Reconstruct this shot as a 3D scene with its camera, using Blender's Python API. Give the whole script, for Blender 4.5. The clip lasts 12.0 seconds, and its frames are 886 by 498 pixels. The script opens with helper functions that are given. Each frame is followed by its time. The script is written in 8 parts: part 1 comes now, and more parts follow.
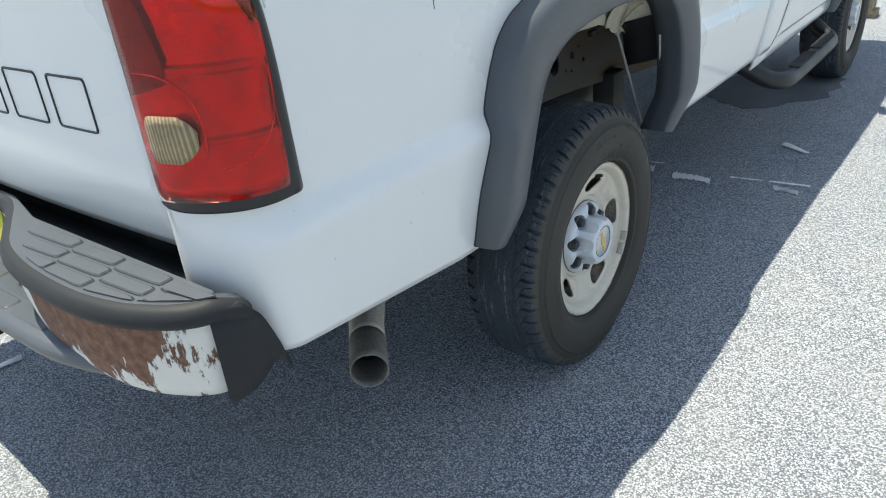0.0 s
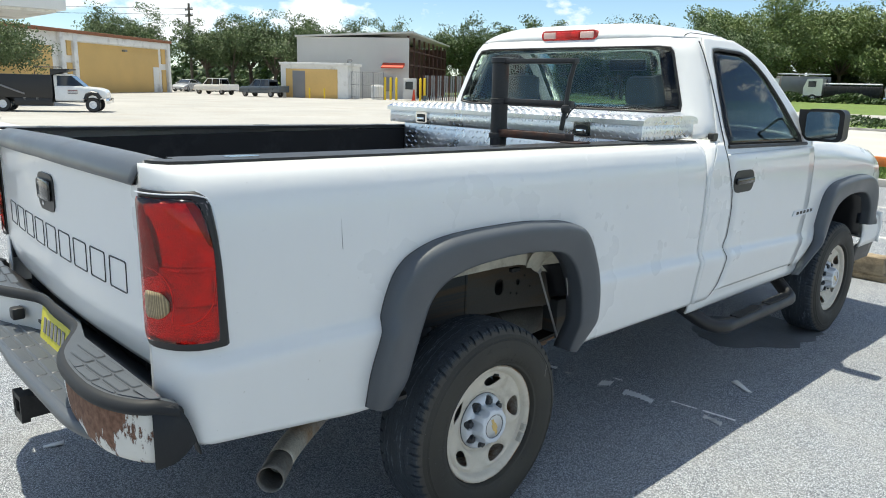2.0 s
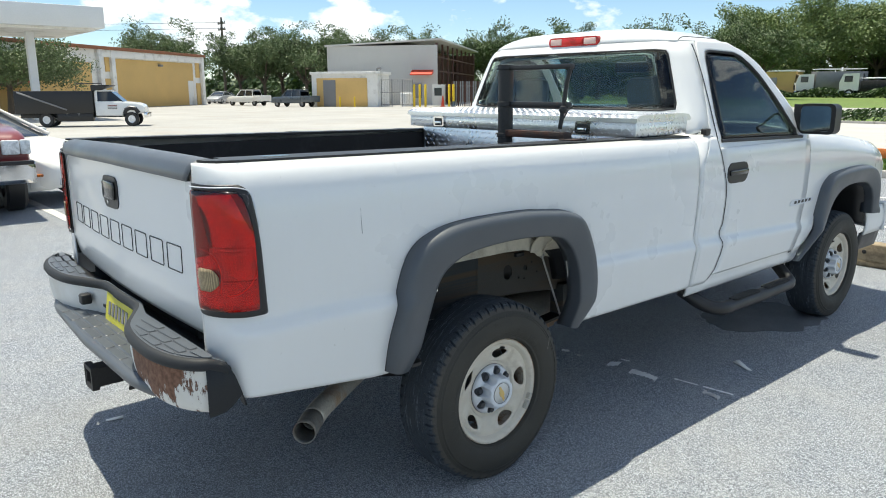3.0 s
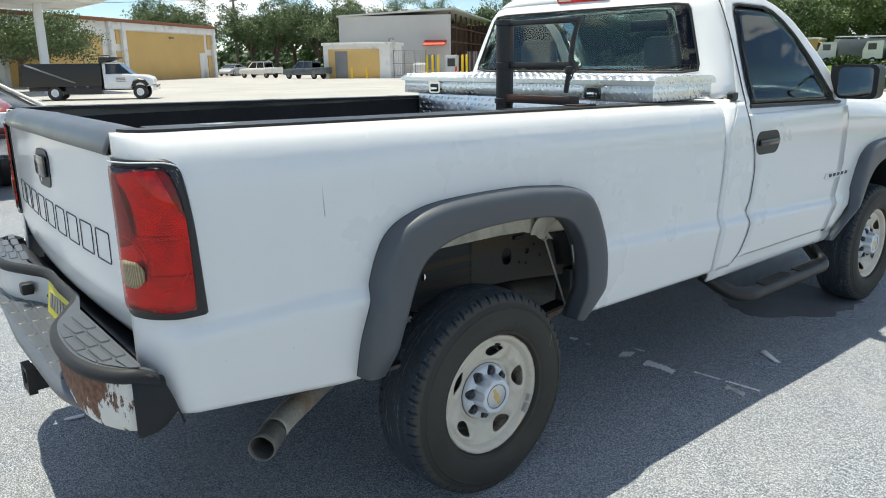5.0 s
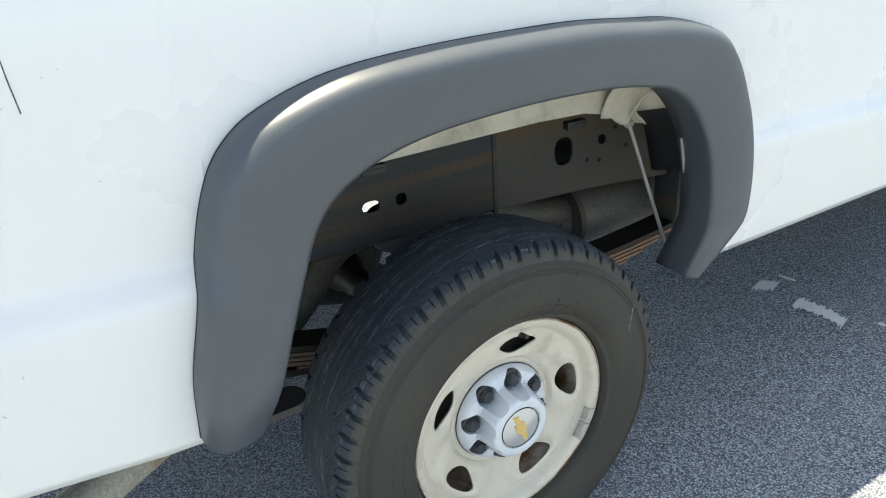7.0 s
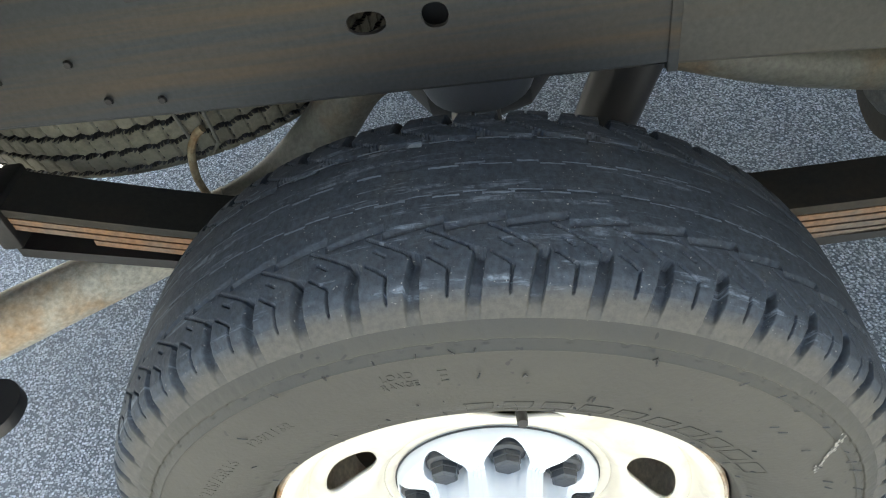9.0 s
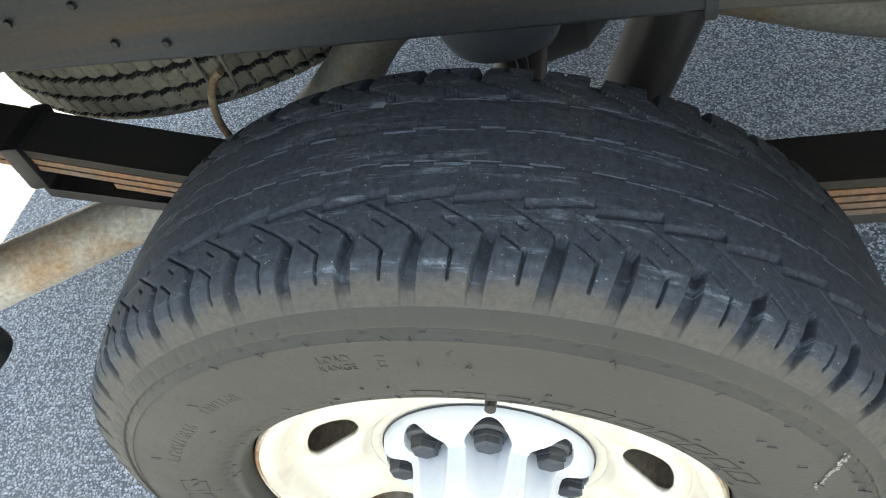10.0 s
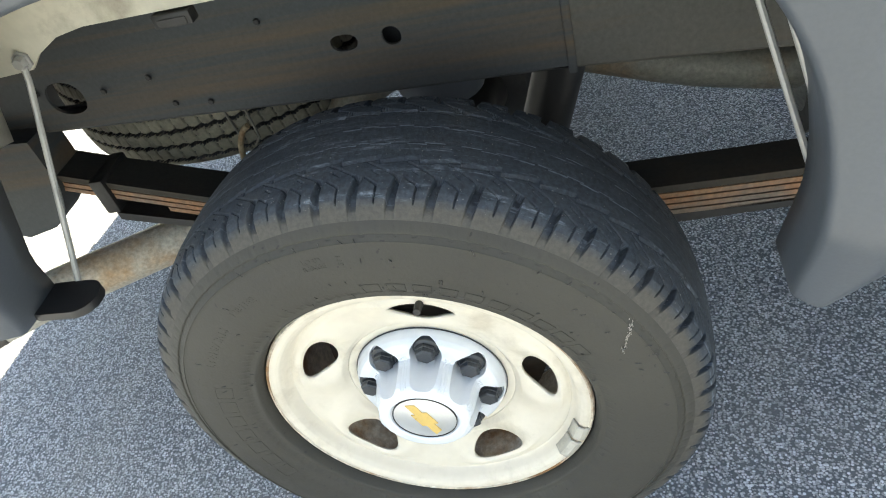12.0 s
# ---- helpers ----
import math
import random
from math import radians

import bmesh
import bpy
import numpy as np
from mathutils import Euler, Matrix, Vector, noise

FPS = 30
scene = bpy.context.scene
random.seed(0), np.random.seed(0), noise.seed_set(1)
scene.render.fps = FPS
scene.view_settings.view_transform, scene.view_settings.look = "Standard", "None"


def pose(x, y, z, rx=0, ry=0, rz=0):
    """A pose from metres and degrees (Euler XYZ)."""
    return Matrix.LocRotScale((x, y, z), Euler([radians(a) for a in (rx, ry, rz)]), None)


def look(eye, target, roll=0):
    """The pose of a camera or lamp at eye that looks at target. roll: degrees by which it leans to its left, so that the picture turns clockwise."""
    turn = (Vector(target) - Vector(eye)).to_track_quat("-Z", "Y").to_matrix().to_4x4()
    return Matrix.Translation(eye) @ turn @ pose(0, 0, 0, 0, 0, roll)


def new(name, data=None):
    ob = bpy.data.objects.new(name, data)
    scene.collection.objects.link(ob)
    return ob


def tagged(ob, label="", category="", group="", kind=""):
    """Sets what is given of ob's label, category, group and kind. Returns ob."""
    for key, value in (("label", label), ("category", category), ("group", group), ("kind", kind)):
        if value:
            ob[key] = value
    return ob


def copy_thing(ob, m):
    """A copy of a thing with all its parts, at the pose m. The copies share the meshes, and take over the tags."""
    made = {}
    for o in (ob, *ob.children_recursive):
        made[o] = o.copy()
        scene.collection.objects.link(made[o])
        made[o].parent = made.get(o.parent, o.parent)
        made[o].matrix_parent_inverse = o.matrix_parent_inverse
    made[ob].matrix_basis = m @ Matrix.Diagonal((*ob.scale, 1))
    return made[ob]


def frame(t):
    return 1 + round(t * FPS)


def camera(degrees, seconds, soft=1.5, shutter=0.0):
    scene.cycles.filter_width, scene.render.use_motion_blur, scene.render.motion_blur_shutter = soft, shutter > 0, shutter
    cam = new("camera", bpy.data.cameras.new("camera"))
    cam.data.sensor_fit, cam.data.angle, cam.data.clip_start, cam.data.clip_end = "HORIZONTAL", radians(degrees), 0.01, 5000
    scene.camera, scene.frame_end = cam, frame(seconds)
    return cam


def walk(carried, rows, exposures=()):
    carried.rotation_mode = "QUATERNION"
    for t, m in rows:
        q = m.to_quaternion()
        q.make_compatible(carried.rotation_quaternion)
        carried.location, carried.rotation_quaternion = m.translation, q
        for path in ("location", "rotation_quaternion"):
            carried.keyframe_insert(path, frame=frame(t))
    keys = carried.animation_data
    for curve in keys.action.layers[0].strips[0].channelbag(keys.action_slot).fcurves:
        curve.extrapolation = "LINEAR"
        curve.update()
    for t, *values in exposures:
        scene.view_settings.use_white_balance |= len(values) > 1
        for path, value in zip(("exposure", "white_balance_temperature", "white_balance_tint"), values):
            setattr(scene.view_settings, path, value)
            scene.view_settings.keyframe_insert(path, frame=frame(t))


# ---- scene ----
cam = camera(62.4, 12.0, 1.0)

PATH = [
    (0, (1.802, -1.702, 1.344), (0.669, -0.333, 0.426), -5.4),
    (0.5, (2.004, -1.686, 1.418), (0.797, -0.28, 0.666), -3.3),
    (1, (2.24, -1.798, 1.516), (0.961, -0.376, 0.9355), -2.8),
    (1.5, (2.425, -1.855, 1.579), (1.076, -0.464, 1.0895), -1.4),
    (2, (2.637, -1.849, 1.594), (1.222, -0.508, 1.1535), 1.4),
    (2.5, (2.802, -1.892, 1.601), (1.34, -0.601, 1.1625), 1.0),
    (3, (2.956, -2.023, 1.598), (1.479, -0.746, 1.1710), -0.2),
    (3.2, (3.007, -2.065, 1.593), (1.54, -0.779, 1.1595), -0.3),
    (4.8, (2.801, -1.766, 1.555), (1.319, -0.509, 1.0940), -1.4),
    (5, (2.726, -1.689, 1.549), (1.237, -0.455, 1.0500), -0.6),
    (5.5, (2.455, -1.445, 1.497), (1.028, -0.144, 0.9845), -1.8),
    (6, (2.24, -1.19, 1.409), (0.867, 0.103, 0.7470), -2.8),
    (6.5, (2.073, -0.916, 1.337), (0.595, 0.184, 0.558), -1.1),
    (7, (1.896, -0.67, 1.32), (0.336, 0.224, 0.444), -4.0),
    (7.2, (1.812, -0.581, 1.28), (0.25, 0.269, 0.364), -1.5),
    (8.8, (1.333, 0.014, 1.118), (-0.133, -0.096, -0.238), -8.7),
    (9, (1.28, 0.047, 1.097), (-0.117, -0.157, -0.32), -11.8),
    (9.5, (1.229, 0.114, 1.066), (-0.073, -0.259, -0.406), -13.8),
    (10, (1.223, 0.138, 1.064), (-0.031, -0.33, -0.422), -18.0),
    (10.5, (1.241, 0.153, 1.068), (0.009, -0.336, -0.43), -19.0),
    (11, (1.306, 0.174, 1.092), (0.03, -0.341, -0.36), -19.6),
    (11.5, (1.424, 0.22, 1.121), (0.076, -0.269, -0.272), -18.7),
    (12, (1.531, 0.295, 1.167), (0.092, -0.215, -0.125), -18.3),
]
EXPOSURES = [(0.0, 0.98), (0.5, 0.97), (1.0, 0.78), (1.5, 0.71), (2.5, 0.70), (3.2, 0.70), (4.8, 0.68), (5.5, 0.78), (6.0, 0.95), (6.5, 1.22), (7.0, 1.61), (7.2, 1.80), (8.8, 2.92), (9.5, 2.92), (10.5, 2.76), (11.0, 2.80), (11.5, 2.62), (12.0, 2.48)]


def lerp_wb(t, k):
    """White balance: warms as the camera bends down over the shaded wheel."""
    u = min(1.0, max(0.0, (t - 5.5) / 3.2))
    return (round(6460 + 1110 * u), 3)[k]


walk(cam, [(t, look(eye, target, roll)) for t, eye, target, roll in PATH], [(t, e, lerp_wb(t, 0), lerp_wb(t, 1)) for t, e in EXPOSURES])

# ---- world and sun ----
SUN_WAY = Vector((0.235, 0.055, -1.0)).normalized()
world = bpy.data.worlds.new("sky")
scene.world = world
world.use_nodes = True
wt = world.node_tree
wt.nodes.clear()
w_out = wt.nodes.new("ShaderNodeOutputWorld")
w_bg = wt.nodes.new("ShaderNodeBackground")
w_sky = wt.nodes.new("ShaderNodeTexSky")
w_sky.sky_type = "NISHITA"
w_sky.sun_disc = False
w_sky.sun_elevation = math.asin(-SUN_WAY.z)
w_sky.sun_rotation = math.atan2(-SUN_WAY.x, -SUN_WAY.y)
w_sky.air_density, w_sky.dust_density, w_sky.ozone_density = 0.8, 0.05, 2.8
w_co = wt.nodes.new("ShaderNodeTexCoord")
w_map = wt.nodes.new("ShaderNodeMapping")
w_map.inputs["Scale"].default_value = (1.0, 1.0, 1.9)
w_noise = wt.nodes.new("ShaderNodeTexNoise")
w_noise.inputs["Scale"].default_value = 6.5
w_noise.inputs["Detail"].default_value = 7.0
w_noise.inputs["Roughness"].default_value = 0.56
w_ramp = wt.nodes.new("ShaderNodeValToRGB")
w_ramp.color_ramp.elements[0].position = 0.520
w_ramp.color_ramp.elements[0].color = (0, 0, 0, 1)
w_ramp.color_ramp.elements[1].position = 0.575
w_ramp.color_ramp.elements[1].color = (1, 1, 1, 1)
w_mix = wt.nodes.new("ShaderNodeMix")
w_mix.data_type = "RGBA"
w_mix.inputs["B"].default_value = (7.9, 8.1, 8.5, 1)
wt.links.new(w_co.outputs["Generated"], w_map.inputs["Vector"])
wt.links.new(w_map.outputs["Vector"], w_noise.inputs["Vector"])
wt.links.new(w_noise.outputs["Fac"], w_ramp.inputs["Fac"])
wt.links.new(w_ramp.outputs["Color"], w_mix.inputs["Factor"])
wt.links.new(w_sky.outputs["Color"], w_mix.inputs["A"])
wt.links.new(w_mix.outputs["Result"], w_bg.inputs["Color"])
w_bg.inputs["Strength"].default_value = 0.094
wt.links.new(w_bg.outputs["Background"], w_out.inputs["Surface"])

sun_data = bpy.data.lights.new("sun", "SUN")
sun_data.energy, sun_data.angle, sun_data.color = 4.25, radians(0.53), (1.0, 0.91, 0.78)
sun = new("sun", sun_data)
sun.matrix_world = look((0, 0, 40), Vector((0, 0, 40)) + SUN_WAY)


# ---- materials ----
def nodes_of(name):
    m = bpy.data.materials.new(name)
    m.use_nodes = True
    t = m.node_tree
    return m, t, t.nodes["Principled BSDF"]


def mathn(t, op, a, b=0.0, c=0.0):
    n = t.nodes.new("ShaderNodeMath")
    n.operation = op
    for i, v in enumerate((a, b, c)):
        if isinstance(v, (int, float)):
            n.inputs[i].default_value = v
        else:
            t.links.new(v, n.inputs[i])
    return n.outputs[0]


def noisen(t, scale, detail=4.0, rough=0.55, vec=None, stretch=None):
    n = t.nodes.new("ShaderNodeTexNoise")
    n.inputs["Scale"].default_value, n.inputs["Detail"].default_value, n.inputs["Roughness"].default_value = scale, detail, rough
    co = vec or t.nodes.new("ShaderNodeTexCoord").outputs["Object"]
    if stretch:
        mp = t.nodes.new("ShaderNodeMapping")
        mp.inputs["Scale"].default_value = stretch
        t.links.new(co, mp.inputs["Vector"])
        co = mp.outputs["Vector"]
    t.links.new(co, n.inputs["Vector"])
    return n.outputs["Fac"]


def mapr(t, v, a, b, c, d):
    n = t.nodes.new("ShaderNodeMapRange")
    for i, x in enumerate((v, a, b, c, d)):
        if isinstance(x, (int, float)):
            n.inputs[i].default_value = x
        else:
            t.links.new(x, n.inputs[i])
    return n.outputs[0]


def mixc(t, f, a, b):
    n = t.nodes.new("ShaderNodeMix")
    n.data_type = "RGBA"
    for key, v in (("Factor", f), ("A", a), ("B", b)):
        if isinstance(v, (int, float)):
            n.inputs[key].default_value = v
        elif isinstance(v, tuple):
            n.inputs[key].default_value = (*v[:3], 1)
        else:
            t.links.new(v, n.inputs[key])
    return n.outputs["Result"]


def bumpn(t, bsdf, height, strength, dist=0.001, after=None):
    n = t.nodes.new("ShaderNodeBump")
    n.inputs["Strength"].default_value, n.inputs["Distance"].default_value = strength, dist
    t.links.new(height, n.inputs["Height"])
    if after:
        t.links.new(after, n.inputs["Normal"])
    t.links.new(n.outputs["Normal"], bsdf.inputs["Normal"])
    return n.outputs["Normal"]


def plain(name, c, rough=0.5, metal=0.0, var=0.2, big=2.0, fine=60.0, bump=0.15, dist=0.0015, coat=0.0, dirt=None, dirt_at=0.6, spec=0.5, stretch=None):
    """A surface with two scales of variation, some relief and, if asked, dirt in blotches."""
    m, t, b = nodes_of(name)
    n1, n2 = noisen(t, big, 5, stretch=stretch), noisen(t, fine, 3, stretch=stretch)
    lo, hi = tuple(v * (1 - var) for v in c), tuple(min(1, v * (1 + var * 0.7)) for v in c)
    col = mixc(t, mapr(t, mathn(t, "ADD", mathn(t, "MULTIPLY", n1, 0.65), mathn(t, "MULTIPLY", n2, 0.35)), 0.32, 0.68, 0, 1), lo, hi)
    if dirt:
        f = mapr(t, noisen(t, big * 1.7, 8, 0.65), dirt_at - 0.08, dirt_at + 0.08, 0, 1)
        col = mixc(t, f, col, dirt)
    t.links.new(col, b.inputs["Base Color"])
    t.links.new(mapr(t, n1, 0.3, 0.7, max(0.02, rough - 0.08), min(1, rough + 0.08)), b.inputs["Roughness"])
    b.inputs["Metallic"].default_value, b.inputs["Coat Weight"].default_value = metal, coat
    b.inputs["Coat Roughness"].default_value = 0.06
    b.inputs["Specular IOR Level"].default_value = spec
    if bump:
        bumpn(t, b, n2, bump, dist)
    return m


def glass_mat(name, tint, rough=0.02, trans=1.0):
    m, t, b = nodes_of(name)
    b.inputs["Base Color"].default_value = (*tint, 1)
    b.inputs["Roughness"].default_value, b.inputs["Transmission Weight"].default_value, b.inputs["IOR"].default_value = rough, trans, 1.45
    return m


def asphalt_mat(name, stones, tar, size=150.0, light=0.5, worn=(0.3, 0.29, 0.27)):
    """Worn asphalt: pale stones of a few millimetres bedded in tar, with dust, stains and hairline cracks."""
    m, t, b = nodes_of(name)
    co = t.nodes.new("ShaderNodeTexCoord").outputs["Object"]
    vo = t.nodes.new("ShaderNodeTexVoronoi")
    vo.inputs["Scale"].default_value = size
    t.links.new(co, vo.inputs["Vector"])
    rnd = t.nodes.new("ShaderNodeSeparateColor")
    t.links.new(vo.outputs["Color"], rnd.inputs[0])
    inside = mapr(t, vo.outputs["Distance"], 0.42, 0.64, 1, 0)
    bright = mapr(t, mathn(t, "POWER", rnd.outputs[0], 1.6), 0.0, 0.95, 0.56, 1.40)
    sc = t.nodes.new("ShaderNodeVectorMath")
    sc.operation = "SCALE"
    sc.inputs[0].default_value = stones
    t.links.new(bright, sc.inputs["Scale"])
    col = mixc(t, inside, tar, sc.outputs[0])
    big, mid = noisen(t, 0.35, 6, 0.6, co), noisen(t, 3.0, 6, 0.62, co)
    col = mixc(t, mapr(t, mid, 0.40, 0.72, 0.0, light), col, worn)
    col = mixc(t, mapr(t, big, 0.50, 0.70, 0.0, 0.35), col, tuple(v * 0.55 for v in worn))
    vc = t.nodes.new("ShaderNodeTexVoronoi")
    vc.feature = "DISTANCE_TO_EDGE"
    vc.inputs["Scale"].default_value = 0.42
    wob = t.nodes.new("ShaderNodeVectorMath")
    wob.operation = "ADD"
    wn = t.nodes.new("ShaderNodeTexNoise")
    wn.inputs["Scale"].default_value, wn.inputs["Detail"].default_value = 2.2, 5
    t.links.new(co, wn.inputs["Vector"])
    t.links.new(co, wob.inputs[0])
    t.links.new(wn.outputs["Color"], wob.inputs[1])
    t.links.new(wob.outputs[0], vc.inputs["Vector"])
    crack = mapr(t, vc.outputs["Distance"], 0.0, 0.004, 0.12, 0)
    col = mixc(t, mathn(t, "MULTIPLY", crack, mapr(t, big, 0.45, 0.6, 0, 1)), col, (0.05, 0.05, 0.05))
    t.links.new(col, b.inputs["Base Color"])
    t.links.new(mapr(t, inside, 0, 1, 0.9, 0.62), b.inputs["Roughness"])
    b.inputs["Specular IOR Level"].default_value = 0.35
    n0 = bumpn(t, b, mathn(t, "ADD", mathn(t, "MULTIPLY", inside, bright), mathn(t, "MULTIPLY", mid, 0.8)), 1.0, 0.0035)
    return m


def paint_mat(name, c, dust=0.12, rough=0.3, coat=0.7):
    """Car paint with a clear coat, dust that streaks downwards, and small specks."""
    m, t, b = nodes_of(name)
    streak = noisen(t, 5.0, 6, 0.6, stretch=(1.0, 3.2, 0.35))
    blot = noisen(t, 1.3, 5)
    speck = noisen(t, 95.0, 2, 0.5)
    f = mathn(t, "MULTIPLY", mapr(t, mathn(t, "ADD", streak, blot), 0.6, 1.4, 0, 1), dust)
    col = mixc(t, f, c, (0.50, 0.47, 0.41))
    col = mixc(t, mapr(t, speck, 0.76, 0.78, 0, 0.4), col, (0.25, 0.22, 0.18))
    t.links.new(col, b.inputs["Base Color"])
    t.links.new(mapr(t, blot, 0.3, 0.7, rough - 0.06, rough + 0.12), b.inputs["Roughness"])
    b.inputs["Coat Weight"].default_value, b.inputs["Coat Roughness"].default_value = coat, 0.08
    return m


def peeled_mat():
    """White bumper paint flaked off in patches, with brown rust beneath, the same all round the bumper's corner."""
    m, t, b = nodes_of("peeling_white_paint_over_rust")
    co = t.nodes.new("ShaderNodeTexCoord").outputs["Object"]
    p = noisen(t, 10.5, 10, 0.70, co, (1.25, 1.25, 0.42))
    grain = noisen(t, 60.0, 5, 0.6, co)
    rust = mixc(t, mapr(t, grain, 0.35, 0.7, 0, 1), (0.115, 0.055, 0.032), (0.235, 0.125, 0.08))
    white = mixc(t, mapr(t, noisen(t, 4.0, 5, 0.6, co), 0.35, 0.7, 0, 1), (0.62, 0.60, 0.55), (0.74, 0.74, 0.72))
    sep = t.nodes.new("ShaderNodeSeparateXYZ")
    t.links.new(co, sep.inputs[0])
    p = mathn(t, "ADD", p, mapr(t, sep.outputs["X"], 0.46, 0.54, 0.4, 0.0))
    p = mathn(t, "ADD", p, mapr(t, sep.outputs["X"], 0.70, 0.90, -0.03, 0.055))
    p = mathn(t, "ADD", p, mapr(t, sep.outputs["Z"], 0.64, 0.79, 0.06, -0.07))
    keep = mapr(t, p, 0.54, 0.55, 0, 1)
    edge = mathn(t, "MULTIPLY", mapr(t, p, 0.515, 0.545, 0, 1), mapr(t, p, 0.55, 0.565, 1, 0))
    t.links.new(mixc(t, mathn(t, "MULTIPLY", edge, 0.45), mixc(t, keep, rust, white), (0.06, 0.035, 0.025)), b.inputs["Base Color"])
    t.links.new(mapr(t, keep, 0, 1, 0.85, 0.42), b.inputs["Roughness"])
    bumpn(t, b, mathn(t, "ADD", keep, mathn(t, "MULTIPLY", grain, 0.3)), 0.6, 0.0012)
    return m


def rusty_mat(name, c, rust, amount=0.5, rough=0.7, metal=0.2, scale=6.0, stretch=None, spec=0.5, grain=1.0):
    m, t, b = nodes_of(name)
    b.inputs["Specular IOR Level"].default_value = spec
    a, g = noisen(t, scale, 8, 0.62, stretch=stretch), noisen(t, 140.0, 4, 0.6)
    f = mapr(t, a, 0.62 - amount * 0.3, 0.80 - amount * 0.3, 0, 1)
    base = mixc(t, mapr(t, g, 0.3, 0.7, 0, 1), tuple(v * (1 - 0.3 * grain) for v in c), tuple(v * (1 + 0.25 * grain) for v in c))
    t.links.new(mixc(t, f, base, mixc(t, mapr(t, g, 0.3, 0.7, 0, 1), tuple(v * (1 - 0.4 * grain) for v in rust), rust)), b.inputs["Base Color"])
    t.links.new(mapr(t, f, 0, 1, rough - 0.15, min(1, rough + 0.15)), b.inputs["Roughness"])
    b.inputs["Metallic"].default_value = metal
    bumpn(t, b, mathn(t, "ADD", g, f), 0.35, 0.0012)
    return m


def tread_mat():
    """Black rubber with pale scuffs that run round the tyre, and dust."""
    m, t, b = nodes_of("worn_tread_rubber")
    co = t.nodes.new("ShaderNodeTexCoord").outputs["Object"]
    fine, mid = noisen(t, 180.0, 5, 0.6, co), noisen(t, 14.0, 7, 0.65, co)
    lines = noisen(t, 4.0, 7, 0.7, co, (19.0, 1.6, 1.6))
    chafed = mathn(t, "MULTIPLY", mapr(t, lines, 0.565, 0.63, 0, 1), mapr(t, noisen(t, 75.0, 5, 0.7, co), 0.42, 0.58, 0.05, 0.95))
    col = mixc(t, mapr(t, fine, 0.3, 0.7, 0, 1), (0.013, 0.0178, 0.0245), (0.037, 0.0480, 0.0620))
    col = mixc(t, chafed, col, (0.140, 0.165, 0.195))
    col = mixc(t, mapr(t, mid, 0.55, 0.75, 0, 0.45), col, (0.062, 0.060, 0.056))
    col = mixc(t, mapr(t, noisen(t, 420.0, 1, 0.5, co), 0.73, 0.76, 0, 0.7), col, (0.25, 0.24, 0.22))
    sep = t.nodes.new("ShaderNodeSeparateXYZ")
    t.links.new(co, sep.inputs[0])
    across = mathn(t, "ADD", mathn(t, "ABSOLUTE", sep.outputs["X"]), mathn(t, "MULTIPLY", mid, 0.010))
    dust = mixc(t, mapr(t, mathn(t, "ADD", mid, fine), 0.8, 1.25, 0, 1), (0.041, 0.038, 0.033), (0.070, 0.064, 0.053))
    col = mixc(t, mapr(t, across, 0.1005, 0.1075, 0, 1), col, dust)
    t.links.new(col, b.inputs["Base Color"])
    t.links.new(mapr(t, mid, 0.3, 0.7, 0.62, 0.85), b.inputs["Roughness"])
    bumpn(t, b, mathn(t, "ADD", fine, mid), 0.5, 0.0012)
    return m


def sidewall_mat():
    m, t, b = nodes_of("dusty_sidewall_rubber")
    co = t.nodes.new("ShaderNodeTexCoord").outputs["Object"]
    fine, mid, big = noisen(t, 220.0, 4, 0.6, co), noisen(t, 20.0, 7, 0.65, co), noisen(t, 5.0, 4, 0.5, co)
    col = mixc(t, mapr(t, mathn(t, "ADD", mid, big), 0.75, 1.3, 0, 1), (0.022, 0.0212, 0.0170), (0.044, 0.0415, 0.0325))
    col = mixc(t, mapr(t, fine, 0.3, 0.7, 0, 0.45), col, (0.034, 0.031, 0.026))
    col = mixc(t, mapr(t, noisen(t, 130.0, 1, 0.5, co), 0.745, 0.765, 0, 0.85), col, (0.012, 0.012, 0.012))
    t.links.new(col, b.inputs["Base Color"])
    t.links.new(mapr(t, mid, 0.3, 0.7, 0.6, 0.8), b.inputs["Roughness"])
    bumpn(t, b, mathn(t, "ADD", fine, mathn(t, "MULTIPLY", mid, 0.7)), 0.45, 0.0010)
    return m


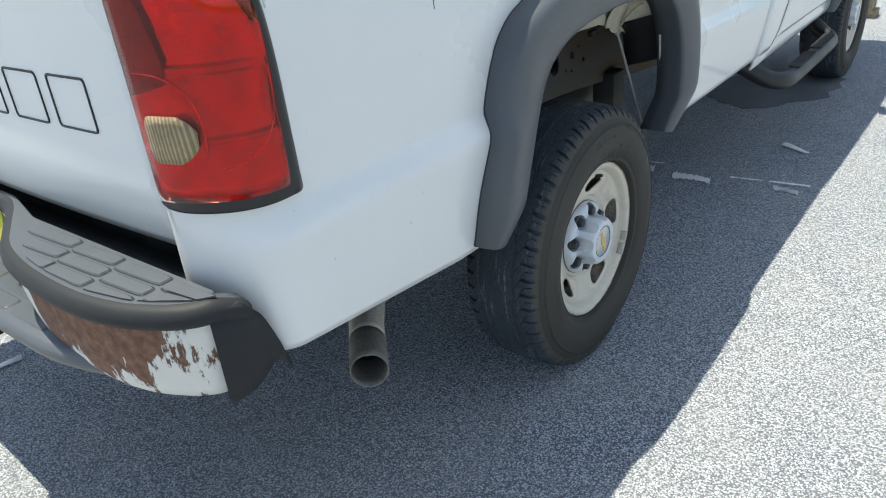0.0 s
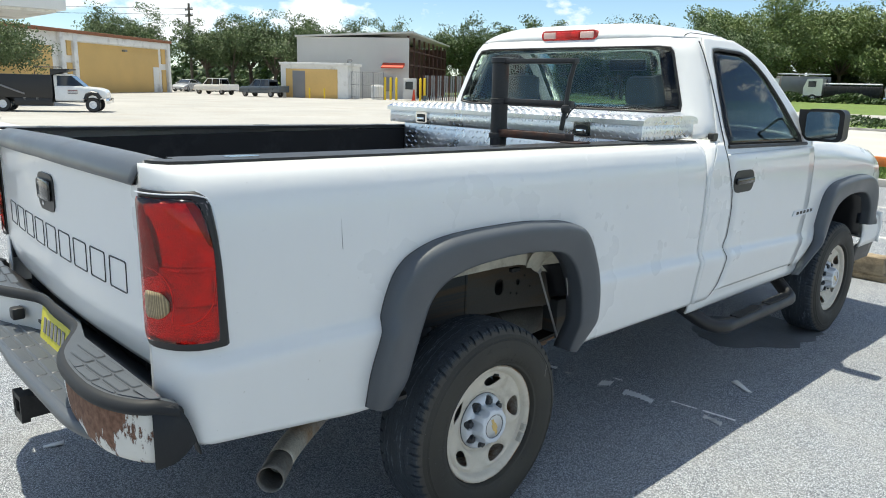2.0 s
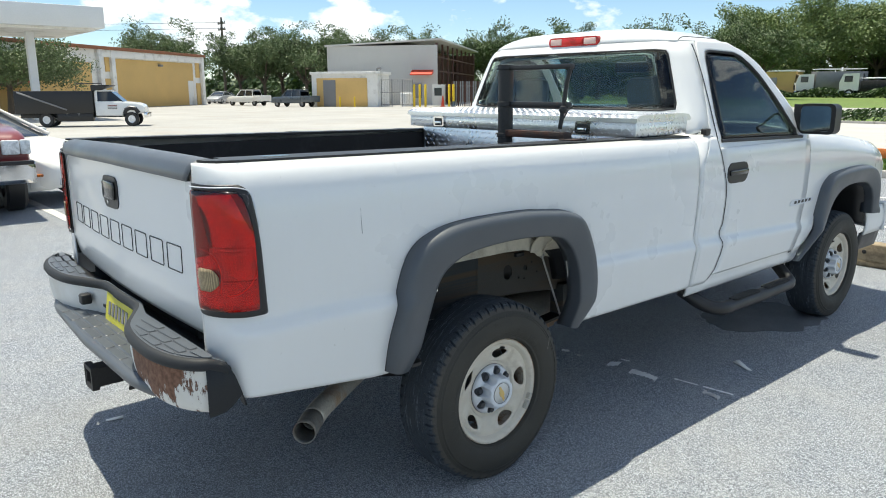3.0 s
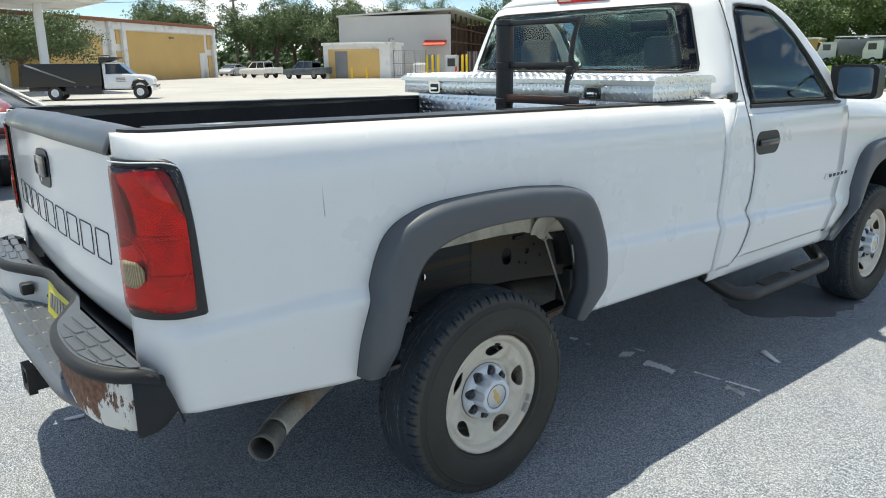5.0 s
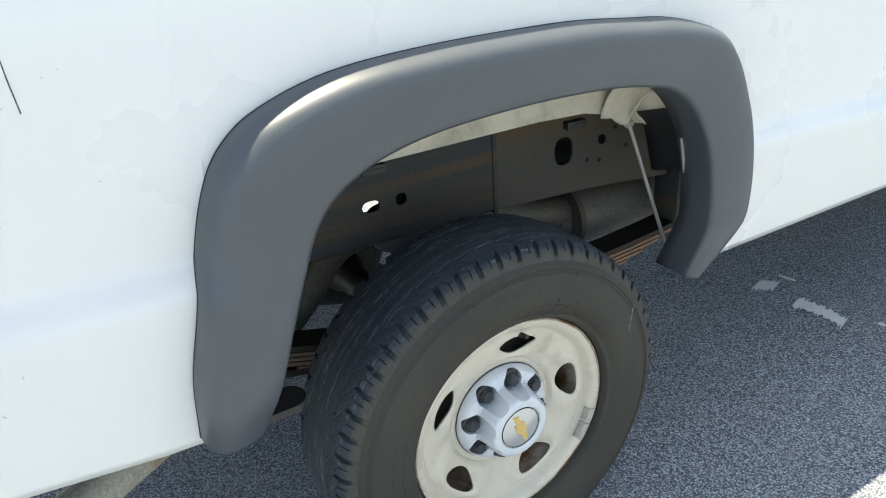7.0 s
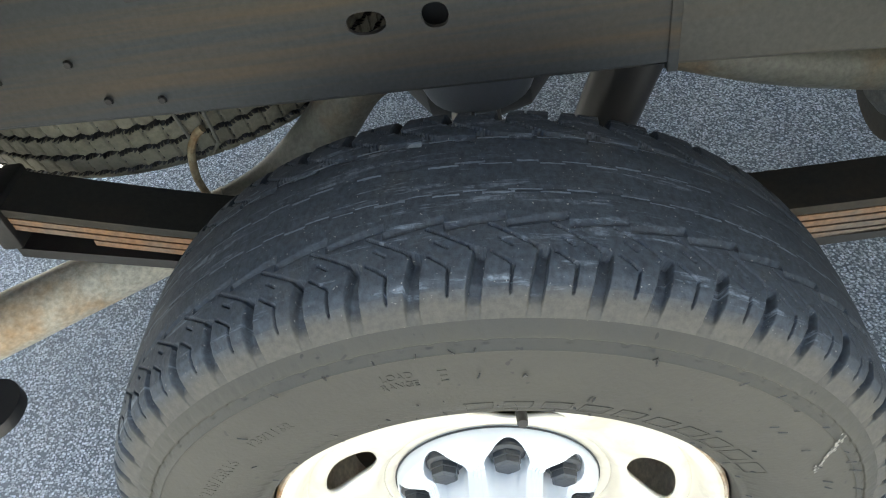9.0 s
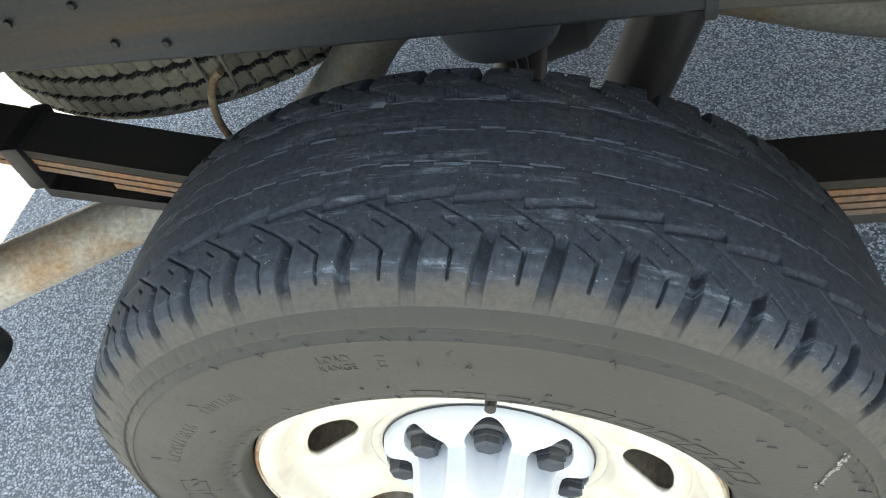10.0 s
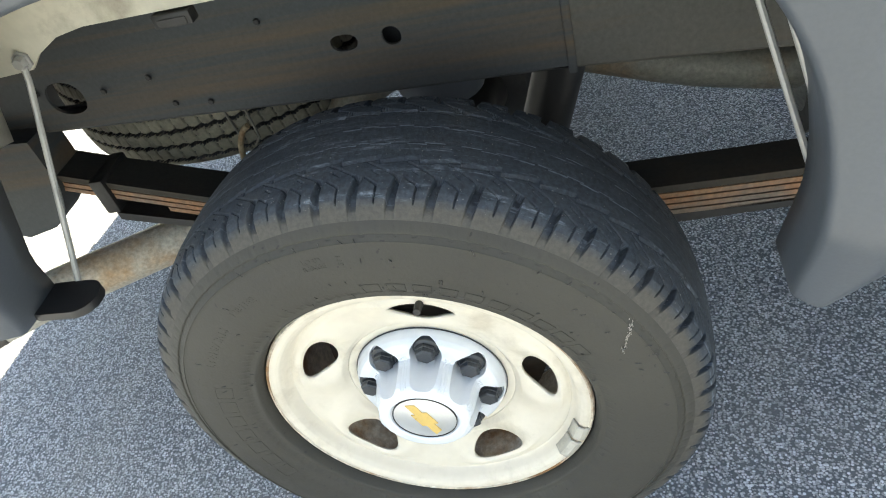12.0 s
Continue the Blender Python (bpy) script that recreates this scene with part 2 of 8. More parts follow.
def lens_mat(name, c, rough=0.06, facet=60.0, dark=0.35, ribs=0.0):
    """Moulded plastic lens over a faceted reflector."""
    m, t, b = nodes_of(name)
    co = t.nodes.new("ShaderNodeTexCoord").outputs["Object"]
    v = t.nodes.new("ShaderNodeTexVoronoi")
    v.inputs["Scale"].default_value = facet
    v.inputs["Randomness"].default_value = 0.8
    t.links.new(co, v.inputs["Vector"])
    blot = noisen(t, 6.0, 1, 0.4, co)
    warp = mathn(t, "ADD", mathn(t, "SINE", mathn(t, "MULTIPLY", blot, 26.0)), mathn(t, "MULTIPLY", noisen(t, 23.0, 2, 0.5, co), 0.8))
    col = mixc(t, mapr(t, warp, -0.35, 0.75, 0, 1), tuple(x * dark for x in c), c)
    sep = t.nodes.new("ShaderNodeSeparateColor")
    t.links.new(v.outputs["Color"], sep.inputs[0])
    col = mixc(t, mapr(t, sep.outputs[0], 0.2, 0.9, 0, 0.30), col, tuple(min(1, x * 1.5) for x in c))
    col = mixc(t, mapr(t, sep.outputs[1], 0.45, 0.95, 0, 0.45), col, tuple(x * dark for x in c))
    if ribs:
        xyz = t.nodes.new("ShaderNodeSeparateXYZ")
        t.links.new(co, xyz.inputs[0])
        wave = mathn(t, "SINE", mathn(t, "MULTIPLY", mathn(t, "SUBTRACT", xyz.outputs["X"], xyz.outputs["Y"]), ribs))
        col = mixc(t, mapr(t, wave, -0.2, 0.6, 0.65, 0.0), col, tuple(x * 0.3 for x in c))
    t.links.new(col, b.inputs["Base Color"])
    b.inputs["Roughness"].default_value, b.inputs["Coat Weight"].default_value, b.inputs["Coat Roughness"].default_value = 0.45, 0.6, rough
    b.inputs["Specular IOR Level"].default_value = 0.2
    b.inputs["Subsurface Weight"].default_value = 0.0
    bumpn(t, b, v.outputs["Distance"], 0.35, 0.002)
    return m


def leaf_mat(name, a, b_):
    m, t, b = nodes_of(name)
    g = t.nodes.new("ShaderNodeNewGeometry")
    rnd = g.outputs["Random Per Island"]
    col = mixc(t, rnd, a, b_)
    col = mixc(t, mapr(t, noisen(t, 0.5, 3), 0.35, 0.65, 0, 0.5), col, tuple(v * 0.6 for v in a))
    t.links.new(col, b.inputs["Base Color"])
    b.inputs["Roughness"].default_value = 0.55
    b.inputs["Transmission Weight"].default_value = 0.0
    return m


ASPHALT = asphalt_mat("worn_asphalt", (0.515, 0.548, 0.597), (0.122, 0.138, 0.162), 200.0, 0.20, (0.47, 0.455, 0.42))
LOT = plain("sunbleached_concrete_lot", (0.365, 0.358, 0.342), 0.9, 0, 0.22, 0.25, 8.0, 0.3, 0.006, dirt=(0.33, 0.31, 0.28), dirt_at=0.58)
ROAD = plain("pale_road", (0.42, 0.41, 0.39), 0.9, 0, 0.16, 0.4, 20.0, 0.3, 0.005)
GRASS = plain("mown_grass", (0.115, 0.185, 0.035), 0.9, 0, 0.5, 0.5, 14.0, 0.9, 0.05, dirt=(0.16, 0.19, 0.05), dirt_at=0.56)
KERB = plain("grey_concrete", (0.36, 0.35, 0.33), 0.9, 0, 0.25, 1.5, 60.0, 0.4, 0.003, dirt=(0.2, 0.19, 0.17))
# worn parking lines; also colours two painted sun patches by the truck
LINE = plain("worn_line_paint_and_sun_patch", (0.62, 0.61, 0.58), 0.8, 0, 0.15, 3.0, 90.0, 0.3, 0.002, dirt=(0.36, 0.35, 0.33), dirt_at=0.57)
WHITE = paint_mat("white_car_paint", (0.735, 0.745, 0.745), 0.07)
WHITE_IN = plain("white_inner_sheet", (0.48, 0.45, 0.37), 0.6, 0, 0.2, 4.0, 50.0, 0.15, dirt=(0.27, 0.24, 0.19), dirt_at=0.60)
TRIM = plain("faded_black_plastic", (0.066, 0.075, 0.087), 0.38, 0, 0.14, 3.0, 240.0, 0.25, 0.0005, spec=0.65)
BUMPER_TRIM = plain("dark_bumper_plastic", (0.020, 0.022, 0.025), 0.58, 0, 0.2, 3.0, 240.0, 0.25, 0.0005, spec=0.3)
BLACK = plain("black_plastic", (0.014, 0.014, 0.015), 0.42, 0, 0.2, 4.0, 150.0, 0.15, 0.0008)
LINER = plain("black_bed_liner", (0.012, 0.012, 0.013), 0.75, 0, 0.35, 2.0, 260.0, 0.6, 0.002, dirt=(0.04, 0.04, 0.042))
GLOSSY_BLACK = plain("gloss_black", (0.008, 0.008, 0.009), 0.2, 0, 0.1, 4.0, 90.0, 0.0, coat=0.5)
FRAME = rusty_mat("dusty_black_chassis", (0.064, 0.068, 0.070), (0.135, 0.100, 0.066), 0.40, 0.8, 0.0, 3.0, (1, 0.16, 5.5), 0.15, 0.35)
FRAME_RUST = rusty_mat("rust_brown_chassis", (0.100, 0.094, 0.082), (0.140, 0.106, 0.074), 0.5, 0.85, 0.0, 4.0, (1, 0.3, 2.6), 0.2, 0.4)
SPRING = rusty_mat("rusty_spring_steel", (0.13, 0.10, 0.075), (0.40, 0.165, 0.05), 0.52, 0.7, 0.0, 5.0, (1, 0.6, 1))
PIPE = rusty_mat("dull_exhaust_steel", (0.50, 0.470, 0.395), (0.50, 0.27, 0.10), 0.34, 0.6, 0.15, 4.5)
# darker copy of the pipe steel, shade put into its colour
PIPE_TIP = rusty_mat("shaded_exhaust_steel", (0.165, 0.160, 0.145), (0.15, 0.105, 0.07), 0.45, 0.65, 0.1, 6.0)
MAIN_LEAF = rusty_mat("dusty_dark_spring_steel", (0.040, 0.038, 0.034), (0.075, 0.058, 0.042), 0.45, 0.85, 0.0, 5.0, (1, 0.5, 1), 0.15, 0.4)
HOOK = rusty_mat("tan_rusty_hook", (0.30, 0.24, 0.15), (0.24, 0.14, 0.07), 0.45, 0.8, 0.0, 20.0)
DAMPER = rusty_mat("dusty_grey_damper", (0.115, 0.114, 0.098), (0.16, 0.12, 0.08), 0.35, 0.7, 0.0, 9.0)
DARK_STEEL = plain("dark_greasy_steel", (0.022, 0.021, 0.021), 0.55, 0.2, 0.4, 6.0, 90.0, 0.3)
GALV = plain("galvanised_rod", (0.40, 0.39, 0.37), 0.5, 0.4, 0.2, 20.0, 90.0, 0.2)
WHEEL = plain("cream_white_steel_wheel", (0.60, 0.55, 0.46), 0.45, 0, 0.07, 7.0, 90.0, 0.08, coat=0.15, dirt=(0.46, 0.41, 0.33), dirt_at=0.62)
RIM_RUST = rusty_mat("rusty_rim_edge", (0.60, 0.55, 0.46), (0.30, 0.16, 0.07), 0.62, 0.6, 0.0, 9.0)
CAP = plain("silver_plastic_cap", (0.62, 0.65, 0.69), 0.40, 0.15, 0.06, 9.0, 80.0, 0.06, coat=0.25)
EMBLEM = plain("emblem_silver", (0.56, 0.57, 0.57), 0.34, 0.5, 0.06, 20.0, 200.0, 0.0, coat=0.6)
GOLD = plain("emblem_gold", (0.60, 0.41, 0.12), 0.35, 0.0, 0.12, 40.0, 300.0, 0.1, coat=0.5)
NUT = plain("black_nut_cover", (0.028, 0.032, 0.038), 0.38, 0, 0.3, 30.0, 200.0, 0.2)
TREAD, SIDEWALL = tread_mat(), sidewall_mat()
PEELED = peeled_mat()
ALU = plain("bright_tread_plate_aluminium", (0.80, 0.81, 0.825), 0.30, 1.0, 0.12, 6.0, 140.0, 0.12)
CHROME = plain("chrome", (0.75, 0.76, 0.78), 0.12, 1.0, 0.05, 6.0, 90.0, 0.0)
RACK = rusty_mat("black_paint_with_rust", (0.020, 0.020, 0.022), (0.125, 0.058, 0.034), 0.25, 0.6, 0.0, 8.0)
RACK_RUST = rusty_mat("rusty_angle_iron", (0.036, 0.022, 0.018), (0.090, 0.036, 0.022), 0.6, 0.8, 0.0, 9.0)
RED_LENS = glass_mat("red_lamp_lens", (0.86, 0.050, 0.030), 0.04)
SHROUD = plain("dark_lamp_shroud", (0.18, 0.15, 0.15), 0.5, 0, 0.4, 30.0, 90.0, 0.3)
REFLECTOR = plain("silver_reflector", (0.66, 0.64, 0.62), 0.16, 0.92, 0.35, 18.0, 70.0, 0.5, 0.004)
BRAKE_RED = lens_mat("red_brake_lens", (0.60, 0.018, 0.012), 0.06, 26.0, 0.5)
CLEAR_LENS = lens_mat("yellowed_clear_lens", (0.36, 0.275, 0.15), 0.1, 120.0, 0.8, 1500.0)
AMBER = lens_mat("amber_lens", (0.75, 0.22, 0.03), 0.1, 120.0)
HEADLAMP = lens_mat("clear_headlamp", (0.72, 0.74, 0.76), 0.08, 60.0, 0.7)
GLASS = glass_mat("tinted_window_glass", (0.46, 0.57, 0.55))
DOOR_GLASS = glass_mat("dark_door_glass", (0.065, 0.09, 0.09))
FAR_GLASS = plain("dark_far_glass", (0.02, 0.025, 0.03), 0.12, 0, 0.2, 1.0, 30.0, 0.0, coat=0.3)
MIRROR = plain("mirror_glass", (0.72, 0.80, 0.80), 0.02, 1.0, 0.01, 2.0, 40.0, 0.0)
SEAT = plain("grey_vinyl_seat", (0.11, 0.115, 0.12), 0.6, 0, 0.2, 5.0, 120.0, 0.3)
PLATE = plain("yellow_plate", (0.60, 0.55, 0.06), 0.5, 0, 0.15, 12.0, 90.0, 0.1)
YELLOW_WALL = plain("ochre_stucco", (0.63, 0.42, 0.16), 0.9, 0, 0.10, 0.4, 12.0, 0.4, 0.01)
WHITE_WALL = plain("white_stucco", (0.76, 0.75, 0.72), 0.9, 0, 0.10, 0.4, 12.0, 0.3, 0.01, dirt=(0.5, 0.48, 0.44))
GREY_WALL = plain("pale_grey_siding", (0.52, 0.515, 0.495), 0.75, 0, 0.08, 0.3, 10.0, 0.1, 0.006)
BROWN_WALL = plain("brown_red_steel", (0.085, 0.040, 0.030), 0.8, 0, 0.3, 0.6, 10.0, 0.2)
RED_PAINT = plain("red_awning_paint", (0.55, 0.055, 0.02), 0.6, 0, 0.15, 1.0, 20.0, 0.1)
TILE = plain("terracotta_coping", (0.27, 0.11, 0.055), 0.8, 0, 0.25, 1.0, 15.0, 0.3)
YELLOW = plain("yellow_post_paint", (0.70, 0.48, 0.02), 0.6, 0, 0.12, 2.0, 30.0, 0.1)
ORANGE = plain("orange_rail_paint", (0.62, 0.17, 0.035), 0.65, 0, 0.2, 2.0, 40.0, 0.2, dirt=(0.36, 0.13, 0.05))
TIMBER = plain("weathered_timber", (0.34, 0.27, 0.175), 0.9, 0, 0.35, 3.0, 50.0, 0.6, 0.004, dirt=(0.15, 0.115, 0.075), dirt_at=0.55, stretch=(0.6, 6, 6))
GREY_DOOR = plain("grey_door_paint", (0.20, 0.20, 0.205), 0.6, 0, 0.1, 1.0, 20.0, 0.1)
POLE = plain("weathered_wood_pole", (0.17, 0.145, 0.12), 0.9, 0, 0.3, 1.0, 20.0, 0.4, stretch=(6, 6, 0.4))
STEEL_FAR = plain("dull_grey_steel", (0.24, 0.24, 0.24), 0.5, 0.5, 0.15, 1.0, 30.0, 0.1)
BARK = plain("grey_brown_bark", (0.14, 0.11, 0.085), 0.95, 0, 0.35, 2.0, 25.0, 0.8, 0.02, stretch=(3, 3, 0.5))
LEAF = leaf_mat("oak_leaves", (0.064, 0.108, 0.036), (0.155, 0.210, 0.082))
# brighter copy of the oak leaves; the sunlight is put into the colour
LEAF_SUNLIT = leaf_mat("sunlit_oak_leaves", (0.105, 0.165, 0.05), (0.27, 0.33, 0.12))
HEDGE = leaf_mat("hedge_leaves", (0.025, 0.055, 0.012), (0.07, 0.12, 0.03))
CANOPY = plain("white_canopy_panel", (0.72, 0.73, 0.74), 0.5, 0, 0.06, 0.5, 12.0, 0.1)
MAROON = paint_mat("maroon_car_paint", (0.17, 0.012, 0.016), 0.08)
CAR_WHITE = paint_mat("cream_white_car_paint", (0.74, 0.73, 0.70), 0.10)
BLUE_GREY = paint_mat("slate_blue_car_paint", (0.055, 0.075, 0.095), 0.06)
SILVER = paint_mat("silver_car_paint", (0.34, 0.35, 0.36), 0.08)
# near-white that stands for sunlight leaking through onto the shaded asphalt
SUN_PATCH = plain("bright_sun_patch_white", (0.86, 0.86, 0.85), 0.7, 0, 0.08, 6.0, 60.0, 0.3, 0.002)
DEEP_SHADE = plain("shade_dark_asphalt", (0.125, 0.132, 0.145), 0.7, 0, 0.5, 3.0, 160.0, 0.8, 0.003)
PAPER = plain("white_paper", (0.74, 0.73, 0.70), 0.9, 0, 0.08, 9.0, 120.0, 0.4)
CHAIN = plain("dark_chain", (0.05, 0.045, 0.04), 0.6, 0.5, 0.3, 20.0, 90.0, 0.2)


# ---- mesh helpers ----
class Geo:
    """Collects vertices and faces of one mesh."""

    def __init__(self):
        self.v, self.f = [], []

    def add(self, verts, faces):
        k = len(self.v)
        self.v += [tuple(p) for p in verts]
        self.f += [tuple(i + k for i in f) for f in faces]
        return self

    def box(self, x0, y0, z0, x1, y1, z1, c=0.0, m=None):
        """A box with chamfered edges."""
        c = min(c, 0.49 * min(x1 - x0, y1 - y0, z1 - z0))
        if c <= 0:
            p = [(x, y, z) for x in (x0, x1) for y in (y0, y1) for z in (z0, z1)]
            f = [(0, 1, 3, 2), (4, 6, 7, 5), (0, 4, 5, 1), (2, 3, 7, 6), (0, 2, 6, 4), (1, 5, 7, 3)]
        else:
            bm = bmesh.new()
            bmesh.ops.create_cube(bm, size=1.0)
            for q in bm.verts:
                q.co = Vector((x0 if q.co.x < 0 else x1, y0 if q.co.y < 0 else y1, z0 if q.co.z < 0 else z1))
            bmesh.ops.bevel(bm, geom=list(bm.edges), offset=c, segments=2, affect="EDGES", profile=0.5)
            p, f = [tuple(q.co) for q in bm.verts], [tuple(q.index for q in g.verts) for g in bm.faces]
            bm.free()
        if m is not None:
            p = [tuple(m @ Vector(q)) for q in p]
        return self.add(p, f)

    def grid(self, fn, us, vs, close_u=False):
        nu, nv = len(us), len(vs)
        p = [fn(u, v) for u in us for v in vs]
        f = []
        for i in range(nu if close_u else nu - 1):
            a, b = i * nv, ((i + 1) % nu) * nv
            f += [(a + j, b + j, b + j + 1, a + j + 1) for j in range(nv - 1)]
        return self.add(p, f)

    def lathe(self, prof, n=48, m=None, close=False):
        """prof: (radius, height) pairs round the z axis, placed by m."""
        m = m or Matrix.Identity(4)
        pts, k = [], len(prof)
        for i in range(n):
            a = 2 * math.pi * i / n
            pts += [tuple(m @ Vector((r * math.cos(a), r * math.sin(a), h))) for r, h in prof]
        f = []
        for i in range(n):
            a, b = i * k, ((i + 1) % n) * k
            f += [(a + j, b + j, b + j + 1, a + j + 1) for j in range(k - 1)]
            if close:
                f.append((a + k - 1, b + k - 1, b, a))
        return self.add(pts, f)

    def tube(self, pts, r, n=10, caps=True, radii=None):
        """A round bar along a line of points."""
        pts = [Vector(p) for p in pts]
        out, prev = [], None
        for i, p in enumerate(pts):
            d = (pts[min(i + 1, len(pts) - 1)] - pts[max(i - 1, 0)]).normalized()
            if prev is None:
                u = d.cross(Vector((0, 0, 1)) if abs(d.z) < 0.9 else Vector((1, 0, 0))).normalized()
            else:
                u = (prev - d * prev.dot(d)).normalized()
            prev, w = u, d.cross(u)
            rr = radii[i] if radii else r
            out += [p + (u * math.cos(2 * math.pi * k / n) + w * math.sin(2 * math.pi * k / n)) * rr for k in range(n)]
        f = []
        for i in range(len(pts) - 1):
            f += [(i * n + k, i * n + (k + 1) % n, (i + 1) * n + (k + 1) % n, (i + 1) * n + k) for k in range(n)]
        if caps:
            f += [tuple(range(n))[::-1], tuple(range((len(pts) - 1) * n, len(pts) * n))]
        return self.add(out, f)

    def prism(self, poly, a, b, axis="x", m=None):
        """A polygon in the two other axes, drawn out from a to b along axis."""
        put = {"x": lambda h, p: (h, p[0], p[1]), "y": lambda h, p: (p[0], h, p[1]), "z": lambda h, p: (p[0], p[1], h)}[axis]
        n = len(poly)
        v = [put(a, p) for p in poly] + [put(b, p) for p in poly]
        if m is not None:
            v = [tuple(m @ Vector(q)) for q in v]
        f = [tuple(range(n)), tuple(range(2 * n - 1, n - 1, -1))] + [(i, i + n, (i + 1) % n + n, (i + 1) % n) for i in range(n)]
        return self.add(v, f)

    def strip(self, a, b, close=False):
        """Quads between two lines of points."""
        n = len(a)
        return self.add(list(a) + list(b), [(i, (i + 1) % n, (i + 1) % n + n, i + n) for i in range(n if close else n - 1)])

    def mesh(self, name, mat, angle=32, recalc=True):
        me = bpy.data.meshes.new(name)
        me.from_pydata(self.v, [], self.f)
        if recalc:
            bm = bmesh.new()
            bm.from_mesh(me)
            bmesh.ops.remove_doubles(bm, verts=bm.verts, dist=1e-5)
            bmesh.ops.recalc_face_normals(bm, faces=bm.faces)
            bm.to_mesh(me)
            bm.free()
        me.materials.append(mat)
        me.shade_smooth()
        me.set_sharp_from_angle(angle=radians(angle))
        return me


def part(name, geo, mat, parent, label="", angle=32, thick=0.0, offset=0.0, recalc=True):
    """Links a mesh as one object under a thing or a part."""
    ob = new(name, geo if isinstance(geo, bpy.types.Mesh) else geo.mesh(name, mat, angle, recalc))
    ob.parent = parent
    if thick:
        s = ob.modifiers.new("thickness", "SOLIDIFY")
        s.thickness, s.offset = thick, offset
    return tagged(ob, label) if label else ob


def thing(name, label, category, group="", kind="", at=None):
    ob = new(name)
    ob.empty_display_size = 0.1
    if at is not None:
        ob.matrix_basis = at
    return tagged(ob, label, category, group, kind)


def single(name, geo, mat, label, category="", kind="", group="", angle=32, at=None, recalc=True):
    ob = new(name, geo.mesh(name, mat, angle, recalc))
    if at is not None:
        ob.matrix_basis = at
    return tagged(ob, label, category, group, kind)


def spline(pts, n):
    """A smooth line of n points through pts (any dimension)."""
    p = np.array(pts, float)
    p = np.vstack([2 * p[0] - p[1], p, 2 * p[-1] - p[-2]])
    out = []
    for s in np.linspace(0, len(pts) - 1, n):
        i = min(int(s), len(pts) - 2)
        t = s - i
        a, b, c, d = p[i : i + 4]
        out.append(0.5 * (2 * b + (c - a) * t + (2 * a - 5 * b + 4 * c - d) * t * t + (3 * b - a - 3 * c + d) * t**3))
    return np.array(out)


def lerp(x, table):
    return float(np.interp(x, [a for a, _ in table], [b for _, b in table]))


def rounded(x0, y0, x1, y1, r, n=5):
    """A rectangle's outline with round corners, anticlockwise from its lower right."""
    out = []
    for cx, cy, a0 in ((x1 - r, y0 + r, -90), (x1 - r, y1 - r, 0), (x0 + r, y1 - r, 90), (x0 + r, y0 + r, 180)):
        out += [(cx + r * math.cos(radians(a0 + 90 * i / n)), cy + r * math.sin(radians(a0 + 90 * i / n))) for i in range(n + 1)]
    return out


def resample(loop, n):
    """n points evenly round a closed outline, the first kept."""
    p = np.array(list(loop) + [loop[0]], float)
    d = np.r_[0, np.cumsum(np.hypot(*np.diff(p, axis=0).T))]
    s = np.linspace(0, d[-1], n, endpoint=False)
    return [(float(np.interp(a, d, p[:, 0])), float(np.interp(a, d, p[:, 1]))) for a in s]


def around(loop, centre, n, start=-math.pi / 4):
    """n points of a closed outline at even angles about centre."""
    p = np.array(list(loop) + [loop[0]], float)
    out = []
    for k in range(n):
        a = start + 2 * math.pi * k / n
        d = np.array([math.cos(a), math.sin(a)])
        best = None
        for q, r in zip(p[:-1], p[1:]):
            e = r - q
            den = d[0] * e[1] - d[1] * e[0]
            if abs(den) < 1e-12:
                continue
            w = q - np.array(centre)
            t, s = (w[0] * e[1] - w[1] * e[0]) / den, (w[0] * d[1] - w[1] * d[0]) / den
            if t > 0 and -1e-9 <= s <= 1 + 1e-9 and (best is None or t > best):
                best = t
        out.append((centre[0] + d[0] * best, centre[1] + d[1] * best))
    return out


def holed(surface, outer, hole, n=96, rings=6):
    """A panel between an outer outline and a hole, both in the surface's own two coordinates; also the hole's rim."""
    c = tuple(np.mean(np.array(hole), axis=0))
    a, b = around(outer, c, n), around(hole, c, n)
    g = Geo()
    g.grid(lambda k, t: surface(*(a[k][i] + (b[k][i] - a[k][i]) * t for i in (0, 1))), range(n), [i / rings for i in range(rings + 1)], True)
    return g, b


def filled(surface, loop, rings=5):
    """The surface inside an outline."""
    c = tuple(np.mean(np.array(loop), axis=0))
    g = Geo()
    g.grid(lambda k, t: surface(*(c[i] + (loop[k][i] - c[i]) * t for i in (0, 1))), range(len(loop)), [0.02 + 0.98 * i / rings for i in range(rings + 1)], True)
    g.add([surface(*(c[i] + (p[i] - c[i]) * 0.02 for i in (0, 1))) for p in loop], [tuple(range(len(loop)))])
    return g


def text_mesh(words, size, depth):
    """Letters of the built-in font as loose vertices and faces, centred, in x and y."""
    cu = bpy.data.curves.new("letters", "FONT")
    cu.body, cu.size, cu.extrude, cu.align_x, cu.align_y = words, size, depth, "CENTER", "CENTER"
    ob = bpy.data.objects.new("letters", cu)
    scene.collection.objects.link(ob)
    me = bpy.data.meshes.new_from_object(ob.evaluated_get(bpy.context.evaluated_depsgraph_get()))
    v, f = [tuple(q.co) for q in me.vertices], [tuple(p.vertices) for p in me.polygons]
    bpy.data.objects.remove(ob)
    bpy.data.curves.remove(cu)
    bpy.data.meshes.remove(me)
    return v, f


# ---- ground ----
def sheet(x0, y0, x1, y1, z, n=2):
    return Geo().grid(lambda x, y: (x, y, z), np.linspace(x0, x1, n), np.linspace(y0, y1, n))


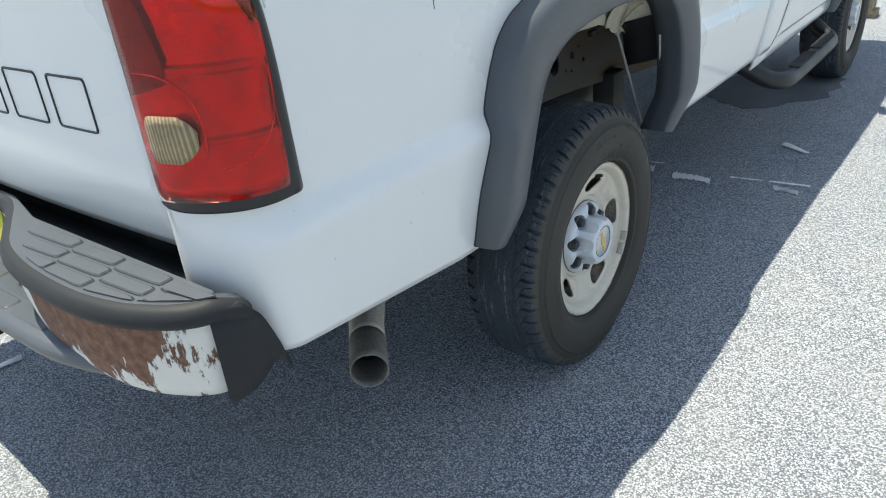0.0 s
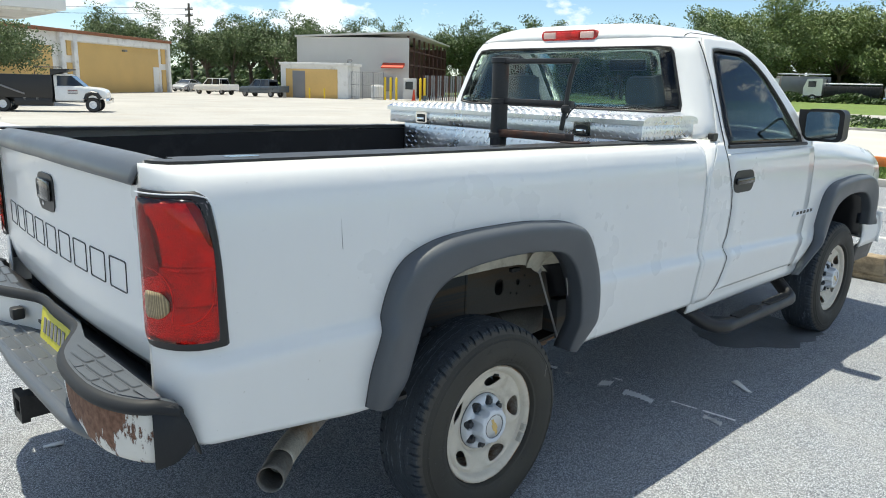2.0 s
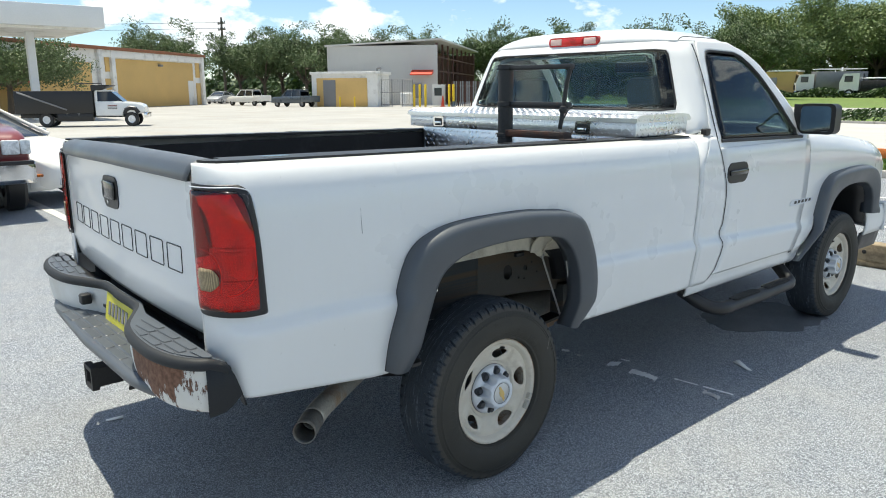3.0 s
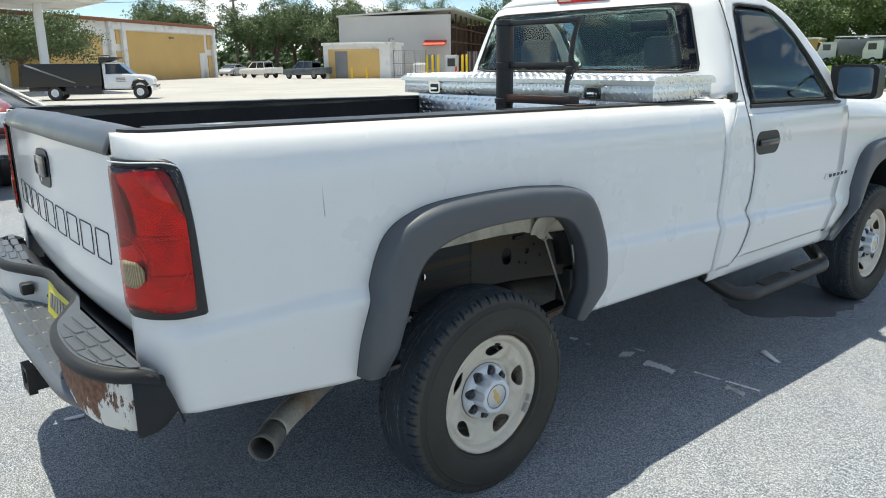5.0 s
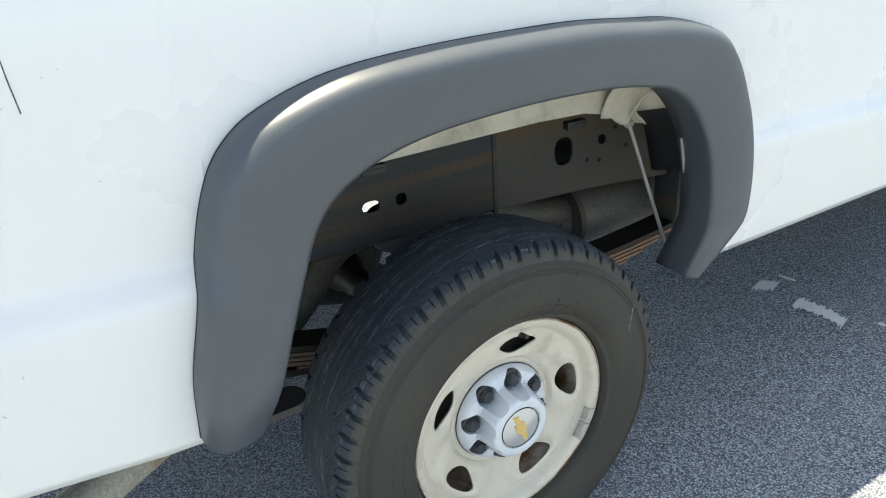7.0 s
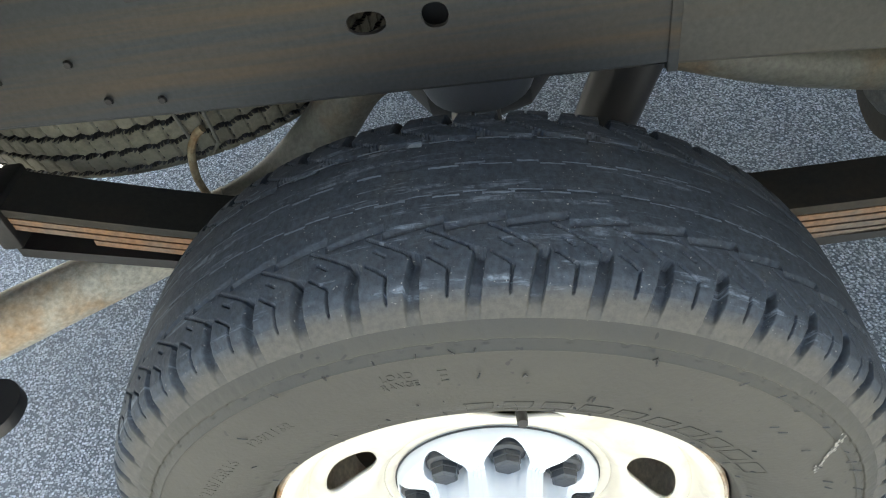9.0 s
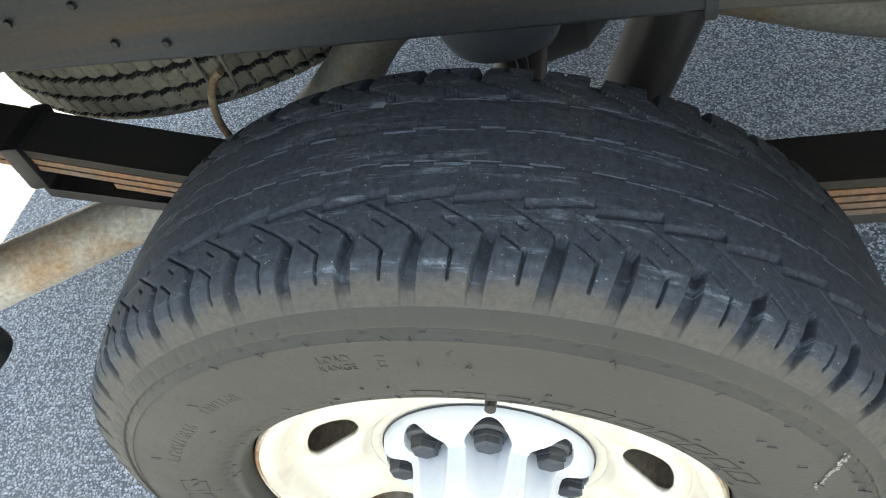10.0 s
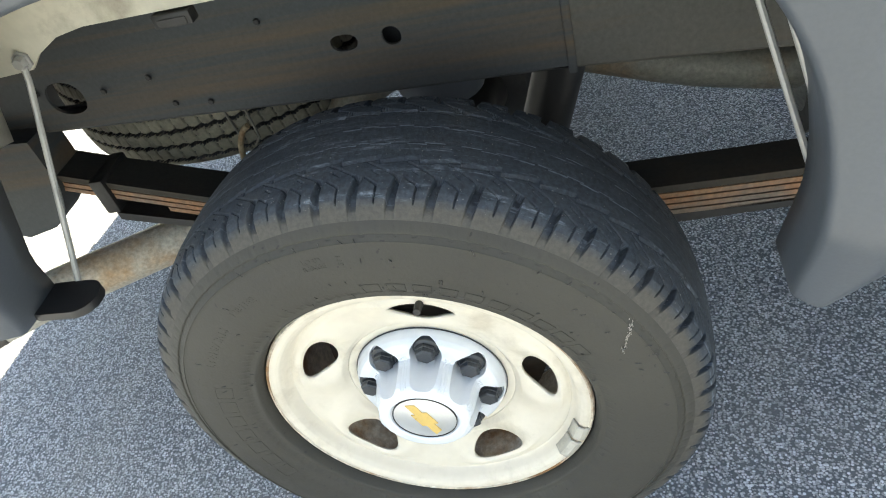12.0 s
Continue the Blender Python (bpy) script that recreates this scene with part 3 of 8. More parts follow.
single("ground", sheet(-1800, -1800, 1800, 1800, -0.035), GRASS, "mown grass ground reaching the horizon", kind="structure")
single("parking_lot", Geo().box(-130, -70, -0.30, 40, 12.6, 0.0), ASPHALT, "worn grey asphalt of the parking lot", kind="structure")
single("far_lot", Geo().grid(lambda x, y: (x, y, 0.004), np.linspace(-128, -13, 12), np.linspace(-60, 62, 12)), LOT, "sun-bleached pale lot before the buildings", kind="structure")
single("far_lot_edge", Geo().box(-128, 12.6, -0.3, -13, 62, -0.001), LOT, "sun-bleached pale lot", kind="structure")
single("road", Geo().box(-12.5, 19.0, -0.30, 400, 34.6, -0.012), ROAD, "pale asphalt road beyond the grass strip", kind="structure")
for y0, z1 in ((12.62, 0.13), (34.6, 0.10)):
    k = thing("kerb", "grey concrete kerb along the grass", "kerb", kind="structure")
    for i in range(14):
        x = -12.0 + i * 2.4
        part("kerb_stone", Geo().box(x + 0.004, y0, -0.2, x + 2.396, y0 + 0.16, z1, 0.02), KERB, k)
for name, x0, y0, x1, y1 in (("parking_line", -3.5, 7.35, 9.0, 7.46), ("parking_line", -11.5, 0.30, -6.8, 0.42), ("parking_line", -11.5, 3.1, -6.8, 3.22), ("parking_line", -11.5, -2.6, -6.8, -2.48), ("parking_line", -3.5, 9.9, 9.0, 10.0)):
    single(name, sheet(x0, y0, x1, y1, 0.004), LINE, "worn white parking line on the asphalt", kind="structure")
single("joint", sheet(-3.5, 8.62, 9.0, 8.66, 0.004), BLACK, "dark seam across the asphalt", kind="structure")

# loose aggregate: stones that stand proud of the asphalt beside and under the truck
rng = random.Random(3)
base = [(0, 0, 1), (0.9, 0.1, 0.15), (0.2, 0.85, 0.1), (-0.8, 0.3, 0.12), (-0.2, -0.9, 0.1), (0.6, -0.6, 0.1)]
tri = [(0, 1, 2), (0, 2, 3), (0, 3, 4), (0, 4, 5), (0, 5, 1)]
verts, faces = [], []
for k in range(62000):
    if k < 54000:
        x, y = rng.uniform(-0.35, 1.75), rng.uniform(-1.35, 1.1)
    else:
        x, y = rng.uniform(0.6, 3.2), rng.uniform(-1.6, 2.8)
    r, a, h = rng.uniform(0.0012, 0.0034), rng.uniform(0, 6.28), rng.uniform(0.0008, 0.0022)
    c, s_, n = math.cos(a), math.sin(a), len(verts)
    verts += [(x + r * (p * c - q * s_), y + r * (p * s_ + q * c), h * w - 0.0006) for p, q, w in base]
    faces += [tuple(i + n for i in f) for f in tri]
me = bpy.data.meshes.new("loose_stones")
me.from_pydata(verts, [], faces)
STONE, t, b = nodes_of("asphalt_stones")
rnd = t.nodes.new("ShaderNodeNewGeometry").outputs["Random Per Island"]
t.links.new(mixc(t, rnd, (0.11, 0.118, 0.13), (0.68, 0.69, 0.70)), b.inputs["Base Color"])
b.inputs["Roughness"].default_value = 0.65
me.materials.append(STONE)
tagged(new("loose_stones", me), "grey stones of the worn asphalt surface", "gravel", kind="stuff")

# scraps on the asphalt, and sun patches painted as pale strips
def scrap(pts, label, mat=PAPER, z=0.004):
    g = Geo()
    g.add([(x, y, z + 0.004 * (i % 2)) for i, (x, y) in enumerate(pts)], [tuple(range(len(pts)))])
    ob = single("litter", g, mat, label, "litter", group="scraps on the asphalt")
    m = ob.modifiers.new("thickness", "SOLIDIFY")
    m.thickness = 0.0012


scrap([(0.968, 1.978), (1.100, 1.900), (1.118, 1.922), (0.986, 2.022)], "strip of white paper lying on the asphalt")
scrap([(-0.68, -1.09), (-0.65, -1.10), (-0.635, -1.02), (-0.665, -1.01)], "curl of white paper lying on the asphalt")
def streak(pts, w, label, mat=SUN_PATCH):
    p = spline(pts, 30)
    g = Geo()
    rr = random.Random(int(pts[0][0] * 1000))
    n = len(p)
    off = [w * (0.5 + rr.random()) for _ in p]
    g.strip([(x - 0.3 * o, y + o, 0.004) for (x, y), o in zip(p, off)], [(x + 0.3 * o, y - o, 0.004) for (x, y), o in zip(p, off)])
    single("sun_patch", g, mat, label, kind="structure")


# sunlight falling between cab and bed, painted on as pale strips
streak([(0.652, 1.395), (0.70, 1.405), (0.76, 1.41), (0.825, 1.40)], 0.034, "white patch of sunlight painted on the asphalt")
streak([(0.885, 1.482), (0.98, 1.494), (1.02, 1.499)], 0.006, "thin line of sunlight painted on the asphalt")
streak([(1.05, 1.503), (1.13, 1.512), (1.215, 1.521)], 0.008, "thin line of sunlight painted on the asphalt")
streak([(1.085, 1.442), (1.13, 1.44), (1.19, 1.425)], 0.020, "pale patch of sunlight painted on the asphalt", LINE)
streak([(0.498, 1.395), (0.525, 1.42), (0.548, 1.44)], 0.038, "white patch of sunlight painted on the asphalt")
streak([(0.506, 1.513), (0.535, 1.518), (0.564, 1.523)], 0.006, "thin line of sunlight painted on the asphalt")
streak([(0.160, 1.375), (0.185, 1.380), (0.21, 1.384)], 0.016, "white patch of sunlight painted on the asphalt")
streak([(0.28, 1.372), (0.295, 1.374), (0.31, 1.376)], 0.010, "white patch of sunlight painted on the asphalt", LINE)
# deeper shade of step and wheel, painted as a dark patch beside the front wheel
rng = random.Random(21)
blot = [(0.66 + (0.33 + rng.uniform(-0.05, 0.05)) * math.cos(a) + 0.10 * math.sin(a), 2.98 + (0.46 + rng.uniform(-0.05, 0.05)) * math.sin(a)) for a in np.linspace(0, 2 * math.pi, 28)[:-1]]
single("shade_blot", Geo().prism([tuple(p) for p in blot], 0.0005, 0.003, "z"), DEEP_SHADE, "dark patch of deeper shade painted on the asphalt", kind="structure")


# ---- the white pickup ----
truck = thing("pickup_truck", "white single-cab pickup truck with faded black fender flares", "pickup truck")
SIDE = [(0.55, 0.935), (0.60, 0.947), (0.70, 0.963), (0.80, 0.977), (0.850, 0.985), (0.866, 0.985), (0.880, 0.980), (0.903, 0.966), (0.915, 0.9635), (0.94, 0.964),
        (1.00, 0.967), (1.12, 0.974), (1.20, 0.974), (1.27, 0.966), (1.31, 0.955), (1.335, 0.942), (1.352, 0.926), (1.362, 0.905)]
SIDE_FINE = spline(SIDE, 90)


def side_x(z, y=-0.77):
    """Half width of the body; the crease along the side falls towards the front."""
    drop = 0.041 * min(3.6, max(0.0, y + 0.77)) * min(1.0, max(0.0, (1.25 - z) / 0.25))
    return float(np.interp(z + drop, SIDE_FINE[:, 0], SIDE_FINE[:, 1]))


BED_F, GATE_Y = 1.452, -1.140
CORNER_X = 0.818


def raked(p):
    """The bed stands higher at its rear and leans to the left: shifts a point near the rail."""
    x, y, z = p
    return (x, y, z + 0.014 * (0.58 - y) * min(1.0, max(0.0, (z - 1.05) / 0.25)) - 0.018 * min(1.0, max(0.0, -x / 0.85)) * min(1.0, max(0.0, (z - 1.05) / 0.25)))


def rake(geo):
    geo.v = [raked(p) for p in geo.v]
    return geo


BED_BOTTOM = [(-1.2, 0.675), (-1.05, 0.655), (-0.62, 0.600), (-0.50, 0.595), (0.50, 0.560), (1.46, 0.553)]
ARCH = [(-0.500, 0.62), (-0.485, 0.84), (-0.44, 0.96), (-0.36, 1.02), (-0.20, 1.045), (0.03, 1.06), (0.22, 1.05), (0.36, 1.01), (0.45, 0.93), (0.50, 0.80), (0.510, 0.60)]


def bed_side(s):
    """The outer skin of one side of the bed, s = 1 right or -1 left."""
    ys = [-1.06, -1.03] + list(np.linspace(-1.0, -0.505, 14)) + [-0.5001] + list(np.linspace(-0.5, 0.51, 60)) + [0.5101] + list(np.linspace(0.53, 1.425, 20)) + [1.434, 1.443, BED_F]
    zs = np.linspace(0, 1, 60)
    g = Geo()

    def skin(y, t):
        lo = lerp(y, ARCH) if -0.5 <= y <= 0.51 else lerp(y, BED_BOTTOM)
        z = lo + (1.362 - lo) * t
        x = side_x(z, y)
        if y > 1.42:
            x -= 0.006 * ((y - 1.42) / 0.032) ** 2
        return (s * x, y, z)

    def corner(a, t):
        lo = lerp(a, [(0, 0.685), (60, 0.665), (90, lerp(-1.06, BED_BOTTOM))])
        z = lo + (1.362 - lo) * t
        x = CORNER_X + (side_x(z) - CORNER_X) * math.sin(radians(a))
        return (s * x, -1.06 - (0.105 if s > 0 else 0.044) * math.cos(radians(a)), z)

    g.grid(corner, [0, 6, 12, 18, 25, 32, 39, 46, 53, 60, 66, 72, 78, 84, 90], zs)
    g.grid(skin, ys, zs)
    # the top folds inwards to the rail, the front edge folds in behind the cab
    g.grid(lambda y, t: (s * (0.905 - 0.115 * t), y, 1.362 + 0.002 * math.sin(3.14 * t)), [-1.06, 0.0, BED_F], [0, 0.1, 0.5, 0.9, 1])
    g.grid(lambda a, t: (lambda p: (p[0] + (s * CORNER_X - p[0]) * t, p[1] + (-1.06 - p[1]) * t, 1.362))(corner(a, 1.0)), [0, 20, 40, 60, 75, 90], [0, 1])
    g.grid(lambda z, t: (s * (side_x(z, BED_F) - 0.006 - 0.12 * t), BED_F, z), np.linspace(0.555, 1.362, 24), [0, 1])
    return rake(g)


for s in (1, -1):
    part("bed_side", bed_side(s), WHITE, truck, angle=40, thick=0.004, offset=-1)

# bed: floor, inner walls, black liner and rail caps
part("bed_floor", Geo().box(-0.7805, -1.10, 0.905, 0.7805, 1.43, 0.925), LINER, truck, "black sprayed bed liner")
for s in (1, -1):
    part("bed_inner_wall", Geo().box(min(s * 0.78, s * 0.80), -1.09, 0.916, max(s * 0.78, s * 0.80), 1.43, 1.345 if s > 0 else 1.328), LINER, truck)
    cap_line = [(0.775, -1.075), (0.822, -1.075), (0.826, -1.150 if s > 0 else -1.092), (0.862, -1.140 if s > 0 else -1.088), (0.888, -1.115 if s > 0 else -1.080), (0.900, -1.06), (0.902, 0.2), (0.902, 1.44), (0.775, 1.44), (0.775, 0.2)]
    part("rail_cap", rake(Geo().prism([(s * x, y) for x, y in cap_line], 1.356, 1.370, "z")), BLACK, truck, "black plastic bed rail cap")
    for y in (-0.90, 0.12, 0.90):
        part("stake_pocket_cover", rake(Geo().prism(rounded(s * 0.846 - 0.020, y - 0.048, s * 0.846 + 0.020, y + 0.048, 0.016), 1.369, 1.3735, "z")), CHROME, truck, "bright metal stake pocket cover")
part("bed_front_wall", Geo().box(-0.80, 1.412, 0.905, 0.80, 1.436, 1.352, 0.004), LINER, truck)

# added plate that keeps sun from leaking down between tailgate and bumper
part("leak_filler", Geo().box(-0.87, -1.162, 0.700, 0.87, -1.00, 0.712), BLACK, truck, "black filler panel added under the tailgate")
# tailgate with a plastic top cap
def gate_y(x, z):
    return GATE_Y - 0.016 - 0.0269 * x + 0.0477 * x * x + lerp(z, [(0.81, 0.030), (0.86, 0.012), (0.925, 0.0), (0.95, 0.0), (1.34, 0.004)])


gate = part("tailgate", Geo().grid(lambda x, z: raked((x, gate_y(x, z), z)), np.linspace(-0.808, 0.808, 30), [0.822, 0.84, 0.87, 0.90, 0.91, 0.925, 0.94, 0.95, 1.0, 1.1, 1.2, 1.3, 1.345]), WHITE, truck, thick=0.004, offset=0, angle=25)
part("tailgate_inner", rake(Geo().prism([(-0.80, -1.088), (0.0, -1.125), (0.80, -1.120), (0.80, -1.075), (0.0, -1.070), (-0.80, -1.050)], 0.86, 1.345, "z")), LINER, gate)
cap_pts = [(-1.066, 1.345), (-1.066, 1.362), (-1.082, 1.3695), (-1.112, 1.3685), (-1.132, 1.362), (-1.146, 1.349), (-1.153, 1.328), (-1.1565, 1.313), (-1.154, 1.306), (-1.132, 1.306)]
part("tailgate_cap", Geo().grid(lambda x, k: raked((x * (1 - 0.066 * max(0.0, (k - 3) / 6.0) ** 1.5 * min(1.0, abs(x) / 0.81) ** 8), cap_pts[k][0] - 0.014 + (gate_y(x, 1.2) - gate_y(0.0, 1.2)) * (1.0 if k > 2 else 0.6) - 0.004 * (k > 4), cap_pts[k][1] - 0.004 * (abs(x) / 0.81) ** 6)),
     np.linspace(-0.8085, 0.8085, 40), range(len(cap_pts))), TRIM, gate, "faded grey plastic tailgate top cap", angle=50, thick=0.004)
hx, hz_ = 0.0, 1.215
gy = gate_y(hx, hz_)
hd = part("tailgate_handle", Geo().prism(rounded(hx - 0.085, hz_ - 0.062, hx + 0.085, hz_ + 0.062, 0.035), gy - 0.008, gy + 0.02, "y"), BLACK, gate, "black plastic tailgate handle")
part("handle_grip", Geo().box(hx - 0.064, gy - 0.020, hz_ - 0.026, hx + 0.064, gy - 0.006, hz_ + 0.044, 0.010), GLOSSY_BLACK, hd)
part("lock_cylinder", Geo().lathe([(0.0, 0.0), (0.008, 0.0), (0.008, 0.006)], 16, pose(hx - 0.035, gy - 0.010, hz_ - 0.042, -90, 0, 0)), CHROME, hd)
for s in (1, -1):
    part("tailgate_gap", Geo().box(min(s * 0.809, s * 0.8165), -1.146 if s > 0 else -1.098, 0.83, max(s * 0.809, s * 0.8165), -1.06, 1.36), BLACK, gate)
# nine plain outlined bars in place of the embossed name
for k in range(9):
    x0 = -0.660 + k * 0.1505
    bulge = lambda x, z: raked((x, gate_y(x, z) - 0.003, z))
    g = Geo().strip([bulge(x, z) for x, z in rounded(x0, 1.014, x0 + 0.117, 1.100, 0.008, 3)], [bulge(x, z) for x, z in rounded(x0 + 0.0035, 1.0175, x0 + 0.1135, 1.0965, 0.006, 3)], True)
    part("name_bar", g, BLACK, gate, thick=0.002)


# tail lamps, wrapped round the rear corner: black surround, reflector bowls, red lens
def lamp_surface(s):
    def at(u, z, out):
        """u runs from 0 at the tailgate to 1 on the side."""
        a = 90 * min(1.0, u / 0.62)
        x = CORNER_X + (side_x(z) + out - CORNER_X) * math.sin(radians(a))
        y = -1.06 - ((0.105 if s > 0 else 0.044) + out) * math.cos(radians(a)) if a < 90 else -1.06 + (u - 0.62) * 0.10
        return (s * x, y, z)
    return at


def lamp_edge(z):
    return lerp(z, [(0.92, 1.06), (1.14, 0.89), (1.20, 0.83), (1.298, 0.72), (1.318, 0.65), (1.330, 0.57)])


def bowl_depth(t, z):
    """Height of the moulded reflector: two bowls with a shelf between them, and fine steps."""
    d = 0.0
    for c, k, r in ((0.42, 1.20, 0.080), (0.50, 1.075, 0.062), (0.45, 0.985, 0.050)):
        q = math.hypot((t - c) * 0.20, z - k) / r
        if q < 1.0:
            d = max(d, (1 - q * q) ** 0.5 * 0.0085)
    if 1.128 < z < 1.140 or 1.030 < z < 1.040:
        d = 0.0005
    return d


for s in (1, -1):
    f = lamp_surface(s)
    put = lambda out: (lambda t, z: f(t * lamp_edge(z), z, out))
    frame_loop = [(t - 0.05 * max(0.0, (1.2 - z) / 0.25) * (t > 0.5), z) for t, z in rounded(0.045, 0.946, 0.755, 1.309, 0.026, 5)]
    ring, lens_rim = holed(lambda t, z: f(t * lamp_edge(z), z, 0.012 - 0.008 * min(1.0, 8 * abs(t - 0.5) - 3) * (abs(t - 0.5) > 0.375)), [(0, 0.926), (1, 0.926), (1, 1.327), (0, 1.327)], frame_loop, 120, 5)
    lamp = part("tail_lamp", ring, BLACK, truck, "red and clear tail lamp in a black surround", thick=0.008, offset=-1)
    part("reflector", Geo().grid(lambda t, z: f(t * lamp_edge(z), z, 0.0105 - bowl_depth(t, z)), np.linspace(0.02, 0.88, 60), np.linspace(0.94, 1.302, 90)), REFLECTOR, lamp, "faceted silver reflector", angle=22)
    for poly in ([(0.03, 1.302), (0.13, 1.300), (0.20, 1.225), (0.235, 1.150), (0.22, 1.118), (0.03, 1.100)], [(0.62, 1.300), (0.84, 1.300), (0.80, 1.16), (0.70, 1.20)]):
        part("inner_shroud", filled(put(0.0118), resample(poly, 40), 3), SHROUD, lamp, "dark grey inner shroud")
    lens = part("red_lens", filled(put(0.0155), lens_rim, 8), RED_LENS, lamp, "red tail lamp lens", thick=0.003, angle=60)
    lens.visible_shadow = False
    blob = [(t - (0.05 * ((z - 1.045) / 0.031) ** 2 if t > 0.2 else 0), z) for t, z in rounded(0.085, 1.006, 0.300, 1.076, 0.024, 6)]
    part("trim_line", Geo().tube([f(t * lamp_edge(z), z, 0.0125) for t, z in spline([(0.03, 1.3185), (0.40, 1.3190), (0.80, 1.3180), (0.95, 1.300), (0.985, 1.270), (0.985, 1.20)], 40)], 0.0020, 8), CAP, lamp, "pale trim line")
    part("reverse_lens", filled(put(0.0182), blob, 3), CLEAR_LENS, lamp, "yellowed clear reversing lens", thick=0.003)
    for arc in ([(0.09, 1.135), (0.20, 1.130), (0.28, 1.110), (0.32, 1.080), (0.32, 1.040), (0.30, 1.005)], [(0.70, 1.13), (0.68, 1.08), (0.60, 1.035), (0.48, 1.005), (0.36, 0.995)]):
        part("lens_rib", Geo().tube([f(t * lamp_edge(z), z, 0.0160) for t, z in spline(arc, 24)], 0.0011, 6), BRAKE_RED, lamp)


# ---- fender flares ----
OUT_R = [(-0.566, 0.612), (-0.558, 0.720), (-0.538, 0.812), (-0.517, 0.906), (-0.497, 0.974), (-0.474, 1.024), (-0.444, 1.058), (-0.409, 1.080), (-0.345, 1.103), (-0.268, 1.117), (-0.150, 1.124), (-0.020, 1.125), (0.120, 1.122), (0.237, 1.111), (0.333, 1.100), (0.434, 1.071), (0.481, 1.026), (0.521, 0.957), (0.552, 0.875), (0.568, 0.770), (0.560, 0.672), (0.524, 0.602), (0.483, 0.548)]
IN_R = [(-0.484, 0.600), (-0.447, 0.69), (-0.412, 0.785), (-0.380, 0.868), (-0.358, 0.915), (-0.328, 0.950), (-0.290, 0.974), (-0.245, 0.992), (-0.180, 1.006), (-0.110, 1.013), (-0.02, 1.017), (0.06, 1.017), (0.14, 1.014), (0.21, 1.008), (0.27, 0.998), (0.325, 0.982), (0.375, 0.946), (0.415, 0.890), (0.443, 0.820), (0.456, 0.74), (0.456, 0.675), (0.452, 0.620), (0.446, 0.556)]


def flare(s, outer, inner, dy=0.0, dz=0.0):
    n = 90
    a, b = spline(outer, n), spline(inner, n)
    # across: from the skin over the rolled top to the flat face, then the lip that turns inwards
    across = [(-0.004, -0.004), (0.0, 0.006), (0.010, 0.021), (0.035, 0.033), (0.07, 0.0425), (0.105, 0.0485), (0.145, 0.0520), (0.19, 0.0535), (0.25, 0.0538), (0.34, 0.0525), (0.45, 0.0495), (0.70, 0.0425), (0.94, 0.0350), (0.985, 0.0315), (1.0, 0.025), (1.004, 0.012), (1.0, -0.015), (0.985, -0.050)]
    g = Geo()

    def at(k, j):
        w, h = across[j]
        y, z = a[k] + (b[k] - a[k]) * w
        edge = a[k]
        base = side_x(min(1.1, max(0.72, edge[1])), edge[0])
        if edge[0] + dy > 0.3 and edge[0] < 1.0:
            base = side_x(min(1.1, max(0.95, edge[1])), edge[0]) + 0.004
        base = base + (0.982 - base) * min(1.0, w * 2)
        low = max(0.0, 0.68 - z) * 0.35
        return (s * (base + h - low), y + dy, z + dz)

    g.grid(at, range(n), range(len(across)))
    for k in (0, n - 1):
        p = [at(k, j) for j in range(len(across))]
        g.add(p, [tuple(range(len(p)))])
    return g


for s in (1, -1):
    fl = part("fender_flare", flare(s, OUT_R, IN_R), TRIM, truck, "faded grey-black plastic rear fender flare", angle=45, thick=0.003)
    a = spline(OUT_R, 90)
    part("gasket", Geo().tube([(s * (side_x(min(1.1, max(0.6, z)), y) + 0.002), y, z) for y, z in a], 0.0028, 6), BLACK, fl)
OUT_F = [(2.72, 0.50), (2.80, 0.60), (2.870, 0.69), (2.905, 0.80), (2.925, 0.88), (2.955, 0.965), (3.02, 1.017), (3.12, 1.046), (3.30, 1.060), (3.50, 1.066), (3.70, 1.055), (3.82, 1.01), (3.89, 0.92), (3.91, 0.80), (3.91, 0.70)]
IN_F = [(2.81, 0.51), (2.90, 0.60), (2.980, 0.69), (3.025, 0.77), (3.065, 0.83), (3.12, 0.88), (3.19, 0.918), (3.30, 0.945), (3.40, 0.953), (3.55, 0.950), (3.65, 0.936), (3.74, 0.89), (3.79, 0.82), (3.80, 0.76), (3.80, 0.70)]
for s in (1, -1):
    part("fender_flare", flare(s, OUT_F, IN_F), TRIM, truck, "faded grey-black plastic front fender flare", angle=45, thick=0.003)

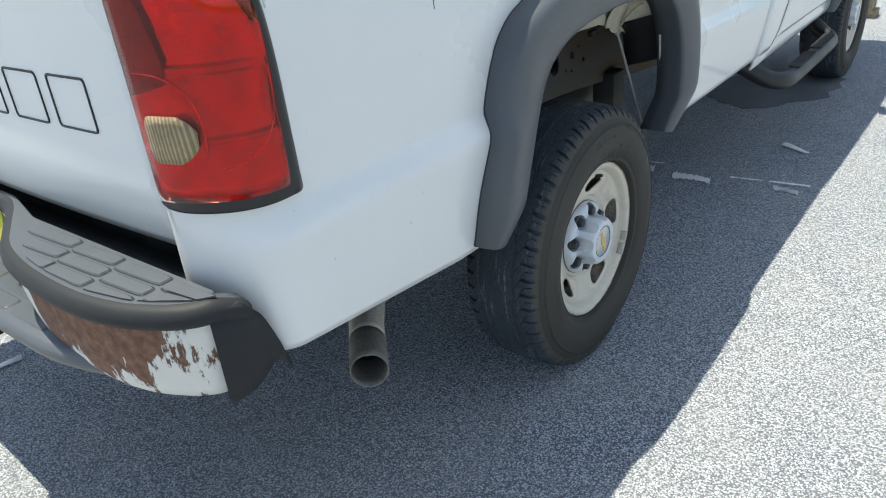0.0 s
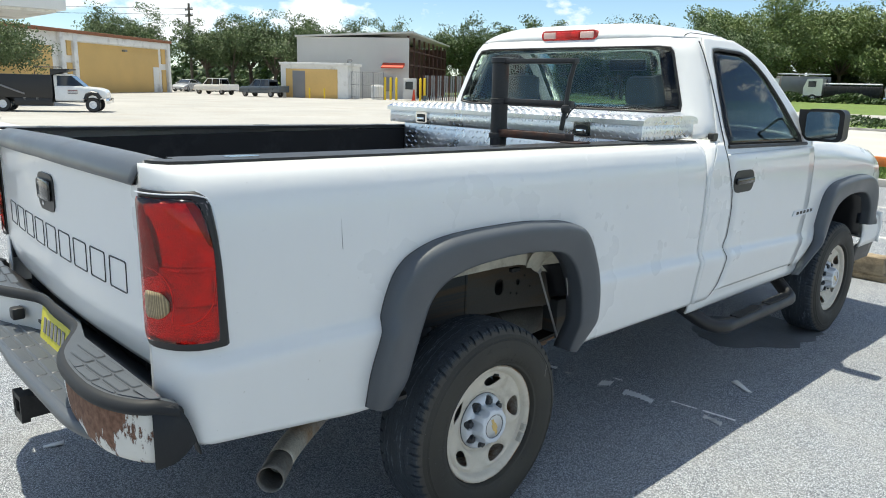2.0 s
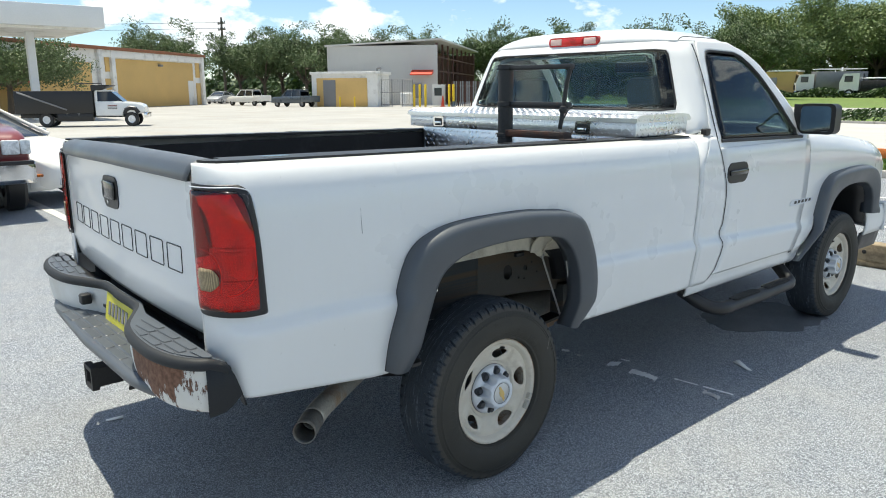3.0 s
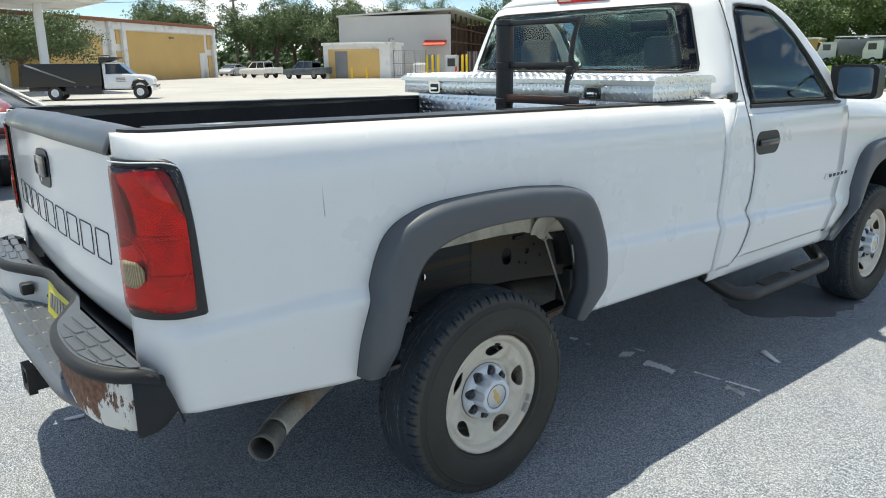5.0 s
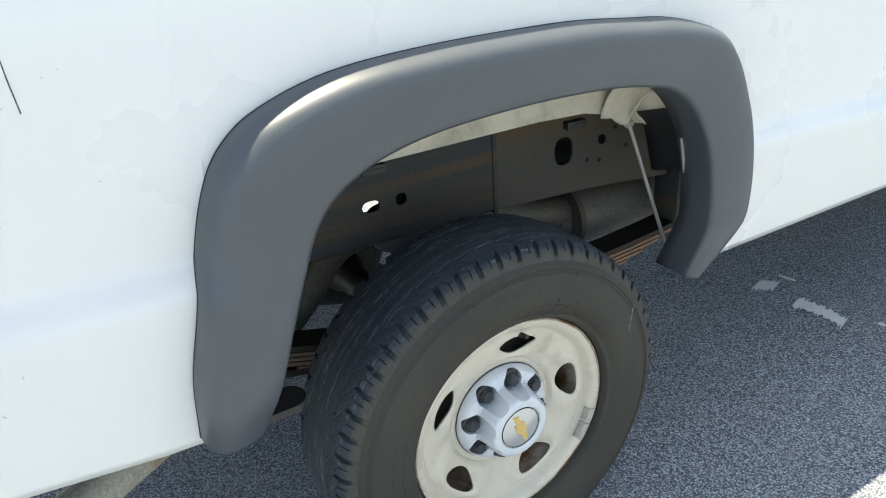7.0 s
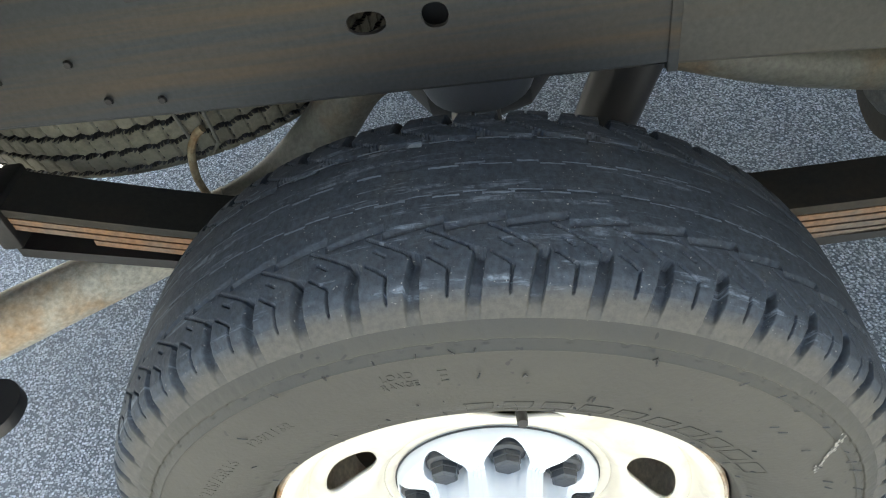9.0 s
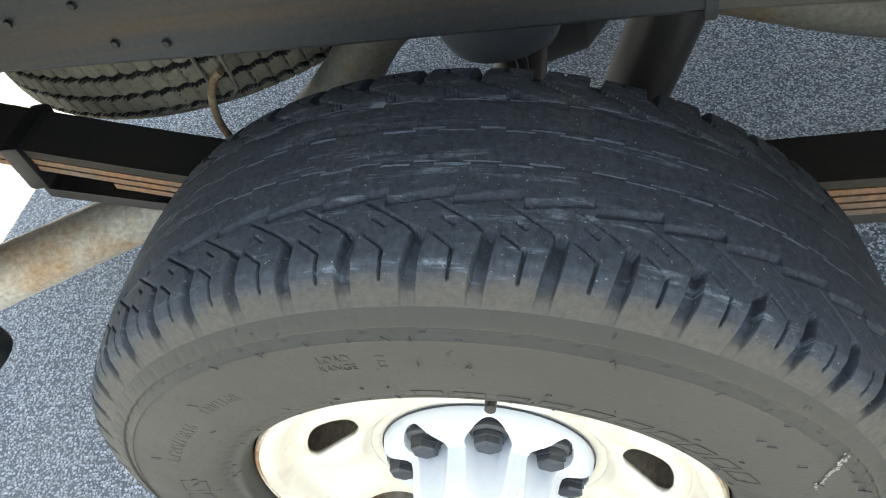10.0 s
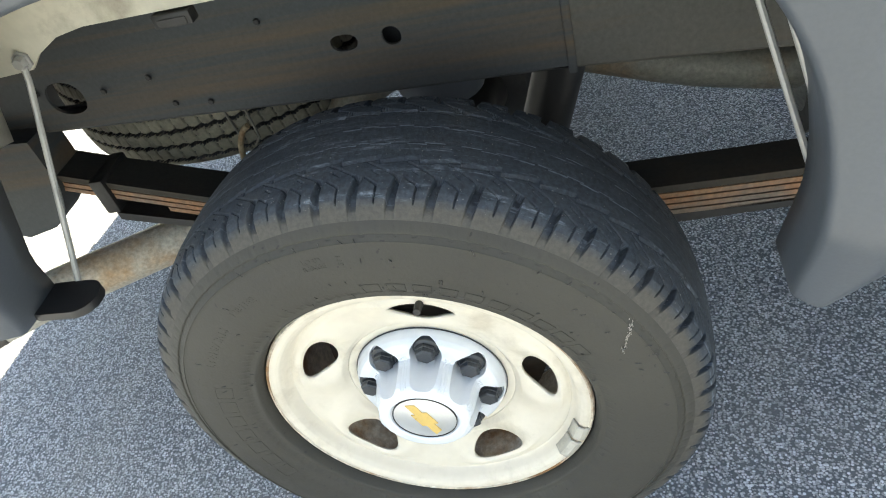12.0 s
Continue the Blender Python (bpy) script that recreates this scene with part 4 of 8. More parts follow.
# ---- inside the rear wheel arch ----
for s in (1, -1):
    lip = Geo()
    c = spline(ARCH[1:-1], 70)
    sheet_at = lambda k, t: (s * (0.965 - 0.155 * t), c[k][0], c[k][1] - 0.018 - 0.04 * t - 0.006 * math.sin(c[k][0] * 90) * t * (c[k][0] > 0.3))
    lip.grid(sheet_at, range(0, 60), [0, 0.15, 0.4, 0.7, 1.0])
    part("splash_shield", Geo().grid(sheet_at, range(59, 70), [0, 0.15, 0.4, 0.7, 1.0]), BLACK, truck, thick=0.002)
    part("wheelhouse", lip, WHITE_IN, truck, "dusty white inner fender sheet", thick=0.002)
    pan = [(-0.62, 0.866), (-0.43, 0.870), (-0.386, 0.872), (-0.367, 0.888), (-0.33, 0.905), (-0.29, 0.911), (0.18, 0.911), (0.30, 0.905), (0.36, 0.890), (0.40, 0.866), (0.46, 0.852), (0.53, 0.840), (0.62, 0.790), (0.62, 1.03), (-0.62, 1.03)]
    part("wheelhouse_side", Geo().prism(pan, s * 0.806, s * 0.811, "x"), WHITE_IN, truck, "dusty white inner fender sheet")
    for y0, z0, yb, zb, xb in ((0.418, 0.858, 0.508, 0.540, 0.872), (-0.390, 0.882, -0.447, 0.600, 0.905)):
        rod = part("flare_strut", Geo().tube([(s * 0.816, y0, z0), (s * 0.820, y0 + (yb - y0) * 0.06, z0 - 0.02), (s * xb, yb, zb), (s * (xb + 0.004), yb, zb - 0.012)], 0.0042, 8), GALV, truck, "thin galvanised rod holding the flare")
        part("strut_bolt", Geo().lathe([(0.0, 0.012), (0.007, 0.012), (0.009, 0.008), (0.009, 0.003), (0.013, 0.003), (0.013, 0.0), (0.0, 0.0)], 6, pose(s * 0.812, y0, z0 + 0.004, 0, s * 90, 0)), GALV, rod)
    part("flare_strut", Geo().tube([(s * 0.945, 0.432, 0.858), (s * 0.940, 0.455, 0.78), (s * 0.932, 0.487, 0.642)], 0.0042, 8), GALV, truck, "thin galvanised rod beside the flare lip")
    # pressed sheet with folds at the front of the arch, and two small clips
    part("arch_fold", Geo().grid(lambda y, t: (s * (0.814 + 0.07 * t ** 1.5 + 0.006 * math.sin(y * 110) * (1 - t)), y, lerp(y, [(0.34, 0.890), (0.40, 0.864), (0.43, 0.870), (0.47, 0.850), (0.50, 0.858), (0.54, 0.836), (0.585, 0.815)]) + 0.10 * t + 0.004 * math.sin(y * 90 + 5 * t)), np.linspace(0.34, 0.585, 40), np.linspace(0, 1, 12)), WHITE_IN, truck, "creased dusty white sheet at the arch", thick=0.002)
    part("arch_seam", Geo().tube([(s * 0.832, 0.405, 0.885), (s * 0.87, 0.39, 0.925), (s * 0.91, 0.375, 0.955)], 0.0035, 6), WHITE_IN, truck)
    for y, z in ((-0.175, 0.905), (0.275, 0.892)):
        part("sheet_clip", Geo().box(min(s * 0.800, s * 0.818), y - 0.024, z - 0.012, max(s * 0.800, s * 0.818), y + 0.024, z + 0.004, 0.002).box(min(s * 0.812, s * 0.8195), y - 0.018, z - 0.0095, max(s * 0.812, s * 0.8195), y + 0.018, z - 0.0015), DARK_STEEL, truck)
    for y, z, d in ((-0.425, 0.602, 1),):
        tab = rounded(-0.075, -0.030, 0.030, 0.030, 0.028, 6)
        part("flare_tab", Geo().prism([(s * (0.935 + v), y + d * u) for u, v in tab], z - 0.004, z + 0.008, "z"), BLACK, truck, "black inner tab of the flare")


# ---- cab ----
CAB_R = [(0.60, 1.460), (1.25, 1.460), (1.33, 1.478), (1.36, 1.484), (1.50, 1.515), (1.80, 1.570), (1.86, 1.606), (1.895, 1.648), (1.915, 1.71)]
CAB_W = [(0.55, 0.935), (1.27, 0.966), (1.33, 0.945), (1.38, 0.925), (1.50, 0.885), (1.65, 0.832), (1.78, 0.778), (1.845, 0.742), (1.885, 0.695), (1.908, 0.62)]
A_PILLAR = [(1.30, 2.84), (1.345, 2.74), (1.422, 2.645), (1.50, 2.565), (1.587, 2.47), (1.70, 2.34), (1.734, 2.30), (1.78, 2.215), (1.812, 2.145), (1.842, 2.04), (1.88, 1.95), (1.915, 1.92)]


def turn_r(z):
    return lerp(z, [(1.20, 0.012), (1.345, 0.10)])


def cab_w(z, y=1.5):
    return side_x(z, y) if z < 1.27 else lerp(z, CAB_W)


def cab_rear(x, z):
    """Rear wall, bowed a little across, with round corners into the sides."""
    w = cab_w(z)
    r = 0.12
    y = lerp(z, CAB_R) - 0.02 * (1 - (x / w) ** 2)
    d = abs(x) - (w - r)
    if d > 0:
        y += r - math.sqrt(max(0.0, r * r - min(d, r) ** 2))
    return (x, y, z)


def cab_side(s):
    def at(y, z):
        w = cab_w(z)
        bow = 0.012 * math.sin(math.pi * min(1, max(0, (y - 1.6) / 1.3)))
        return (s * (w + bow * (z > 1.34)), y, z)
    return at


rear_y = lambda z: lerp(z, CAB_R) + 0.12
win_loop = rounded(-0.780, 1.480, 0.780, 1.806, 0.035)
win_loop = [(x * (1 - 0.155 * (z - 1.480) / 0.326), z) for x, z in win_loop]
rear_outer = [(-cab_w(1.36), 1.36), (cab_w(1.36), 1.36)] + [(cab_w(z), z) for z in np.linspace(1.4, 1.85, 12)] + [(-cab_w(z), z) for z in np.linspace(1.85, 1.4, 12)]
g, rim = holed(cab_rear, rear_outer, win_loop, 160, 8)
cab = part("cab_rear", g, WHITE, truck, thick=0.014, offset=-1, angle=40)
part("cab_back_lower", Geo().grid(lambda x, z: cab_rear(x, z), [-0.94, -0.9, -0.87, -0.84] + list(np.linspace(-0.8, 0.8, 9)) + [0.84, 0.87, 0.9, 0.94], [0.58, 0.8, 1.0, 1.2, 1.3, 1.36]), WHITE, truck, thick=0.02, offset=-1, angle=40)
inset = lambda k: (lambda x, z: tuple(Vector(cab_rear(x, z)) + Vector((0, k, 0))))
glass = part("rear_window", filled(inset(0.005), rim), GLASS, truck, "tinted rear window glass", thick=0.004)
glass.visible_shadow = False
c0 = (0.0, 1.6375)
seal = Geo().strip([inset(-0.002)(c0[0] + (x - c0[0]) * 1.006, c0[1] + (z - c0[1]) * 1.015) for x, z in rim], [inset(0.006)(c0[0] + (x - c0[0]) * 0.990, c0[1] + (z - c0[1]) * 0.965) for x, z in rim], True)
part("window_seal", seal, BLACK, glass, thick=0.006)
# roof with third brake lamp
def roof_at(u, v):
    """u across -1..1, v from rear 0 to front 1."""
    z = 1.85 + 0.085 * (1 - abs(u) ** 4.5) * (1 - max(0, (0.18 - v) / 0.18) ** 2.2) * (1 - max(0, (v - 0.9) / 0.1) ** 2 * 0.5)
    w = cab_w(1.85)
    y0 = cab_rear(w * u * 0.999, 1.85)[1]
    return (w * u, y0 + (2.03 - y0) * v, z)


part("roof", Geo().grid(roof_at, [-1, -0.985, -0.96, -0.92, -0.86, -0.78] + list(np.linspace(-0.66, 0.66, 13)) + [0.78, 0.86, 0.92, 0.96, 0.985, 1], [0, 0.03, 0.07, 0.11, 0.15, 0.2, 0.3, 0.5, 0.7, 0.85, 0.93, 1]), WHITE, truck, thick=0.02, offset=-1, angle=40)
for s in (1, -1):
    part("roof_ditch", Geo().tube([tuple(Vector(roof_at(s * 0.93, v)) + Vector((0, 0, 0.0005))) for v in np.linspace(0.02, 1, 20)], 0.0022, 6), BLACK, truck)
brake = part("high_brake_lamp", Geo().prism(rounded(-0.19, 1.848, 0.19, 1.902, 0.024), 1.578, 1.68, "y"), BRAKE_RED, truck, "red and clear high brake lamp")
for x0, x1, mt in ((-0.172, -0.085, CLEAR_LENS), (-0.08, 0.08, RED_LENS), (0.085, 0.172, CLEAR_LENS)):
    part("lens", Geo().box(x0, 1.570, 1.857, x1, 1.59, 1.893, 0.005), BRAKE_RED if mt is RED_LENS else plain("pink_lens_%d" % (x0 > 0), (0.72, 0.50, 0.44), 0.2, 0, 0.1, 20, 90, 0.0, coat=0.6), brake)

# cab sides with window openings, doors, windscreen
for s in (1, -1):
    side = cab_side(s)
    rear_line = [(rear_y(z) - 0.012, z) for z in np.linspace(1.34, 1.85, 14)]
    front_line = [(lerp(z, A_PILLAR), z) for z in np.linspace(1.85, 1.34, 26)] + [(2.74, 1.283), (1.646, 1.283), (1.646, 1.338)]
    win = [(1.690, 1.318), (2.600, 1.302), (2.565, 1.36), (2.50, 1.435), (2.40, 1.550), (2.27, 1.678), (2.20, 1.733), (2.12, 1.778), (2.05, 1.797), (1.80, 1.803), (1.755, 1.794), (1.733, 1.76), (1.699, 1.60), (1.684, 1.45)]
    win = resample(win, 90)
    g, rim = holed(lambda y, z: (lambda p: (p[0] - s * 0.005, p[1], p[2]))(side(y, z)), rear_line + front_line, win, 180, 6)
    part("door_frame", g, WHITE, truck, thick=0.010, offset=0, angle=40)
    ins = (lambda s, side: lambda y, z: (lambda p: (p[0] - s * 0.010, p[1], p[2]))(side(y, z)))(s, side)
    dg = part("door_window", filled(ins, rim), DOOR_GLASS, truck, "tinted side window glass", thick=0.004)
    dg.visible_shadow = False
    cc = np.mean(np.array(rim), axis=0)
    part("window_seal", Geo().strip([tuple(Vector(side(*p)) + Vector((s * 0.002, 0, 0))) for p in rim], [ins(*(cc + (np.array(p) - cc) * 0.955)) for p in rim], True), BLACK, dg, thick=0.005)
    part("belt_moulding", Geo().tube([tuple(Vector(side(y, 1.322 - 0.018 * (y - 1.70))) + Vector((s * 0.003, 0, 0))) for y in np.linspace(1.68, 2.64, 14)], 0.010, 8), BLACK, dg)
    # lower cab side behind the door, the door, and the sill
    def panel(yr, yf, z0, z1, s=s, nz=44):
        zz = np.linspace(z0, z1, nz)
        return Geo().grid(lambda z, t: (s * (cab_w(z, yr(z) + (yf(z) - yr(z)) * t) + 0.002), yr(z) + (yf(z) - yr(z)) * t, z), zz, np.linspace(0, 1, 14))
    door_r = lambda z: lerp(z, [(0.555, 1.600), (0.62, 1.676), (0.70, 1.706), (0.76, 1.713), (0.80, 1.704), (0.83, 1.702), (0.87, 1.728), (0.95, 1.730), (1.03, 1.728), (1.10, 1.715), (1.16, 1.692), (1.22, 1.668), (1.27, 1.650), (1.345, 1.642)])
    door_f = lambda z: lerp(z, [(0.58, 2.63), (0.75, 2.705), (0.90, 2.74), (1.1, 2.745), (1.345, 2.735)])
    part("cab_corner", panel(lambda z: lerp(z, CAB_R) + turn_r(z), lambda z: door_r(z) - 0.0045, 0.555, 1.345), WHITE, truck, thick=0.004, angle=40)
    part("cab_corner_turn", Geo().grid(lambda z, a: (s * (cab_w(z) + 0.002 - turn_r(z) * (1 - math.sin(radians(a)))), lerp(z, CAB_R) + turn_r(z) * (1 - math.cos(radians(a))), z), np.linspace(0.555, 1.345, 30), np.linspace(0, 90, 8)), WHITE, truck, thick=0.004, angle=40)
    door = part("door", panel(door_r, door_f, 0.59, 1.288, nz=60), WHITE, truck, thick=0.004, angle=40)
    part("door_gap", Geo().grid(lambda z, t: (s * (cab_w(z, door_r(z)) + 0.0032), door_r(z) - 0.0055 + 0.0065 * t, z), np.linspace(0.57, 1.34, 60), [0, 1]), BLACK, truck, thick=0.003, offset=0)
    part("door_gap", Geo().tube([tuple(Vector(side(1.645, z)) + Vector((s * 0.0045, 0, 0))) for z in np.linspace(1.335, 1.83, 16)], 0.0026, 6), BLACK, truck)
    part("door_gap", Geo().grid(lambda z, t: (s * (cab_w(z, 2.7) - 0.012), door_f(z) - 0.02 + 0.04 * t, z), np.linspace(0.57, 1.34, 30), [0, 1]), BLACK, truck)
    part("sill", Geo().grid(lambda y, t: (s * (0.905 + 0.042 * math.sin(math.pi * min(1, t + 0.5) * 0.5) if t < 0.5 else 0.945), y, 0.50 + 0.085 * t), np.linspace(1.44, 2.80, 8), np.linspace(0, 1, 8)), WHITE, truck, thick=0.01, offset=-1)
    # handle with a dark bowl
    hy, hz = 1.83, 1.145
    bowl = part("door_handle", Geo().prism(rounded(hy - 0.112, hz - 0.056, hy + 0.112, hz + 0.056, 0.050), s * (side_x(hz) - 0.004), s * (side_x(hz) + 0.0075), "x"), BLACK, door, "black plastic door handle")
    part("grip", Geo().box(min(s * (side_x(hz) + 0.006), s * (side_x(hz) + 0.022)), hy - 0.094, hz - 0.012, max(s * (side_x(hz) + 0.006), s * (side_x(hz) + 0.022)), hy + 0.094, hz + 0.018, 0.006), GLOSSY_BLACK, door)
    part("cab_badge", Geo().prism(rounded(1.572 - 0.022, 1.354, 1.572 + 0.022, 1.390, 0.007), s * (cab_w(1.372) - 0.025), s * (cab_w(1.372) + 0.004), "x"), BLACK, truck, "small black square badge")
    # model badge: one chrome block with four short bars
    by, bz = 2.690, 0.900
    bx = side_x(bz, by) + 0.003
    badge = part("model_badge", Geo().prism([(by - 0.165, bz - 0.014), (by - 0.130, bz - 0.021), (by + 0.150, bz - 0.018), (by + 0.165, bz + 0.010), (by - 0.100, bz + 0.018), (by - 0.150, bz + 0.016)], s * bx, s * (bx + 0.004), "x"), CAP, door, "chrome and black door badge")
    for k in range(5):
        y = by - 0.112 + k * 0.050
        part("badge_bar", Geo().prism([(y, bz - 0.010), (y + 0.030, bz - 0.009), (y + 0.036, bz + 0.007), (y + 0.006, bz + 0.009)], s * (bx + 0.003), s * (bx + 0.0055), "x"), BLACK, badge)
    # front fender and side of the hood
    def fender(s=s, door_f=door_f):
        g = Geo()
        top = lambda y: lerp(y, [(2.73, 1.325), (3.2, 1.29), (3.6, 1.245), (3.9, 1.20), (4.15, 1.15), (4.28, 1.08)])
        low = lambda y: lerp(y, [(2.60, 0.575), (2.71, 0.58), (2.80, 0.64), (2.90, 0.76), (2.97, 0.90), (3.05, 0.975), (3.2, 1.005), (3.4, 1.02), (3.62, 1.01), (3.76, 0.95), (3.83, 0.85), (3.86, 0.72), (4.28, 0.72)])
        def at(y, t):
            z = low(y) + (top(y) - low(y)) * t
            y = max(y, door_f(min(z, 1.345)) + 0.007)
            x = side_x(min(z, 1.22), y) + 0.002 - 0.10 * max(0, (y - 3.75) / 0.55) ** 2
            x -= 0.05 * max(0, (z - (top(y) - 0.10)) / 0.10) ** 2
            return (s * x, y, z)
        g.grid(at, [2.635] + list(np.linspace(2.66, 4.28, 60)), np.linspace(0, 1, 26))
        return g
    part("front_fender", fender(), WHITE, truck, thick=0.004, angle=40)


def hood_at(u, v):
    y = 2.76 + v * 1.55
    top = lerp(y, [(2.73, 1.325), (3.2, 1.29), (3.6, 1.245), (3.9, 1.20), (4.15, 1.15), (4.31, 1.07)])
    w = side_x(1.22) - 0.052 - 0.10 * max(0, (y - 3.75) / 0.55) ** 2
    return (w * u, y, top + 0.006 + 0.055 * (1 - abs(u) ** 2.4) + 0.012 * math.exp(-((abs(u) - 0.62) / 0.12) ** 2))


part("hood", Geo().grid(hood_at, np.linspace(-1, 1, 40), np.linspace(0, 1, 24)), WHITE, truck, thick=0.02, offset=-1, angle=40)
part("windscreen", Geo().grid(lambda u, t: (u * (cab_w(1.345 + 0.515 * t) - 0.03), lerp(1.345 + 0.515 * t, A_PILLAR) + 0.10 * (1 - u * u), 1.345 + 0.525 * t), np.linspace(-1, 1, 16), np.linspace(0, 1, 10)), GLASS, truck, "windscreen glass", thick=0.005).visible_shadow = False
# front end
part("front_panel", Geo().grid(lambda u, t: (0.862 * u, 4.262 - 0.02 * u * u, 0.70 + (0.385 + 0.05 * (1 - abs(u) ** 2.4)) * t), np.linspace(-1, 1, 16), np.linspace(0, 1, 6)), WHITE, truck, "white front panel round the grille", thick=0.01)
part("grille", Geo().box(-0.70, 4.24, 0.80, 0.70, 4.30, 1.08, 0.02), BLACK, truck, "black grille")
part("front_bumper", Geo().grid(lambda u, t: (0.97 * u, 4.36 - 0.16 * abs(u) ** 3 + 0.03 * math.sin(3.14 * t), 0.52 + 0.22 * t), np.linspace(-1, 1, 24), np.linspace(0, 1, 6)), WHITE, truck, "white painted front bumper", thick=0.02)
for s in (1, -1):
    part("bumper_end", Geo().grid(lambda y, t: (s * (0.945 + 0.018 * math.sin(3.14 * t)), y, 0.52 + 0.20 * t), np.linspace(3.86, 4.22, 8), np.linspace(0, 1, 6)), WHITE, truck, thick=0.012)
    part("head_lamp", Geo().box(min(s * 0.70, s * 0.90), 4.20, 0.88, max(s * 0.70, s * 0.90), 4.285, 1.06, 0.03), HEADLAMP, truck, "clear head lamp")
    # tow mirrors
    mir = part("door_mirror", Geo().prism(rounded(s * 1.062 - 0.105, 1.325, s * 1.062 + 0.105, 1.505, 0.035), 2.575, 2.66, "y"), BLACK, truck, "large black door mirror", angle=50)
    part("mirror_glass", Geo().prism(rounded(s * 1.055 - 0.088, 1.340, s * 1.055 + 0.088, 1.490, 0.026), 2.570, 2.576, "y"), MIRROR, mir, "mirror glass")
    part("mirror_arm", Geo().tube([(s * 0.93, 2.665, 1.385), (s * 0.96, 2.645, 1.39), (s * 1.0, 2.63, 1.40)], 0.021, 10), BLACK, mir)
    part("mirror_base", Geo().prism([(2.60, 1.35), (2.72, 1.345), (2.69, 1.41), (2.62, 1.50), (2.59, 1.50)], s * 0.915, s * 0.965, "x"), BLACK, mir)

# cab interior
part("cab_floor", Geo().box(-0.88, 1.425, 0.66, 0.88, 2.9, 0.70), SEAT, truck)
for x0, x1 in ((-0.74, -0.16), (0.16, 0.74)):
    part("seat_back", Geo().grid(lambda u, t: (x0 + (x1 - x0) * u, 1.70 + 0.10 * math.cos(1.6 * t) + 0.03 * (2 * u - 1) ** 2, 0.95 + 0.55 * t - 0.05 * (2 * u - 1) ** 4), np.linspace(0, 1, 10), np.linspace(0, 1, 8)), SEAT, truck, "grey seat back", thick=0.10)
    xm = (x0 + x1) / 2
    part("head_rest", Geo().box(xm - 0.13, 1.68, 1.50, xm + 0.13, 1.76, 1.66, 0.035), SEAT, truck)
    part("seat_cushion", Geo().box(x0, 1.78, 0.80, x1, 2.28, 0.97, 0.05), SEAT, truck)
part("dashboard", Geo().box(-0.86, 2.55, 1.02, 0.86, 2.88, 1.30, 0.06), SEAT, truck)
wheel_m = pose(-0.42, 2.42, 1.22, 65, 0, 0)
part("steering_wheel", Geo().tube([tuple(wheel_m @ Vector((0.19 * math.cos(a), 0.19 * math.sin(a), 0))) for a in np.linspace(0, 2 * math.pi, 33)], 0.016, 8), BLACK, truck)
part("rear_view_mirror", Geo().box(-0.13, 2.18, 1.70, 0.13, 2.21, 1.77, 0.015), BLACK, truck)

# side steps
for s in (1, -1):
    pts = [(0.84, 1.56, 0.50), (0.95, 1.62, 0.425), (1.01, 1.70, 0.40), (1.02, 1.85, 0.398), (1.02, 2.40, 0.398), (1.01, 2.54, 0.40), (0.95, 2.61, 0.425), (0.84, 2.66, 0.50)]
    step = part("side_step", Geo().tube([(s * p[0], p[1], p[2]) for p in spline(pts, 40)], 0.038, 14), BLACK, truck, "black tubular side step")
    for y in (1.95, 2.33):
        part("step_pad", Geo().prism(rounded(s * 1.02 - 0.026, y - 0.15, s * 1.02 + 0.026, y + 0.15, 0.02), 0.432, 0.4395, "z"), LINER, step)

# ---- rear bumper with step pads ----
PLAN = spline([(0.0, -1.165), (0.16, -1.166), (0.24, -1.182), (0.34, -1.232), (0.43, -1.276), (0.52, -1.298), (0.62, -1.308), (0.73, -1.308), (0.82, -1.293), (0.888, -1.265), (0.930, -1.234), (0.950, -1.197), (0.957, -1.155), (0.960, -1.105)], 105)


def plan_at(k, out):
    """A point of the bumper's outline, moved outwards."""
    a, b = PLAN[max(0, k - 1)], PLAN[min(len(PLAN) - 1, k + 1)]
    d = (b - a) / np.linalg.norm(b - a)
    return PLAN[k] + np.array([d[1], -d[0]]) * out


def skew(s, x):
    """The bumper hangs slightly askew, further forward on the left."""
    return 0.0 if s > 0 else 0.064 * x


